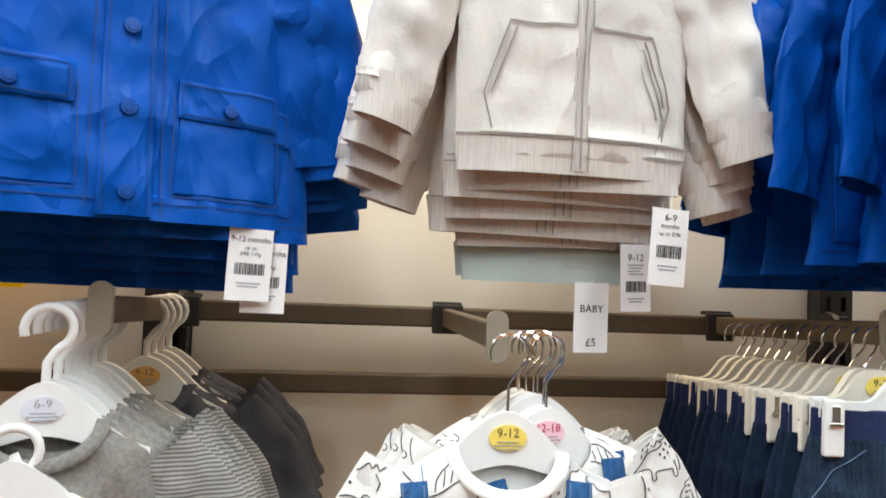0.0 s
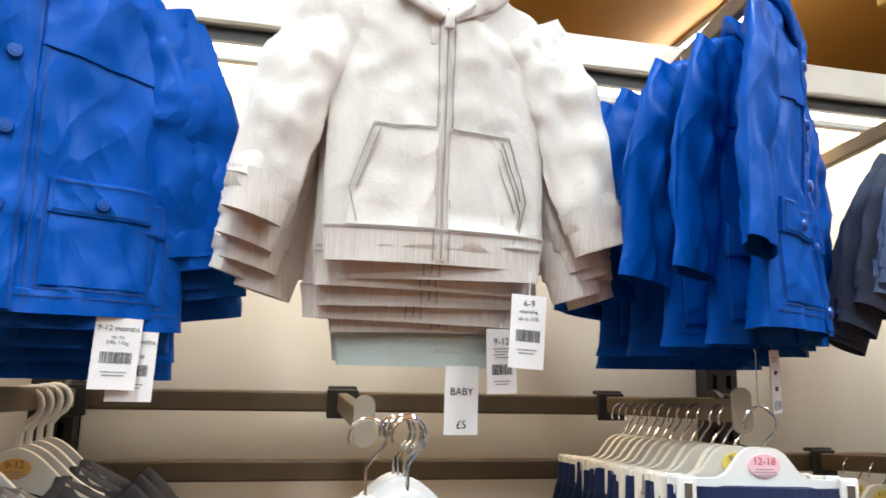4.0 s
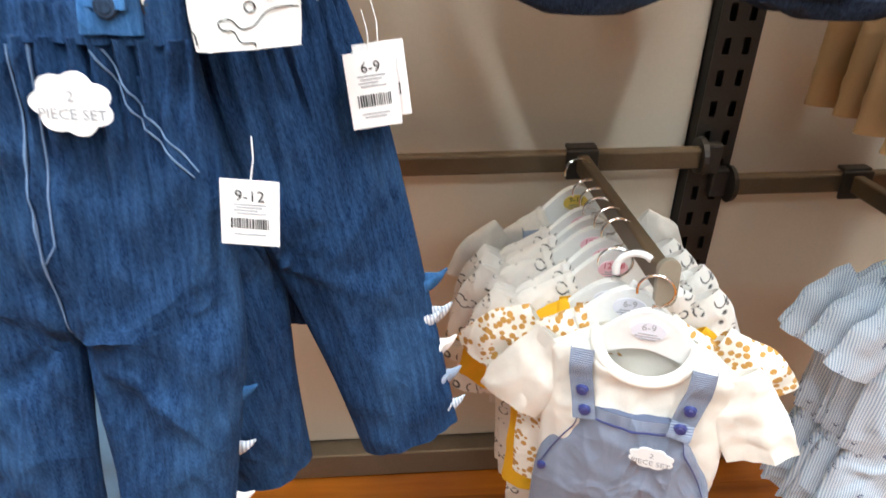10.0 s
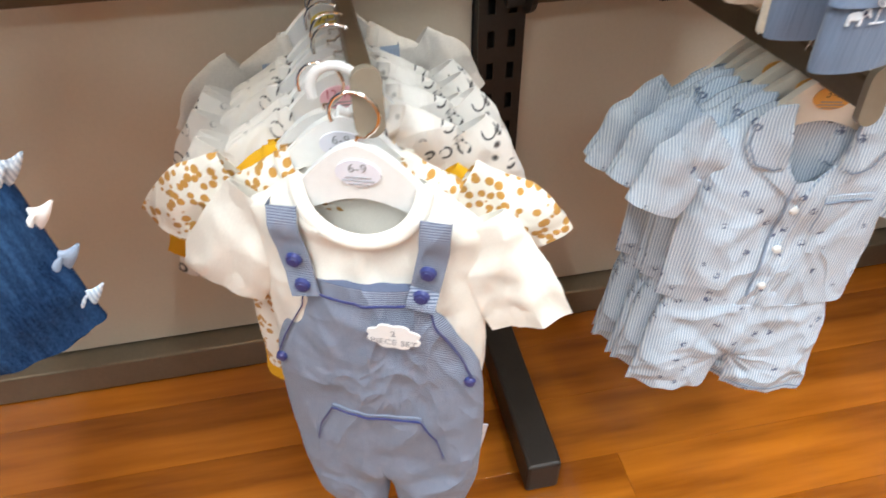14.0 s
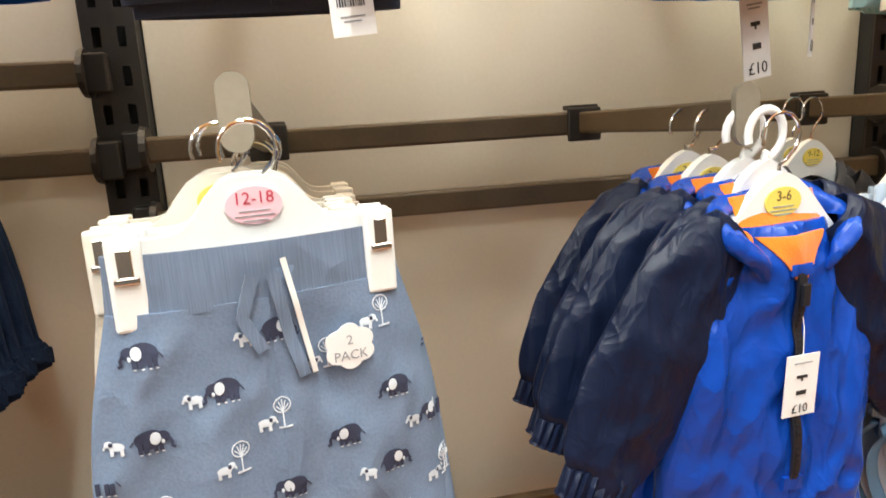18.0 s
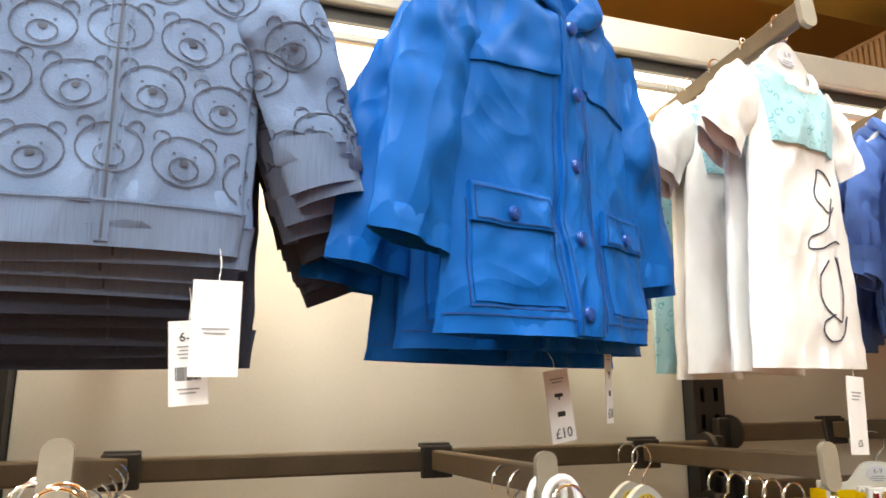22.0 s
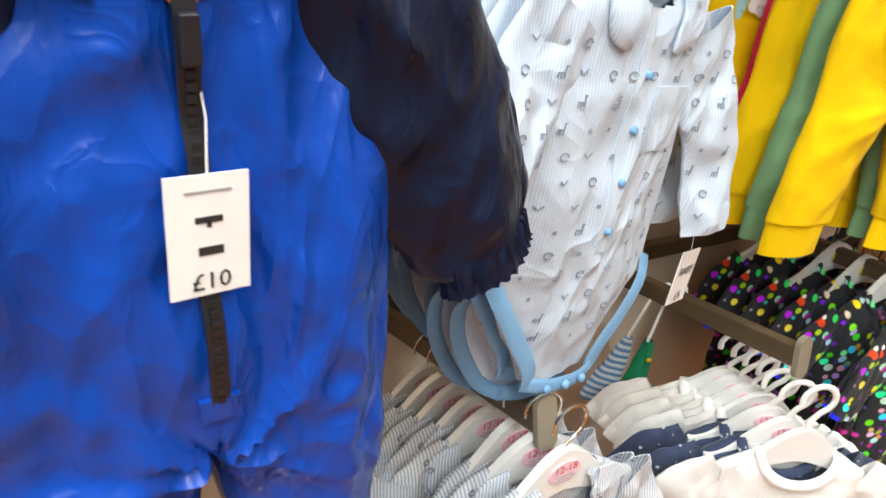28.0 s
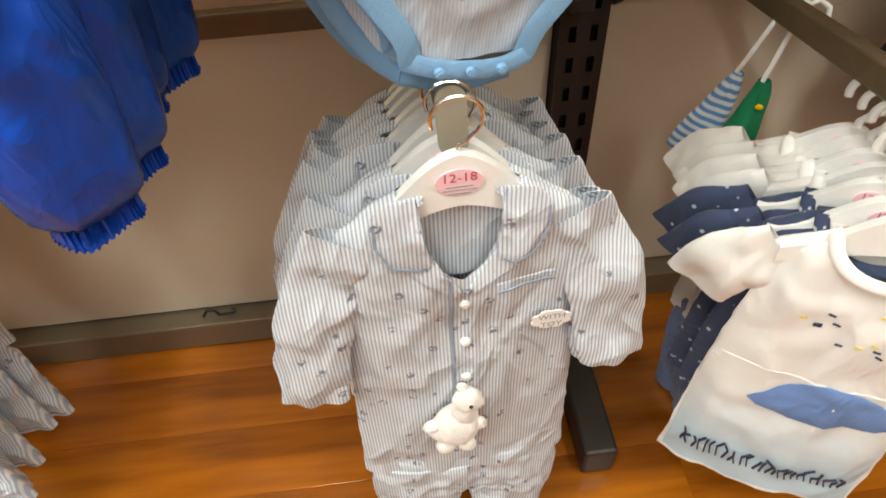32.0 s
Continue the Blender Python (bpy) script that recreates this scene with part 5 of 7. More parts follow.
def top_row():
    for x in (-1.55, -1.15, -0.655, -0.21, 0.195, 0.655, 1.05, 1.46, 1.79, 2.12):
        rail_arm(x, 1.965 if x < 0 else 1.9, 0.47, 0, 9.0 if x < 0 else 6.0)
    z = 1.935
    g = raincoat("rain_blue", True, 1)
    stack(g, top_hanger("9-12", "disc_yellow", ARM_TOP - z), -1.145, -0.465, -0.33, 5, z + 0.024, (24, 18, 14), 1, fall=0.07, tags=1)
    g = raincoat("rain_blue", False, 7)
    swing_tag(g, 0.05, 0.03, -0.45, PRICE10, 0.036, 0.085, -3, -10, 0.02, True)
    swing_tag(g, 0.09, 0.06, -0.45, PRICE10, 0.036, 0.085, 3, 10, 0.02, True)
    stack(g, top_hanger("12-18", "disc_pink", ARM_TOP - 1.935), -0.2, -0.48, -0.22, 6, 1.968, (44, 28, 20), 2, fall=0.05)
    g = raincoat("rain_azure", False, 12, "azure blue rubberised baby raincoat with hood and flap pockets")
    swing_tag(g, 0.06, 0.05, -0.46, PRICE10, 0.036, 0.085, -8, -16, 0.02, True)
    swing_tag(g, 0.145, 0.03, -0.43, PRICE10, 0.036, 0.095, 1, 20, 0.02, True)
    stack(g, top_hanger("6-9", "disc_lilac", 1.96 - 1.915), 0.66, -0.455, -0.33, 3, 1.912, (26, 16, 10), 3, fall=0.02)
    # hoodies and sweatshirts
    g = hoodie("oat", "oat_rib", "oatmeal marl zip-up baby hoodie with kangaroo pockets", "oatmeal hoodies", seed=2)
    swing_tag(g, 0.115, -0.015, -0.40, [("6-9", 0.0115, 0.12), ("months", 0.0075, 0.23), ("up to 21lb", 0.0065, 0.33), ("bars", 0.021, 0.48), ("lines", 2, 0.74)], 0.045, 0.088, 3, 0, 0.05)
    swing_tag(g, 0.095, 0.03, -0.44, SIZES("9-12"), 0.04, 0.08, -2, 4, 0.06)
    stack(g, top_hanger("6-9", "disc_lilac", ARM_TOP - 1.965, False), -0.666, -0.455, -0.39, 6, 1.973, (3, -3, 4, -2), 4, sway=0.014, fall=0.08)
    g = hoodie("mint", "mint", "pale mint fleece baby sweatshirt", "mint sweatshirts", hooded=False, pocket=False, zipped=False, seed=4, category="sweatshirt", sw=0.11, hem=0.118, reach=(0.135, -0.2))
    swing_tag(g, 0.044, -0.02, -0.3675, BABY("\u00a35"), 0.045, 0.085, 0, 6, 0.03)
    stack(g, top_hanger("6-9", "disc_lilac", ARM_TOP - 1.845), -0.66, -0.375, -0.355, 2, 1.853, (0,), 5)
    g = hoodie("bear", "bear_rib", "slate blue zip-up baby hoodie printed with line-drawn bears", "bear print hoodies", bears=True, pocket=False, length=0.36, sw=0.118, hem=0.118, reach=(0.18, -0.245), seed=3, arms=0.046)
    swing_tag(g, 0.098, -0.02, -0.385, [("lines", 2, 0.5)], 0.042, 0.085, 0, 0, 0.03)
    swing_tag(g, 0.075, 0.0, -0.42, SIZES("6-9"), 0.034, 0.075, -4, -10, 0.03)
    stack(g, top_hanger("6-9", "disc_lilac", 1.955 - 1.9), 0.205, -0.475, -0.425, 4, 1.912, (2, -3, 3), 6, fall=0.035)
    g = hoodie("bear_dark", "bear_dark", "charcoal grey zip-up baby hoodie", "charcoal hoodies", pocket=False, length=0.37, sw=0.125, hem=0.125, reach=(0.2, -0.25), seed=8)
    stack(g, top_hanger("9-12", "disc_yellow", 1.955 - 1.9), 0.207, -0.41, -0.34, 5, 1.868, (1, -2, 2), 7, sway=0.012, fall=0.045)
    # yellow coat at the near end of the wall
    g = raincoat("yellow", False, 15, "yellow hooded waterproof baby raincoat")
    stack(g, top_hanger("6-9", "disc_yellow", ARM_TOP - z), -1.56, -0.4, -0.15, 4, z, (30,), 8, fall=0.06)
    # white tops with aqua collars
    e, b, sl, f = tee("tee", "white baby top with aqua bib collar and outline drawing", "white and aqua tops", 0.42, 0.1, 0.13, (0.155, -0.13), 5)
    wavy = [(0.03 + 0.022 * math.cos(a) + 0.006 * math.sin(3 * a), -0.18 + 0.03 * math.sin(a)) for a in np.linspace(0.4, 6.0, 22)]
    limb = [(0.05, -0.2), (0.02, -0.235), (-0.015, -0.25), (-0.02, -0.265), (0.01, -0.262), (0.04, -0.25), (0.062, -0.25)]
    loop = [(0.025 + 0.03 * math.cos(a), -0.315 + 0.042 * math.sin(a) + 0.008 * math.sin(2 * a)) for a in np.linspace(1.8, 7.4, 24)]
    foot = [(0.02, -0.35), (0.0, -0.365), (0.01, -0.385), (0.04, -0.38), (0.06, -0.37), (0.066, -0.35)]
    seams(f, e, [wavy, [tuple(p) for p in spline(limb, 24)], loop, [tuple(p) for p in spline(foot, 20)], [(0.05, -0.27), (0.058, -0.3), (0.05, -0.33)]], 0.0022, "ink_navy", "print", "navy outline drawing")
    part("collar", f.patch(bmesh.new(), ((-0.088, -0.012), (0.088, -0.012), (0.074, -0.125), (-0.074, -0.125)), 0.006), "aqua", e, "aqua printed bib collar")
    swing_tag(e, 0.06, -0.02, -0.43, [("lines", 3, 0.2), ("\u00a35", 0.012, 0.86)], 0.042, 0.1, 3, 0, 0.04)
    stack(e, top_hanger("6-9", "disc_lilac", 1.96 - 1.875), 1.05, -0.42, -0.22, 4, 1.875, (14, 28, 18, 30), 9, sway=0.012, fall=0.01)
    e, b, sl, f = tee("aqua", "aqua printed jersey baby top", "aqua tops", 0.43, 0.1, 0.13, (0.155, -0.14), 6)
    stack(e, top_hanger("6-9", "disc_pink", 1.96 - 1.875), 1.06, -0.16, -0.14, 1, 1.88, (30,), 10)
    # cornflower sweatshirts
    g = hoodie("royal", "royal", "cornflower blue hooded baby sweatshirt", "cornflower sweatshirts", pocket=False, zipped=False, length=0.36, sw=0.125, hem=0.13, reach=(0.19, -0.24), seed=6)
    swing_tag(g, 0.1, 0.0, -0.39, BABY("\u00a35"), 0.045, 0.085, 4, -8, 0.04)
    stack(g, top_hanger("6-9", "disc_lilac", 1.96 - 1.91, False), 1.46, -0.43, -0.08, 9, 1.91, (16, 30, 22, 28, 18, 26, 30, 20, 26), 11, sway=0.02, fall=0.06)
    # the last arms before the wood wall
    g = hoodie("bear", "bear_rib", "slate grey zip-up baby jacket with embossed bears", "grey bear jackets", bears=True, pocket=False, length=0.34, sw=0.12, hem=0.125, reach=(0.17, -0.2), seed=9)
    swing_tag(g, -0.1, 0.0, -0.37, BABY("\u00a35"), 0.045, 0.085, 4, -8, 0.04)
    stack(g, top_hanger("9-12", "disc_orange", 1.96 - 1.89), 1.8, -0.44, -0.4, 1, 1.89, (-10,), 12, fall=0.06)
    for k, (mat, lab) in enumerate((("pink", "bright pink cotton baby top"), ("red", "plain red baby sweatshirt"), ("yellow", "plain yellow baby sweatshirt"), ("red", "plain red baby sweatshirt"))):
        g = hoodie(mat, mat, lab, "bright sweatshirts", pocket=False, zipped=False, hooded=False, length=0.40 - 0.01 * k, sw=0.12, hem=0.125, reach=(0.18, -0.22), seed=20 + k, category="sweatshirt")
        swing_tag(g, 0.07 - 0.04 * (k % 2), -0.02, -0.42, BABY("\u00a35"), 0.045, 0.085, 4, -8, 0.04)
        stack(g, top_hanger("9-12", "disc_yellow", 1.96 - 1.88), 1.78, -0.39 + 0.08 * k, -0.33 + 0.08 * k, 2, 1.88, (-14 + 6 * k,), 13 + k)
    g = hoodie("yellow", "yellow", "plain yellow baby sweatshirt", "yellow sweatshirts", pocket=False, zipped=False, hooded=False, length=0.4, sw=0.12, hem=0.13, reach=(0.18, -0.22), seed=27, category="sweatshirt")
    swing_tag(g, 0.0, -0.02, -0.42, BABY("\u00a35"), 0.045, 0.085, 4, -8, 0.04)
    stack(g, top_hanger("9-12", "disc_yellow", 1.96 - 1.88), 2.12, -0.42, -0.1, 5, 1.88, (-14,), 17, fall=0.06)


top_row()


# ---- middle row ----
def denim_seams(f, e, lines, width=0.0011):
    return seams(f, e, lines, width, "stitch", "stitching", "pale top-stitching", 0.0011)


def dino_set():
    e = thing("dungaree_set", "white dinosaur-print top with blue denim dungaree trousers", "baby outfit", None, "dinosaur dungaree sets")
    b = torso(e, "dino", 0.24, 0.115, 0.105, 0.055, 0.024, 0.006, 4, name="top", scoop=(0.057, 0.044))
    sl = [sleeve(e, "dino", s, 0.1, -0.03, 0.155, -0.235, 0.048, 0.034, -0.004, 0.014, 0.006, 6, y1=-0.03) for s in (-1, 1)]
    f = Front(b, *sl)
    neckline(e, f, 0.057, 0.044, "dino", "white ribbed neckband")
    dino_print(f, e, -0.16, 0.2, -0.26, -0.035)
    w, hips, legs = trousers(e, "denim", 0.108, 0.132, 0.262, 0.6, 0.044, None, 0.034, 3, 0.009, 0.012, 0.03, y=-0.004, top=-0.205, bandlabel="gathered denim waistband", pleat=0.007)
    g = Front(b, w, hips, *legs)
    for s, xt, xb in ((-1, -0.096, -0.066), (1, 0.074, 0.064)):
        st = part("strap", g.ribbon(bmesh.new(), [(xt, -0.012), ((xt + xb) / 2, -0.11), (xb, -0.215)], 0.026, 0.003, 0.01), "denim_strap", e, "denim shoulder strap")
        tab = part("strap_tab", g.patch(bmesh.new(), ((xb - 0.017, -0.192), (xb + 0.017, -0.192), (xb + 0.018, -0.232), (xb - 0.018, -0.232)), 0.006, 5), "denim_strap", e, "strap tab")
        k = Front(w, tab, hips)
        button(k, e, xb, -0.214, 0.0085, "denim_dark", "button", "dark denim button")
        q = Front(b, st)
        denim_seams(q, e, [[(xt + s2 * 0.0105, -0.02), ((xt + xb) / 2 + s2 * 0.0105, -0.11), (xb + s2 * 0.0105, -0.19)] for s2 in (-1, 1)], 0.0012)
    h = Front(hips, *legs)
    denim_seams(h, e, [[(0.0, -0.24), (0.0, -0.465)], [(0.011, -0.24), (0.01, -0.38), (0.001, -0.395)], [(0.055, -0.242), (0.075, -0.28), (0.112, -0.325)], [(0.05, -0.242), (0.07, -0.284), (0.108, -0.33)], [(-0.055, -0.242), (-0.075, -0.28), (-0.112, -0.325)]])
    for s in (-1, 1):
        denim_seams(h, e, [[(s * 0.092, -0.79), (s * 0.01, -0.79)]])
    felt_spikes(e, 0.117, 0.099, -0.53, -0.77, 5, -0.004)
    cloud(e, h, 0.038, -0.276, ("2", "PIECE SET"), 0.028, 0.022, 7)
    swing_tag(e, 0.15, -0.035, -0.326, [("9-12", 0.012, 0.24), ("lines", 4, 0.36), ("bars", 0.017, 0.58), ("lines", 1, 0.82)], 0.042, 0.05, 2, 0, 0.03)
    return e


def felt_spikes(e, xa, xb, za, zb, n, y):
    """Small stuffed felt horns sewn into the outer leg seam."""
    for k in range(n):
        f = k / (n - 1)
        x, z = xa + (xb - xa) * f, za + (zb - za) * f
        horn = spline([(x - 0.006, y, z - 0.003, 0.013, 0.0025), (x + 0.006, y - 0.001, z, 0.009, 0.0025), (x + 0.014, y - 0.002, z + 0.003, 0.0045, 0.002), (x + 0.022, y - 0.002, z + 0.009, 0.001, 0.001)], 8)
        part("felt_spike", cloth([tuple(p) for p in horn], 12, 9, 0.001, k, hem=0.0005), ("denim_strap", "pyjama", "tee", "piping", "romper")[k % 5], e, "felt spike on the leg seam")


def dino_far_set(spikes=True, long=0.5):
    """The sets behind: the same cut in darker denim with felt spikes down the outer leg."""
    e = thing("dungaree_set", "scribble-print top with dark denim trousers and felt leg spikes", "baby outfit", None, "dinosaur dungaree sets")
    b = torso(e, "dino", 0.24, 0.115, 0.105, 0.05, 0.022, 0.006, 9, name="top", scoop=(0.055, 0.04))
    sl = [sleeve(e, "dino", s, 0.1, -0.03, 0.16, -0.22, 0.046, 0.034, 0.0, 0.014, 0.006, 8) for s in (-1, 1)]
    dino_print(Front(b, *sl), e, -0.15, 0.2, -0.22, -0.03, seed=5)
    w, hips, legs = trousers(e, "denim", 0.1, 0.122, 0.24, long, 0.046, None, 0.034, 13, 0.006, 0.036, 0.026, top=-0.205, bandlabel="gathered denim waistband", pleat=0.0045)
    g = Front(b, w, hips)
    for s in (-1, 1):
        part("strap", g.ribbon(bmesh.new(), [(s * 0.07, -0.012), (s * 0.055, -0.215)], 0.026, 0.003, 0.01), "denim_strap", e, "denim shoulder strap")
    if spikes:
        felt_spikes(e, 0.124, 0.119, -0.52, -0.68, 5, 0.0)
    swing_tag(e, 0.12, -0.036, -0.28, SIZES("6-9"), 0.04, 0.06, 3, 0, 0.03)
    return e


def denim_shorts(label, mat="denim_dark", fine=True):
    e = thing("denim_shorts", label, "shorts", None, "denim baby shorts")
    w, hips, legs = trousers(e, mat, 0.118, 0.15, 0.225, 0.262, 0.064, "navy_rib", 0.034, 2, 0.008, 0.034, 0.022, bandlabel="navy ribbed waistband")
    turn = []
    for s in (-1, 1):
        x1 = s * 0.098
        turn.append(part("turn_up", cloth([(x1, 0, -0.246, 0.0655, 0.0178), (x1, 0, -0.256, 0.0655, 0.0176), (x1, 0, -0.266, 0.065, 0.0172)], 40, 6, 0.0012, 4), mat, e, "turned-up hem"))
    if fine:
        f = Front(hips, w, *legs, *turn)
        denim_seams(f, e, [[(0.0, -0.04), (0.0, -0.21)], [(-0.065, -0.04), (-0.1, -0.066), (-0.13, -0.11)], [(0.065, -0.04), (0.1, -0.066), (0.13, -0.11)], [(-0.16, -0.247), (-0.04, -0.247)], [(0.04, -0.247), (0.16, -0.247)]], 0.0008)
        for x0, x1, x2 in ((-0.016, -0.03, -0.042), (0.02, 0.036, 0.046)):
            pts = [f.at(x, z, lift) for x, z, lift in ((x0, -0.016, 0.002), ((x0 + x1) / 2, -0.03, 0.009), (x1, -0.062, 0.006), (x2, -0.106, 0.004))]
            k = spline([tuple(p) for p in pts], 14)
            part("drawcord", tube([tuple(p) for p in k], [0.0042] * 12 + [0.005, 0.0055], 8), "cord", e, "oat woven drawcord")
        c = f.at(0.056, -0.148, 0.0055)
        bm = bmesh.new()
        bmesh.ops.create_cone(bm, cap_ends=True, segments=40, radius1=0.019, radius2=0.019, depth=0.001, matrix=Matrix.Translation(c) @ pose(0, 0, 0, 90, 0, 0))
        st = part("price_sticker", bm, "sticker", e, "round yellow price sticker", smooth=False)
        lettering("\u00a3", 0.012, "ink", st, Matrix.Translation(c + Vector((-0.0125, -0.0014, 0))))
        lettering("3", 0.018, "ink", st, Matrix.Translation(c + Vector((-0.0035, -0.0014, 0.001))))
        lettering(".50", 0.0105, "ink", st, Matrix.Translation(c + Vector((0.0085, -0.0014, 0.0))))
    return e


def elephant_print(f, e, seed=1):
    """Dark elephants with pale ears and calves, and pale outline trees, in staggered rows."""
    dark, pale, rnd = bmesh.new(), bmesh.new(), random.Random(seed)

    def calf(x, z, d):
        f.blob(pale, x, z, 0.0052, 0.0031, 0.0012)
        f.blob(pale, x + d * 0.0052, z + 0.0024, 0.0027, 0.0025, 0.0012)
        f.ribbon(pale, [(x + d * 0.007, z + 0.002), (x + d * 0.0085, z - 0.001)], 0.0014, step=0.003)
        for q in (-0.0036, 0.003):
            f.ribbon(pale, [(x + q, z - 0.001), (x + q, z - 0.0062)], 0.0023, step=0.003)
        f.blob(dark, x + d * 0.0038, z + 0.0022, 0.0014, 0.0018, 0.002, sides=9)

    def elephant(x, z, d):
        f.blob(dark, x, z + 0.0006, 0.0098, 0.0074, 0.0012, sides=20)
        f.blob(dark, x - d * 0.0085, z + 0.0008, 0.0052, 0.0048, 0.0013)
        for q in (-0.0062, -0.0024, 0.0036, 0.0072):
            f.ribbon(dark, [(x + q, z), (x + q, z - 0.0088)], 0.003, step=0.003)
        f.ribbon(dark, [(x - d * 0.0125, z), (x - d * 0.0145, z - 0.0035), (x - d * 0.0142, z - 0.0068), (x - d * 0.0162, z - 0.008)], 0.0021, step=0.002)
        f.blob(pale, x - d * 0.0042, z + 0.0012, 0.0036, 0.0048, 0.0024)
        f.blob(pale, x - d * 0.0088, z - 0.0022, 0.0012, 0.0018, 0.0024, sides=8)
        for q in (-0.006, -0.001, 0.004, 0.008):
            f.blob(pale, x + q, z - 0.0098, 0.0012, 0.0006, 0.0012, sides=8)
        f.ribbon(dark, [(x + d * 0.0098, z + 0.001), (x + d * 0.0125, z - 0.003)], 0.0008, step=0.003)

    def tree(x, z):
        f.ribbon(pale, [(x, z - 0.006), (x, z + 0.006)], 0.0009, step=0.003)
        f.ribbon(pale, [(x + 0.0062 * math.cos(a), z + 0.011 + 0.0056 * math.sin(a)) for a in np.linspace(0, 2 * math.pi, 17)], 0.0008, step=0.003)
        for a in (0.5, 1.05, 1.57, 2.1, 2.65):
            f.ribbon(pale, [(x, z + 0.006), (x + 0.0052 * math.cos(a), z + 0.0075 + 0.0074 * math.sin(a))], 0.0007, step=0.003)
        f.ribbon(pale, [(x - 0.004, z - 0.0062), (x + 0.006, z - 0.006)], 0.0011, step=0.003)

    z, i = -0.064, 0
    while z > -0.41:
        for k in range(-3, 4):
            x = k * 0.086 + (0.043 if i % 2 else 0) + rnd.uniform(-0.008, 0.008)
            zz = z + rnd.uniform(-0.005, 0.005)
            kind = (k + 2 * (i // 2) + i) % 3
            if kind == 0:
                elephant(x, zz, 1 if i % 2 else -1)
                calf(x - 0.021, zz - 0.0035, -1)
            elif kind == 1:
                tree(x + 0.004, zz)
                calf(x - 0.009, zz - 0.001, 1)
            else:
                elephant(x, zz, 1)
        z -= 0.031
        i += 1
    stuff(part("print", dark, "ink_navy", e, "dark elephant print"))
    stuff(part("pale_print", pale, "pale_print", e, "pale elephant and tree print"))


def joggers(mat, rib, label, group, waist=0.098, hip=0.115, crotch=0.215, length=0.40, ankle=0.042, elephants=False, cuff=0.045, seed=4, name="jogger_trousers", band=0.042, spread=0.036, ties=True):
    e = thing(name, label, "trousers", None, group)
    w, hips, legs = trousers(e, mat, waist, hip, crotch, length, ankle, rib, band, seed, 0.006, spread, 0.024, cuff)
    f = Front(w, hips, *legs)
    if elephants:
        elephant_print(Front(hips, *legs), e)
        cloud(e, f, 0.055, -0.085, ("2", "PACK"), 0.02, 0.018, 6)
        seams(f, e, [[(-0.01, -0.02), (-0.02, -0.05), (-0.008, -0.075)], [(0.004, -0.02), (0.012, -0.07), (0.02, -0.1)]], 0.009, rib, "tie", "waist tie", 0.003)
        part("fastener_thread", f.ribbon(bmesh.new(), [(0.012, -0.01), (0.02, -0.055), (0.028, -0.1)], 0.004, 0.004), "white", e, "clear plastic fastener")
    return e


def rain_suit():
    e = thing("rain_suit", "royal blue nylon puddle suit with navy raglan sleeves", "rain suit", None, "blue puddle suits")
    body = halves(e, "nylon_blue", [(-0.004, 0.052, 0, 0.014), (-0.03, 0.075, 0, 0.024), (-0.08, 0.104, 0, 0.031), (-0.16, 0.117, 0, 0.034), (-0.24, 0.118, 0, 0.034), (-0.3, 0.117, 0.004, 0.034), (-0.36, 0.116, 0.014, 0.033), (-0.43, 0.111, 0.028, 0.027), (-0.45, 0.098, 0.038, 0.017), (-0.464, 0.101, 0.036, 0.019)], -0.288, 84, 56, 0.013, 6, gather=0.0026, name="body_half", soft=0.06)
    for s in (-1, 1):
        part("raglan_sleeve", cloth([(s * 0.052, -0.005, -0.004, 0.026, 0.013), (s * 0.094, -0.008, -0.045, 0.048, 0.018), (s * 0.14, -0.009, -0.12, 0.056, 0.018), (s * 0.174, -0.011, -0.184, 0.05, 0.016), (s * 0.186, -0.012, -0.206, 0.034, 0.012), (s * 0.192, -0.012, -0.22, 0.038, 0.014)], 72, 60, 0.01, 8 + s, (22, 16, 9), gather=0.0022), "nylon_navy", e, "navy raglan sleeve")
    hood(e, "nylon_blue", "orange", 0.078, 0.012, 3, 0.0095, 0.42)
    f = Front(*body)
    part("neck_lining", f.patch(bmesh.new(), ((-0.036, -0.012), (0.036, -0.012), (0.004, -0.05), (-0.004, -0.05)), 0.003, 10), "orange", e, "orange lining in the open neck")
    part("zip_tape", f.ribbon(bmesh.new(), [(0, -0.044), (0.0, -0.14), (0.0, -0.236)], 0.009, 0.002), "zip", e, "black zip tape")
    zt = bmesh.new()
    for k in range(37):
        c = f.at(0.0, -0.056 - 0.0049 * k, 0.003)
        slab(zt, c.x - 0.002, c.x + 0.002, c.y - 0.0008, c.y + 0.001, c.z - 0.0017, c.z + 0.0017)
    stuff(part("zip_teeth", zt, "zip", e, "black zip teeth", smooth=False))
    c = f.at(0, -0.052, 0.006)
    part("zip_pull", box(c.x - 0.004, c.x + 0.004, c.y - 0.004, c.y, c.z - 0.02, c.z, bevel=0.001), "zip", e, "black zip pull", smooth=False)
    part("zip_garage", f.patch(bmesh.new(), ((-0.012, -0.036), (0.012, -0.036), (0.012, -0.046), (-0.012, -0.046)), 0.004, 5), "nylon_blue", e, "fabric cover above the zip")
    part("zip_end", f.patch(bmesh.new(), ((-0.01, -0.233), (0.01, -0.233), (0.01, -0.247), (-0.01, -0.247)), 0.004, 5), "nylon_blue", e, "fabric patch below the zip")
    swing_tag(e, 0.002, -0.037, -0.116, [("lines", 1, 0.12), ("\u00a310", 0.012, 0.88)], 0.036, 0.057, 2, 0, 0.045, True)
    return e


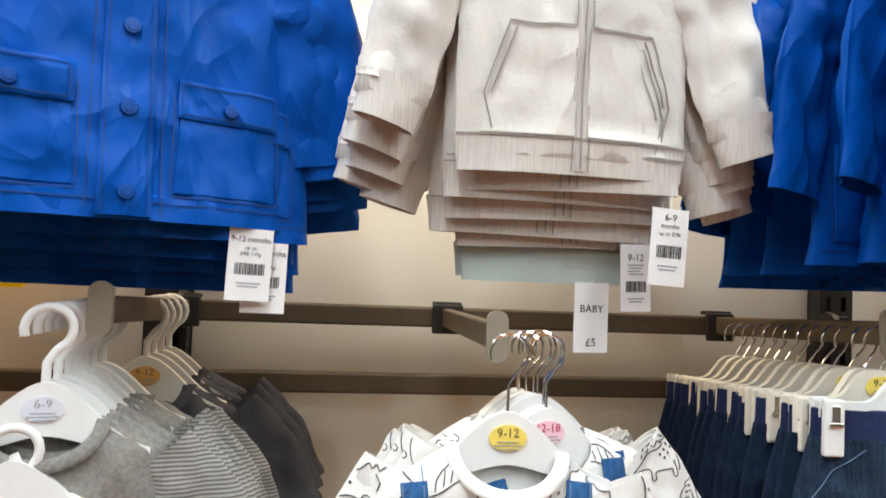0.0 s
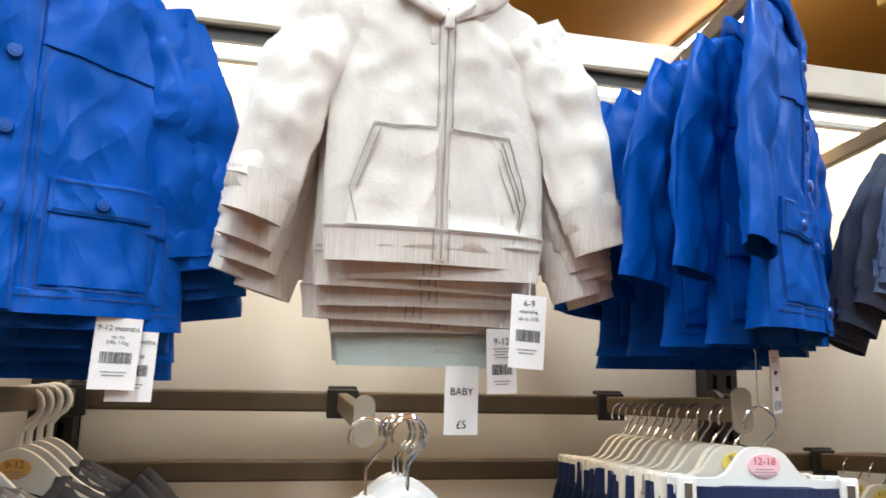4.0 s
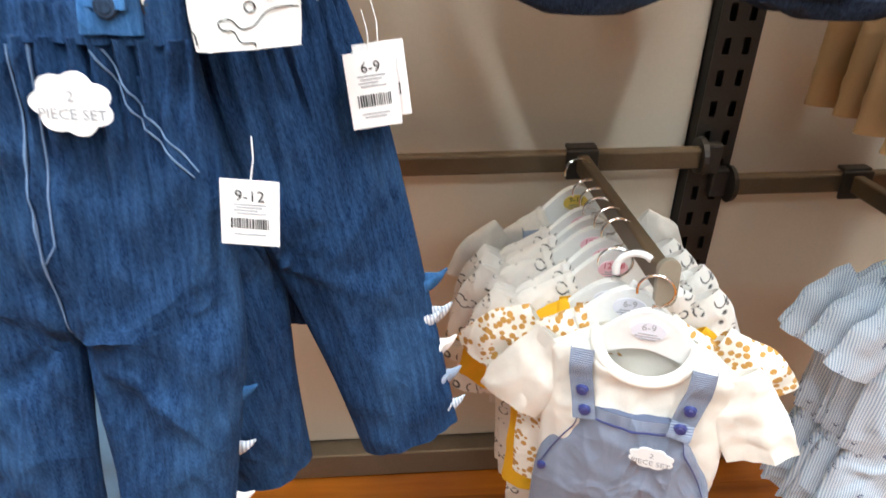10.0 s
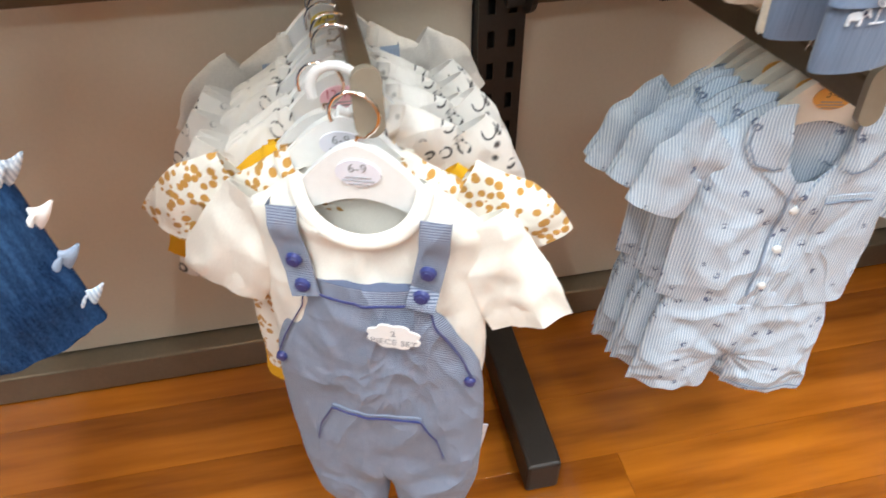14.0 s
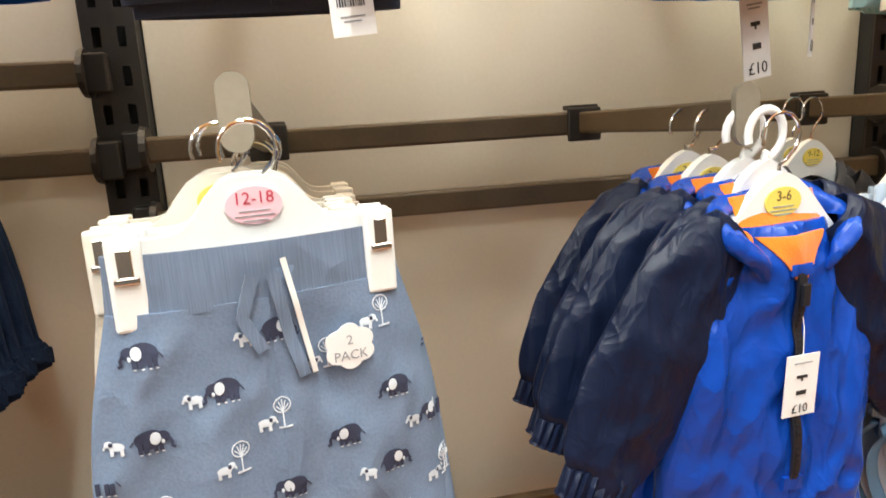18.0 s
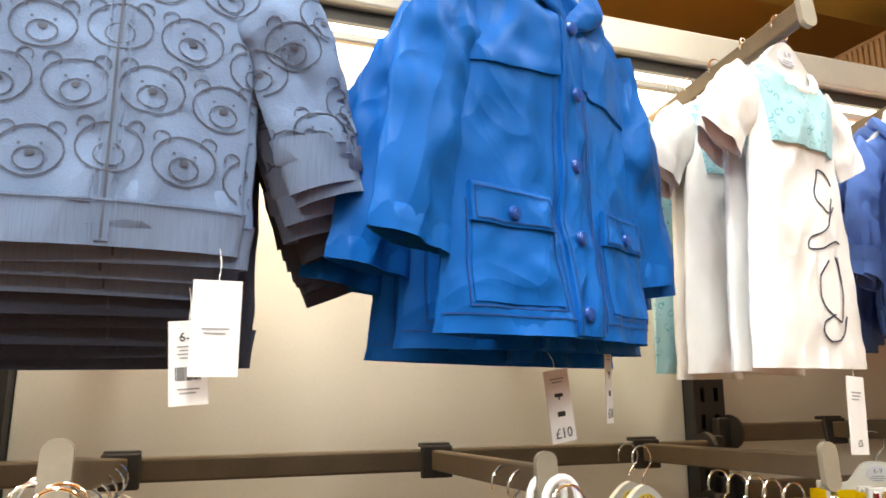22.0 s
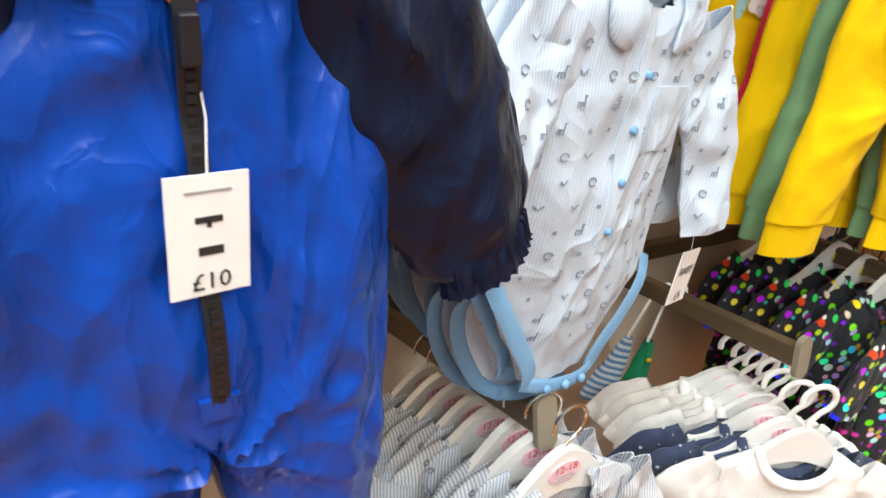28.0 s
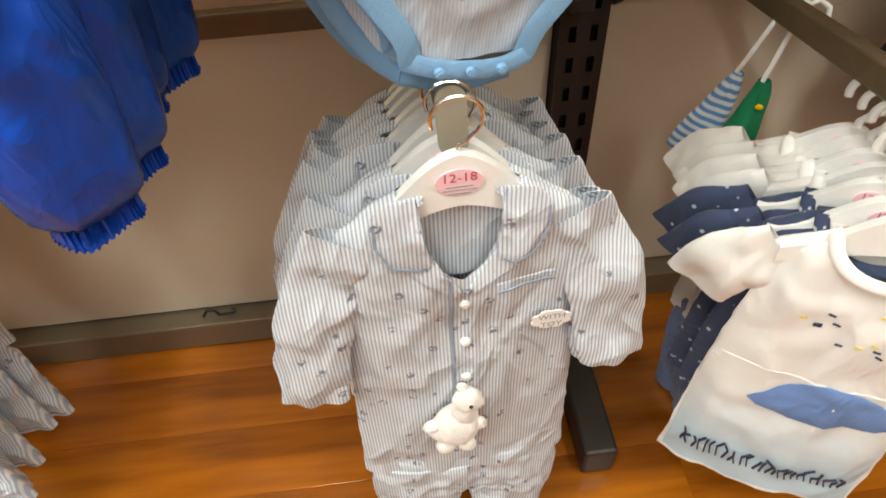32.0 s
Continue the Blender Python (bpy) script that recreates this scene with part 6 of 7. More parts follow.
def small_marks(f, e, x0, x1, z0, z1, step, mat, seed=1):
    """Scattered small outline animals and dots."""
    bm, rnd = bmesh.new(), random.Random(seed)
    z = z1
    while z > z0:
        x = x0 + rnd.uniform(0, step)
        while x < x1:
            k, r = rnd.randrange(4), step * 0.14
            if k == 0:
                f.blob(bm, x, z, r * 0.5, r * 0.5, 0.0012, 0, 8)
            elif k == 1:
                f.ribbon(bm, [(x - r, z - r), (x - r * 0.8, z), (x + r * 0.5, z), (x + r * 0.6, z + r * 1.3), (x + r, z + r * 1.2)], 0.001)
                f.ribbon(bm, [(x - r * 0.3, z), (x - r * 0.3, z - r)], 0.001)
                f.ribbon(bm, [(x + r * 0.5, z), (x + r * 0.4, z - r)], 0.001)
            elif k == 2:
                f.ribbon(bm, [(x + r * math.cos(a), z + r * 0.8 * math.sin(a)) for a in np.linspace(0, 5.4, 9)], 0.001)
            else:
                f.ribbon(bm, [(x - r, z + r * 0.5), (x, z - r * 0.4), (x + r, z + r * 0.6)], 0.0012)
            x += step * rnd.uniform(0.8, 1.25)
        z -= step * 0.72
    return stuff(part("print", bm, mat, e, "small dark animal print"))


def collared(e, mat, trim, f, w=0.075, drop=0.06, vee=0.095, lapel=True):
    """A turned-down collar in two rounded halves, over small lapels along an open V."""
    for s in (-1, 1):
        if lapel:
            part("lapel", f.sheet(bmesh.new(), [(s * 0.034, -0.05), (s * 0.05, -0.068), (s * 0.03, -0.088), (s * 0.003, -vee - 0.012), (s * 0.004, -vee), (s * 0.018, -0.072)], 0.003), mat, e, "turned-back lapel")
        q = [(s * 0.036, 0.012), (s * 0.06, 0.008), (s * w, -0.012), (s * w * 1.02, -drop * 0.6), (s * w * 0.86, -drop), (s * w * 0.56, -drop * 1.12), (s * 0.028, -drop * 0.98), (s * 0.032, -drop * 0.5)]
        part("collar", f.sheet(bmesh.new(), q, 0.006), mat, e, "rounded collar half")
        if trim:
            seams(Front(*[o for o in e.children if o.name.startswith("collar")]), e, [[(x * 0.96, z * 0.96) for x, z in q[2:7]]], 0.0022, trim, "piping", "slate collar piping", 0.0008)


def body_shirt():
    e = thing("bodysuit_shirt", "pale blue printed baby bodysuit shirt with blue-bound leg openings", "bodysuit", None, "pale blue bodysuit shirts")
    bm = cloth([(0, 0.004, 0.004, 0.05, 0.012), (0, 0.002, -0.018, 0.078, 0.018), (0, 0, -0.04, 0.098, 0.02), (0, 0, -0.1, 0.1, 0.022), (0, 0, -0.2, 0.102, 0.022), (0, 0, -0.268, 0.104, 0.021), (0, 0, -0.3, 0.088, 0.019), (0, 0, -0.335, 0.064, 0.016), (0, -0.002, -0.372, 0.044, 0.012)], 84, 64, 0.008, 3)
    bmesh.ops.delete(bm, geom=[f for f in bm.faces if (c := f.calc_center_median()).z > -0.004 or (c.y < 0.004 and (c.x / 0.045) ** 2 + (c.z / 0.035) ** 2 < 0.74)], context="FACES")
    b = part("body", bm, "shirt", e)
    part("back_panel", cloth([(0, 0.026, -0.22, 0.102, 0.003), (0, 0.028, -0.275, 0.104, 0.004), (0, 0.03, -0.33, 0.092, 0.004), (0, 0.026, -0.385, 0.06, 0.004), (0, 0.02, -0.402, 0.045, 0.003)], 48, 26, 0.004, 5), "shirt", e, "back flap of the bodysuit")
    sl = [sleeve(e, "shirt", s, 0.085, -0.04, 0.155, -0.23, 0.043, 0.036, -0.004, 0.014, 0.007, 5, y1=-0.025) for s in (-1, 1)]
    f = Front(b, *sl)
    for s in (-1, 1):
        edge = spline([(s * 0.104, -0.004, -0.262), (s * 0.094, -0.014, -0.285), (s * 0.072, -0.018, -0.318), (s * 0.05, -0.018, -0.35), (s * 0.044, -0.016, -0.372)], 16)
        part("leg_binding", tube([tuple(p) for p in edge], 0.009, 10, flat=0.12), "shirt_trim", e, "sky blue leg binding")
        edge = spline([(s * 0.105, 0.006, -0.264), (s * 0.108, 0.026, -0.3), (s * 0.094, 0.03, -0.345), (s * 0.064, 0.027, -0.39), (s * 0.04, 0.016, -0.404)], 16)
        part("back_binding", tube([tuple(p) for p in edge], 0.008, 10, flat=0.2), "shirt_trim", e, "sky blue binding of the back flap")
    band = spline([(-0.05, -0.014, -0.37), (-0.02, -0.021, -0.376), (0.02, -0.022, -0.377), (0.05, -0.015, -0.372)], 14)
    part("crotch_binding", tube([tuple(p) for p in band], 0.008, 10, flat=0.18), "shirt_trim", e, "sky blue popper band")
    band = spline([(-0.045, 0.014, -0.4), (0.0, 0.01, -0.408), (0.045, 0.014, -0.402)], 10)
    part("back_band", tube([tuple(p) for p in band], 0.009, 10, flat=0.45), "shirt_trim", e, "sky blue band of the back flap")
    pop = Front(*[o for o in e.children if o.name.startswith("crotch_binding")])
    for k in (-1, 0, 1):
        button(pop, e, 0.024 * k, -0.3765, 0.0045, "shirt_trim", "popper", "blue popper")
    g = Front(b, *sl)
    part("placket", g.patch(bmesh.new(), ((-0.012, -0.05), (0.012, -0.05), (0.012, -0.235), (-0.012, -0.235)), 0.0018, 10), "shirt", e, "button placket")
    part("chest_pocket", g.patch(bmesh.new(), ((0.025, -0.09), (0.075, -0.09), (0.075, -0.145), (0.025, -0.145)), 0.0018), "shirt", e, "chest pocket")
    collared(e, "shirt", None, g, 0.06, 0.056, 0.06, False)
    for k in range(4):
        button(g, e, 0.0, -0.08 - 0.045 * k, 0.0038, "shirt_trim", "button", "pale blue button")
    small_marks(f, e, -0.16, 0.16, -0.34, -0.06, 0.03, "soft_ink", 4)
    swing_tag(e, 0.165, -0.02, -0.26, BABY("\u00a36"), 0.042, 0.062, 3, 8, 0.03)
    return e


def middle_row():
    for x, z in ((-1.165, 1.417), (-0.742, 1.417), (-0.255, 1.417), (0.19, 1.315), (0.645, 1.315), (1.03, 1.315), (1.46, 1.345), (1.76, 1.345)):
        rail_arm(x, z, 0.5 if x == 0.19 else 0.45 if x > -0.5 else 0.44, 0, {-0.742: 0.5, 0.19: 6.2}.get(x, 3.0))
    # grey knits on chunky white hooks
    e, b, sl, f = tee("grey_marl", "grey marl baby cardigan with ribbed waffle sleeves", "grey marl knits", 0.33, 0.12, 0.125, (0.19, -0.19), 7, arms=0.052)
    for o in sl:
        o.data.materials[0] = M["grey_knit"]
    stack(e, top_hanger("6-9", "disc_lilac", 0.115, False, 0.1), -1.205, -0.46, -0.3, 7, 1.325, (14, 10, 8), 21, sway=0.006)
    e, b, sl, f = tee("grey_dark", "dark grey knitted baby jumper", "dark grey jumpers", 0.33, 0.125, 0.125, (0.2, -0.18), 8, arms=0.052)
    stack(e, top_hanger("9-12", "disc_orange", 0.115, False, 0.1, "cream"), -1.17, -0.24, -0.12, 4, 1.325, (8,), 22, sway=0.006)
    e, b, sl, f = tee("cream_jersey", "cream jersey baby top on a low hanger", "cream tops", 0.3, 0.11, 0.12, (0.17, -0.17), 9)
    stack(e, top_hanger("", "disc_lilac", 0.07, False, 0.09), -1.22, -0.485, -0.47, 1, 1.255, (12,), 23)
    # dinosaur sets
    stack(dino_set(), top_hanger("9-12", "disc_yellow", 0.118, True, 0.11), -0.745, -0.512, -0.5, 1, 1.312, (-2,), 24, tilt=-8.0, lean=4.0)
    stack(dino_far_set(), top_hanger("12-18", "disc_pink", 0.118, True, 0.11), -0.695, -0.48, -0.465, 2, 1.31, (10, 8), 25, sway=0.006, tilt=-5.0, tags=1, lean=-8.0)
    stack(dino_far_set(False, 0.37), top_hanger("12-18", "disc_pink", 0.112, True, 0.11), -0.69, -0.43, -0.33, 6, 1.316, (-2, 2, 0), 57, sway=0.02, fall=0.01)
    # shorts
    stack(denim_shorts("washed dark denim baby shorts with drawcord and yellow price sticker"), clip_hanger("12-18", "disc_pink", 0.095, 0.112), -0.262, -0.492, -0.48, 1, 1.351, (-9,), 26)
    stack(denim_shorts("dark denim baby shorts with gathered navy waist", "denim_ink", False), clip_hanger("9-12", "disc_yellow", 0.1, 0.112, mat="cream"), -0.262, -0.44, -0.13, 13, 1.346, (-10, 8, -6, 4, -4), 27, sway=0.005, fall=0.02)
    # elephant joggers, fleece-lined pairs and chinos behind
    stack(joggers("elephant", "elephant_rib", "dusty blue baby joggers printed with small elephants", "elephant joggers", elephants=True, waist=0.104, hip=0.14, crotch=0.25, ankle=0.05, spread=0.05), clip_hanger("12-18", "disc_pink", 0.085, 0.1), 0.198, -0.528, -0.5, 2, 1.274, (13, 4), 28, sway=0.004)
    stack(joggers("fleece", "fleece", "beige fleece baby joggers on a clip hanger", "beige joggers", seed=9), clip_hanger("9-12", "disc_yellow", 0.085, 0.102, "cream"), 0.172, -0.475, -0.43, 2, 1.272, (10, 6), 29, sway=0.008)
    stack(joggers("chino", "chino", "tan cotton baby chinos on a clip hanger", "tan chinos", hip=0.112, length=0.39, crotch=0.2, ankle=0.05, spread=0.012, cuff=0.0, seed=12, name="chinos"), clip_hanger("9-12", "disc_yellow", 0.085, 0.1, "cream"), 0.19, -0.36, -0.14, 5, 1.25, (2,), 30, sway=0.008)
    # puddle suits
    suit = rain_suit()
    others = [copy_thing(suit, pose(0, 0, 0)) for k in range(2)]
    stack(suit, top_hanger("3-6", "disc_yellow", 0.09, True, 0.075), 0.637, -0.51, -0.46, 1, 1.25, (8,), 31)
    stack(others[0], top_hanger("3-6", "disc_lilac", 0.085, False, 0.075), 0.65, -0.472, -0.445, 2, 1.256, (14, 8), 58, sway=0.016)
    stack(others[1], top_hanger("3-6", "disc_yellow", 0.085, True, 0.075), 0.64, -0.4, -0.35, 2, 1.256, (12, 8), 59, sway=0.01)
    # bodysuit shirts, charcoal ones behind
    stack(body_shirt(), top_hanger("12-18", "disc_pink", 0.1, True, 0.08), 1.014, -0.405, -0.27, 5, 1.212, (8, 16, 12), 32, sway=0.012, lean=6.0)
    e, b, sl, f = tee("grey_dark", "charcoal knitted baby top", "charcoal tops", 0.3, 0.1, 0.11, (0.15, -0.15), 11)
    stack(e, top_hanger("9-12", "disc_yellow", 0.1, True, 0.085), 0.97, -0.14, -0.1, 2, 1.235, (10,), 33)
    # yellow and green joggers
    g = joggers("yellow", "yellow", "bright yellow baby joggers on a clip hanger", "yellow joggers", waist=0.105, hip=0.115, length=0.32, crotch=0.17, ankle=0.047, seed=15)
    fr = Front(*[o for o in g.children if o.name.startswith(("seat", "leg"))])
    cloud(g, fr, -0.055, -0.09, ("8", "PACK"), 0.026, 0.019, 6)
    swing_tag(g, 0.06, -0.04, -0.0, BABY("\u00a38"), 0.04, 0.065, 1, 0, 0.01)
    stack(g, clip_hanger("6-9", "disc_lilac", 0.1, 0.1), 1.45, -0.4, -0.16, 4, 1.25, (-14, -20, -24, -20), 34, sway=0.03)
    for k, (mat, word) in enumerate((("green", "sage green"), ("red", "red"), ("aqua", "aqua print"))):
        stack(joggers(mat, mat, f"{word} baby joggers on a clip hanger", f"{word} joggers", waist=0.105, hip=0.115, length=0.32, crotch=0.17, ankle=0.047, seed=16 + k), clip_hanger("12-18", "disc_pink", 0.1, 0.1), 1.465, -0.365 + 0.07 * k, -0.34, 1, 1.25, (-18 + 4 * k,), 35 + k)
    # white balloon tops
    e, b, sl, f = tee("bubbles", "white baby top printed with coloured balloons", "balloon print tops", 0.34, 0.11, 0.115, (0.165, -0.12), 13, collar="sky_stripe")
    stack(e, top_hanger("6-9", "disc_lilac", 0.1), 1.77, -0.42, -0.4, 1, 1.255, (-12,), 38)
    e, b, sl, f = tee("tee", "plain white jersey baby top", "white tops", 0.34, 0.11, 0.115, (0.165, -0.12), 14)
    stack(e, top_hanger("6-9", "disc_lilac", 0.1), 1.76, -0.37, -0.1, 6, 1.255, (-6,), 39, sway=0.02)


middle_row()


# ---- low row ----
def dungaree_low():
    e = thing("dungaree_set", "cream top under navy hairline-striped jersey dungarees", "baby outfit", None, "striped dungaree sets")
    b = torso(e, "cream_jersey", 0.24, 0.11, 0.11, 0.055, 0.024, 0.008, 3, name="top", scoop=(0.056, 0.05))
    sl = [sleeve(e, "cream_jersey", s, 0.09, -0.035, 0.155, -0.14, 0.042, 0.043, 0.0, 0.004, 0.006, 4, y1=-0.004, thick=0.5) for s in (-1, 1)]
    f = Front(b, *sl)
    neckline(e, f, 0.056, 0.05, "cream_jersey", "cream ribbed neckband")
    d, lg = halves(e, "dungaree", [(-0.098, 0.064, 0, 0.024), (-0.13, 0.07, 0, 0.027), (-0.165, 0.088, 0, 0.028), (-0.215, 0.108, 0, 0.029), (-0.3, 0.114, 0, 0.03), (-0.39, 0.112, 0, 0.03), (-0.44, 0.108, 0.0, 0.029), (-0.5, 0.094, 0.005, 0.026), (-0.535, 0.084, 0.01, 0.022)], -0.44, 52, 34, 0.005, 9, -0.006, name="dungaree_half", label="striped bib, seat and leg")
    for s in (-1, 1):
        part("cuff", cloth([(s * 0.047, -0.006, -0.531, 0.034, 0.019), (s * 0.047, -0.006, -0.545, 0.034, 0.019), (s * 0.047, -0.006, -0.562, 0.033, 0.019)], 22, 6, 0.001, 3), "dungaree", e, "ribbed cuff")
    g = Front(b, d, lg)
    for s in (-1, 1):
        part("strap", g.ribbon(bmesh.new(), [(s * 0.068, -0.01), (s * 0.066, -0.05), (s * 0.054, -0.112)], 0.027, 0.005, 0.008), "dungaree", e, "striped shoulder strap")
        q = Front(b, d, lg, *[o for o in e.children if o.name.startswith("strap")])
        button(q, e, s * 0.061, -0.072, 0.0078, "button_navy", "button", "navy button")
        button(q, e, s * 0.055, -0.098, 0.0078, "button_navy", "button", "navy button")
        h = Front(d, lg)
        button(h, e, s * 0.1, -0.222, 0.0065, "button_navy", "side_button", "navy side button")
    h = Front(d, lg)
    part("pocket", h.patch(bmesh.new(), ((-0.05, -0.285), (0.05, -0.285), (0.076, -0.36), (-0.076, -0.36)), 0.002, 10), "dungaree", e, "kangaroo pocket")
    seams(h, e, [[(-0.06, -0.112), (0.06, -0.112)], [(-0.06, -0.112), (-0.066, -0.14), (-0.09, -0.185), (-0.102, -0.215)], [(0.06, -0.112), (0.066, -0.14), (0.09, -0.185), (0.102, -0.215)], [(-0.05, -0.288), (-0.066, -0.32), (-0.074, -0.355)], [(0.05, -0.288), (0.066, -0.32), (0.074, -0.355)], [(-0.05, -0.288), (0.05, -0.288)]], 0.0012, "button_navy", label="navy top-stitching", lift=0.003)
    cloud(e, h, 0.03, -0.143, ("2", "PIECE SET"), 0.027, 0.017, 8)
    swing_tag(e, 0.1, 0.02, -0.36, BABY("\u00a39"), 0.036, 0.06, 8, 10, 0.03)
    return e


def pyjamas(mat="pyjama", piping="piping", bunny=True, short=False, label="grey striped baby pyjamas with a round collar and toy", group="striped pyjamas"):
    e = thing("pyjama_set", label, "pyjamas", None, group)
    b = torso(e, mat, 0.47 if not short else 0.28, 0.112, 0.128 if not short else 0.12, 0.05, 0.023, 0.007, 5, scoop=(0.036, 0.088))
    end = (0.158, -0.25) if not short else (0.158, -0.12)
    sl = [sleeve(e, mat, s, 0.095, -0.035, end[0], end[1], 0.038, 0.034, -0.004, 0.012, 0.008, 7, y1=-0.02, thick=0.75) for s in (-1, 1)]
    f = Front(b, *sl)
    collared(e, mat, piping, f)
    part("back_neck", plate([(0.052 * k / 8, 0.004) for k in range(-8, 9)], [(0.05 * k / 8, -0.03 - 0.075 * math.sqrt(max(0.0, 1 - (k / 8) ** 2))) for k in range(-8, 9)], 0.0005, 0.002), mat, e, "striped inside of the neck's back")
    part("placket", f.patch(bmesh.new(), ((-0.012, -0.1), (0.013, -0.1), (0.013, -0.44 if not short else -0.26), (-0.012, -0.44 if not short else -0.26)), 0.0016, 16), mat, e, "button placket")
    part("chest_pocket", f.patch(bmesh.new(), ((0.03, -0.1), (0.085, -0.1), (0.086, -0.155), (0.03, -0.155)), 0.0018), mat, e, "chest pocket")
    seams(f, e, [[(0.03, -0.108), (0.085, -0.108)], [(-0.013, -0.08), (-0.013, -0.26)]], 0.002, piping, "piping", "slate piping", 0.0026)
    for k in range(4 if not short else 3):
        button(f, e, 0.0, -0.12 - 0.06 * k, 0.0055, "tee", "button", "white button")
    if short:
        w, hips, legs = trousers(e, mat, 0.1, 0.12, 0.12, 0.2, 0.058, None, 0.02, 6, 0.008, 0.012, 0.022, top=-0.265)
        seams(Front(*legs), e, [[(-0.13, -0.455), (-0.01, -0.455)], [(0.01, -0.455), (0.13, -0.455)]], 0.003, piping, "piping", "blue piping")
    else:
        w, hips, legs = trousers(e, mat, 0.115, 0.125, 0.1, 0.2, 0.05, None, 0.02, 6, 0.008, 0.012, 0.022, top=-0.45)
    if bunny:
        bm = bmesh.new()
        c = f.at(-0.014, -0.31, 0.02)
        for dx, dy, dz, r, sq in ((0.0, 0, 0.0, 0.0235, 1.1), (-0.014, 0, -0.004, 0.0165, 0.95), (0.008, -0.003, 0.024, 0.0135, 1.4), (0.011, -0.006, 0.046, 0.0145, 0.95), (0.018, -0.008, 0.043, 0.0095, 0.8), (0.006, -0.002, 0.06, 0.005, 1.2), (-0.028, -0.004, 0.008, 0.0085, 0.8), (0.024, -0.004, 0.002, 0.0075, 1.1), (-0.014, -0.006, -0.027, 0.0105, 0.8), (0.01, -0.006, -0.028, 0.01, 0.8)):
            bmesh.ops.create_icosphere(bm, subdivisions=3, radius=r, matrix=Matrix.Translation(c + Vector((dx, dy, dz * 1.3))) @ Matrix.Diagonal((1.1, 0.8, sq * 1.3, 1)))
        for v in bm.verts:
            v.co += 0.0012 * noise.noise_vector(v.co * 160)
        part("plush_toy", bm, "plush", e, "small white plush toy tied on")
        eye = bmesh.new()
        bmesh.ops.create_icosphere(eye, subdivisions=2, radius=0.0022, matrix=Matrix.Translation(c + Vector((0.013, -0.0175, 0.064))))
        part("toy_eye", eye, "ink", e, "black bead eye")
        cloud(e, f, 0.085, -0.165, ("WITH", "TOY"), 0.021, 0.014, 8)
    return e


def whale_top():
    e, b, sl, f = tee("tee", "white baby tee with a blue whale and sea print", "whale print tees", 0.5, 0.112, 0.135, (0.165, -0.12), 17)
    for name, mat, x, z, rx, rz in (("whale_print", "whale", 0.028, -0.262, 0.088, 0.045),):
        part(name, f.sheet(bmesh.new(), [(x - rx, z - rz * 0.5), (x - rx * 0.7, z + rz * 0.3), (x - rx * 0.2, z + rz), (x + rx * 0.4, z + rz * 0.8), (x + rx * 0.8, z + rz * 0.3), (x + rx * 1.05, z + rz * 0.7), (x + rx, z - rz * 0.2), (x + rx * 0.5, z - rz * 0.7), (x - rx * 0.4, z - rz * 0.9)], 0.0044, 0.001), mat, e, "blue whale print")
    sea = bmesh.new()
    f.patch(sea, ((-0.118, -0.22), (0.118, -0.22), (0.128, -0.492), (-0.128, -0.492)), 0.0012, 22)
    part("sea_print", sea, "whale_sea", e, "pale blue sea print")
    weeds, rnd = bmesh.new(), random.Random(6)
    for k in range(26):
        x = -0.11 + 0.0085 * k
        h = rnd.uniform(0.015, 0.04)
        f.ribbon(weeds, [(x, -0.44), (x + rnd.uniform(-0.006, 0.006), -0.44 + h * 0.6), (x + rnd.uniform(-0.008, 0.008), -0.44 + h)], 0.0022, 0.0045)
    stuff(part("weed_print", weeds, "ink_navy", e, "dark seaweed print"))
    fl, yl = bmesh.new(), bmesh.new()
    for k in range(14):
        f.ribbon(fl if k % 3 else yl, [(q := rnd.uniform(-0.07, 0.06), zz := rnd.uniform(-0.15, -0.08)), (q + 0.008, zz + rnd.uniform(-0.004, 0.004))], 0.003)
    stuff(part("fish_print", fl, "ink_navy", e, "small dark fish print"))
    stuff(part("fish_print_yellow", yl, "disc_yellow", e, "small yellow fish print"))
    return e


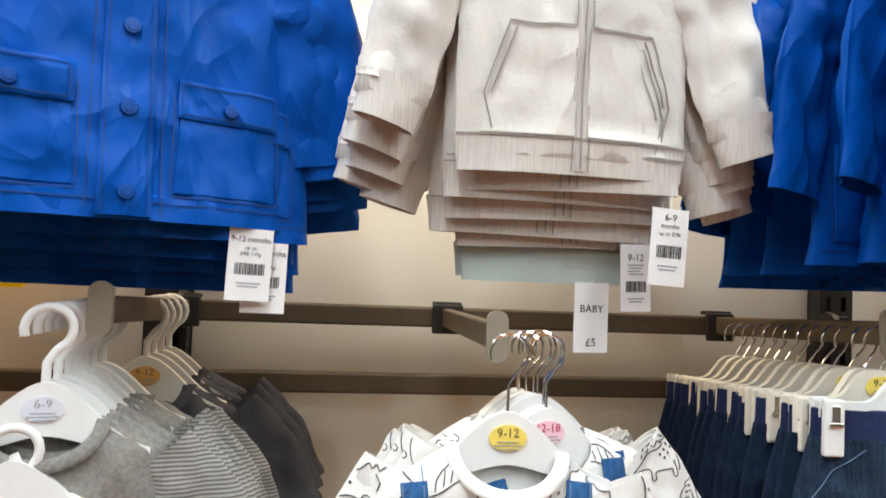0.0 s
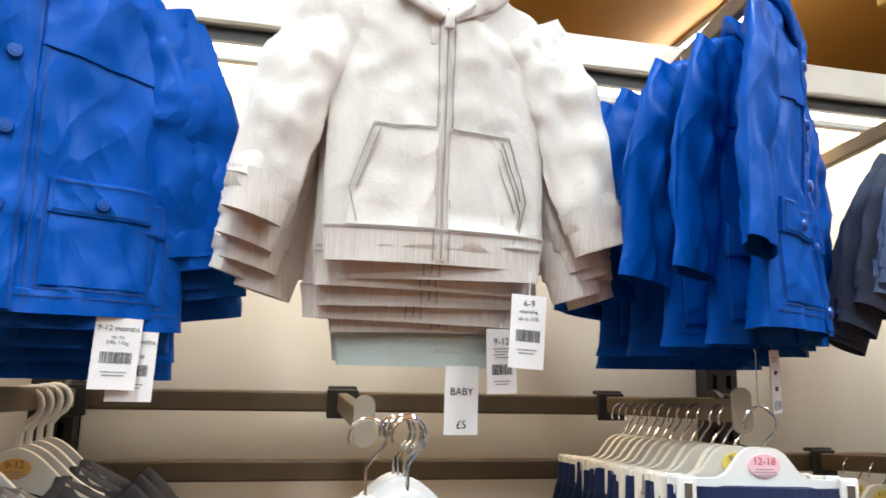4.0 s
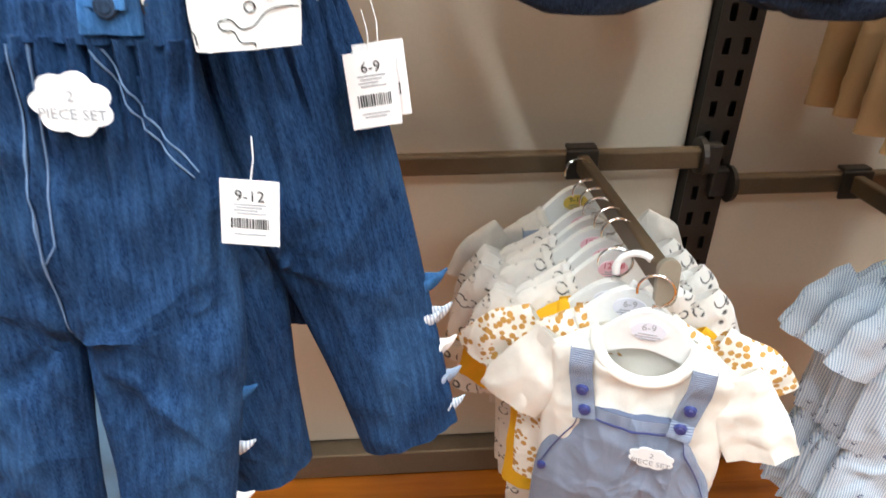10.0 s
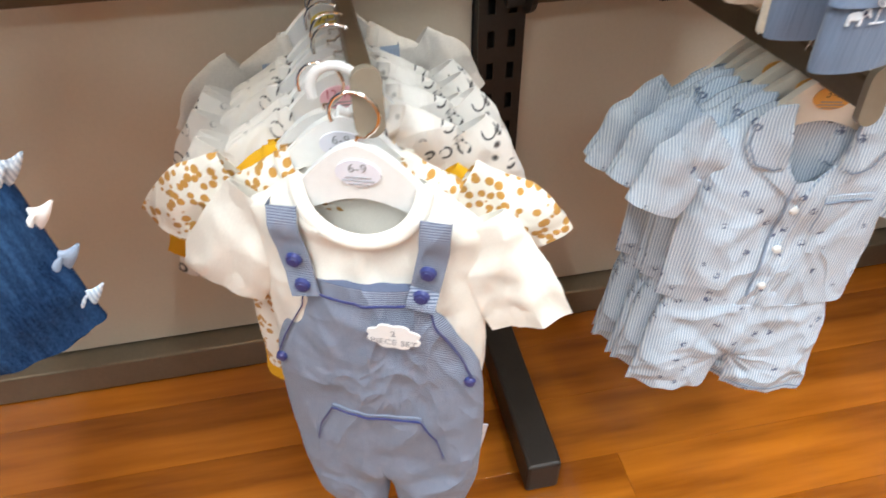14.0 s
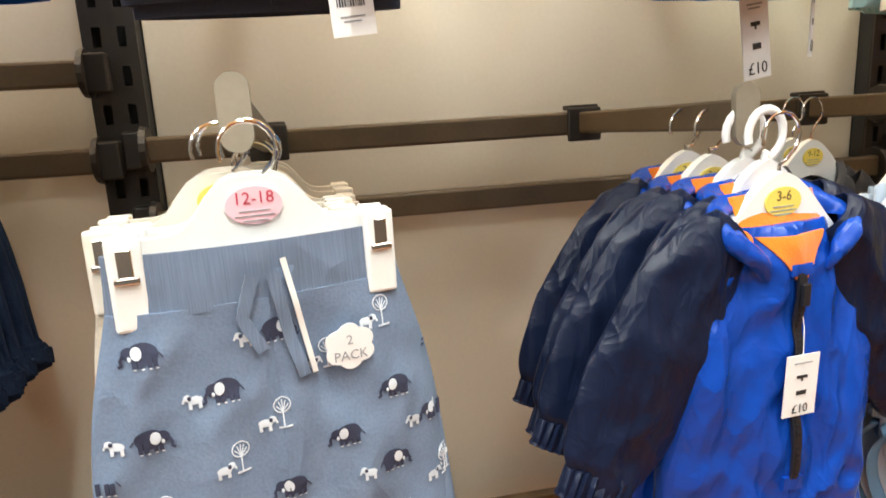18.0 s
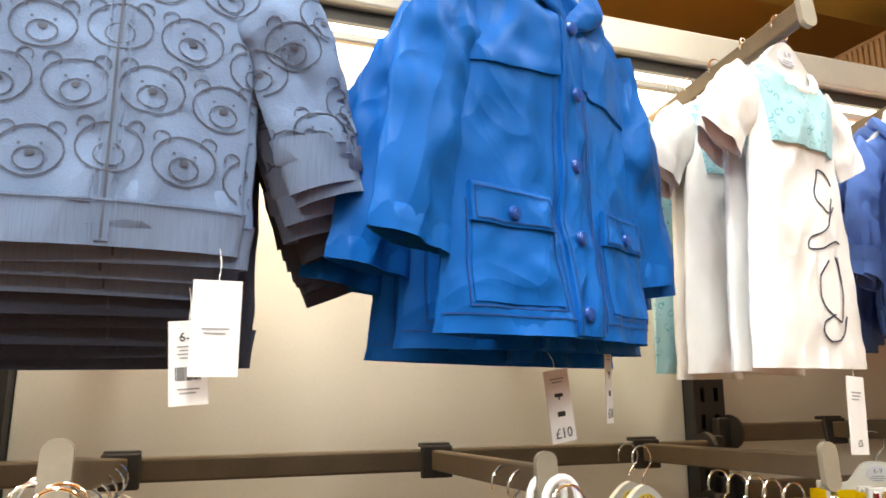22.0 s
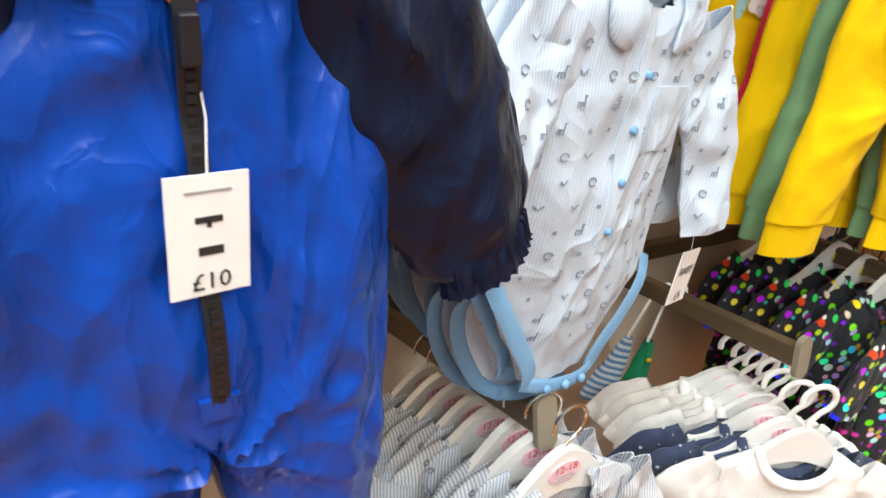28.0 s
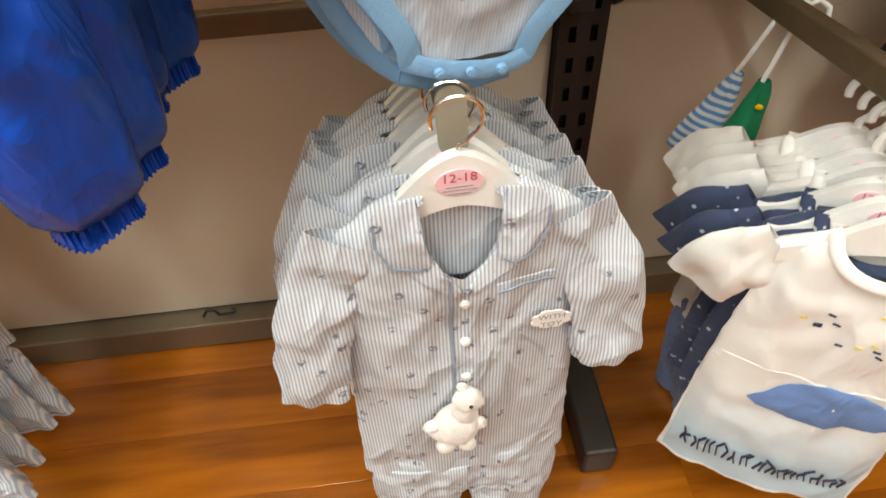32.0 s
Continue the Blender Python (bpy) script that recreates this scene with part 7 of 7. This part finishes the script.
def low_row():
    for x, z in ((-0.9, 0.741), (-0.228, 0.741), (0.238, 0.69), (0.967, 0.69), (1.375, 0.7)):
        rail_arm(x, z, 0.45, 0, {0.967: 15.0, 1.375: 9.0}.get(x, 5.0))
    stack(dungaree_low(), top_hanger("6-9", "disc_lilac", 0.085, True, 0.085), -0.24, -0.452, -0.46, 1, 0.704, (-22,), 41)
    e, b, sl, f = tee("mustard", "mustard yellow jersey baby top", "mustard tops", 0.34, 0.108, 0.118, (0.15, -0.15), 18)
    stack(e, top_hanger("6-9", "disc_lilac", 0.085, True, 0.085), -0.262, -0.375, -0.43, 1, 0.692, (-14,), 42)
    e, b, sl, f = tee("leopard", "cream baby top with tan leopard spots", "leopard print tops", 0.3, 0.115, 0.12, (0.172, -0.1), 19, arms=0.05)
    stack(e, top_hanger("6-9", "disc_lilac", 0.085, False, 0.09), -0.25, -0.41, -0.38, 1, 0.706, (-16,), 43)
    e, b, sl, f = tee("dino_far", "white baby top with black scribble animal print", "scribble print tops", 0.46, 0.125, 0.115, (0.165, -0.2), 20, arms=0.05)
    stack(e, top_hanger("12-18", "disc_pink", 0.085, True, 0.09), -0.245, -0.32, -0.17, 5, 0.7, (-4, 4, -6, 0), 44, sway=0.014, fall=0.02)
    e, b, sl, f = tee("oat", "pale grey baby top with slate dungaree straps", "grey tops", 0.4, 0.12, 0.12, (0.165, -0.12), 21)
    for s in (-1, 1):
        part("strap", f.ribbon(bmesh.new(), [(s * 0.07, -0.01), (s * 0.066, -0.12)], 0.03, 0.003, 0.01), "piping", e, "slate strap")
    stack(e, top_hanger("9-12", "disc_yellow", 0.085, True, 0.09), -0.245, -0.11, -0.1, 1, 0.685, (4,), 45)
    g = pyjamas("romper", "piping", False, True, "blue striped short baby pyjamas with collar", "striped short pyjamas")
    stack(g, top_hanger("3-6", "disc_orange", 0.075, True, 0.085, "cream"), 0.25, -0.385, -0.25, 6, 0.676, (-14, -22, -12, -20), 46, sway=0.014, fall=0.02)
    g = pyjamas()
    stack(g, top_hanger("12-18", "disc_pink", 0.09, True, 0.085), 0.967, -0.468, -0.2, 8, 0.75, (2, -6, 4, -4), 47, sway=0.012, fall=0.09)
    stack(whale_top(), top_hanger("", "disc_lilac", 0.11, False, 0.1), 1.396, -0.475, -0.47, 1, 0.622, (-28,), 48)
    e, b, sl, f = tee("navy_print", "navy baby tee with pale star print", "navy star tees", 0.36, 0.112, 0.125, (0.165, -0.12), 22)
    stack(e, top_hanger("12-18", "disc_pink", 0.1, False, 0.1), 1.395, -0.448, -0.422, 2, 0.62, (-30, -33), 49, sway=0.006)
    e, b, sl, f = tee("tee", "plain white folded baby tee", "plain white tees", 0.36, 0.105, 0.12, (0.155, -0.12), 23)
    trousers(e, "legging", 0.095, 0.11, 0.1, 0.25, 0.042, None, 0.02, 24, 0.007, 0.012, top=-0.3)
    stack(e, top_hanger("12-18", "disc_pink", 0.1, False, 0.1), 1.42, -0.395, -0.33, 4, 0.614, (-36, -40, -43, -46), 50, sway=0.004)
    # striped and green vests that hang folded from their clips by the wall, and black printed tops beyond
    for k, (mat, lab, x) in enumerate((("sky_stripe", "sky blue striped baby vest hanging folded from a clip", 1.35), ("emerald", "emerald green baby vest hanging folded from a clip", 1.374))):
        e = thing("vest", lab, "baby vest", pose(x, -0.19 - 0.022 * k, 0.638, 0, 13 - 9 * k, -25), "bright vests")
        part("body", cloth([(0, 0, 0.0, 0.007, 0.007), (0.0, 0, -0.025, 0.013, 0.01), (-0.002, 0, -0.07, 0.02, 0.012), (-0.004, 0, -0.11, 0.026, 0.012), (-0.004, 0, -0.135, 0.027, 0.01)], 36, 30, 0.008, 25 + k), mat, e)
        part("clip", tube([(-0.004, 0, -0.016), (0.0, 0, 0.02), (0.004, 0, 0.075), (0.008, 0, 0.1), (0.018, 0, 0.108), (0.03, 0, 0.102), (0.033, 0, 0.09)], 0.003, 8, flat=0.6), "white", e, "white plastic clip hook")
        if k:
            for bx, bz, r, c in ((0.004, -0.03, 0.005, "yellow"), (0.008, -0.085, 0.007, "red"), (-0.012, -0.11, 0.006, "red")):
                spot = bmesh.new()
                bmesh.ops.create_icosphere(spot, subdivisions=2, radius=r, matrix=pose(bx, -0.0125, bz) @ Matrix.Diagonal((1, 0.25, 0.8, 1)))
                part("print_spot", spot, c, e, "bright printed spot")
    e, b, sl, f = tee("black_print", "black baby top with bright multicolour print", "black print tops", 0.36, 0.12, 0.12, (0.18, -0.15), 28)
    rail_arm(1.8, 0.715, 0.45, 0, 4.0)
    stack(e, top_hanger("9-12", "disc_yellow", 0.085), 1.8, -0.44, -0.12, 7, 0.71, (-10, 8, -8), 54, sway=0.02)
    # tops beyond the dinosaur sets
    e, b, sl, f = tee("sky_stripe", "blue and white striped baby top", "striped tops", 0.3, 0.11, 0.12, (0.17, -0.13), 30)
    e2, b, sl, f = tee("shirt_trim", "mid blue jersey baby top", "blue tops", 0.3, 0.11, 0.12, (0.17, -0.13), 31)
    stack(e2, top_hanger("3-6", "disc_orange", 0.085, False, 0.1, "cream"), -0.92, -0.42, -0.3, 3, 0.71, (12, 8, 4), 55, sway=0.012)
    stack(e, top_hanger("3-6", "disc_orange", 0.085, False, 0.1, "cream"), -0.92, -0.26, -0.12, 3, 0.71, (6,), 56, sway=0.012)
    # a spare hook left lying on the plinth
    t = thing("loose_hook", "small black spare hook lying on the plinth", "hook", pose(0.545, -0.02, 0.067))
    part("wire", tube([(-0.03, 0, 0.004), (-0.02, 0, 0.02), (-0.005, 0, 0.018), (0.0, 0, 0.005), (0.012, 0, 0.004), (0.03, 0, 0.006), (0.034, 0, 0.016), (0.026, 0, 0.018)], 0.0028, 6), "ink", t)


low_row()
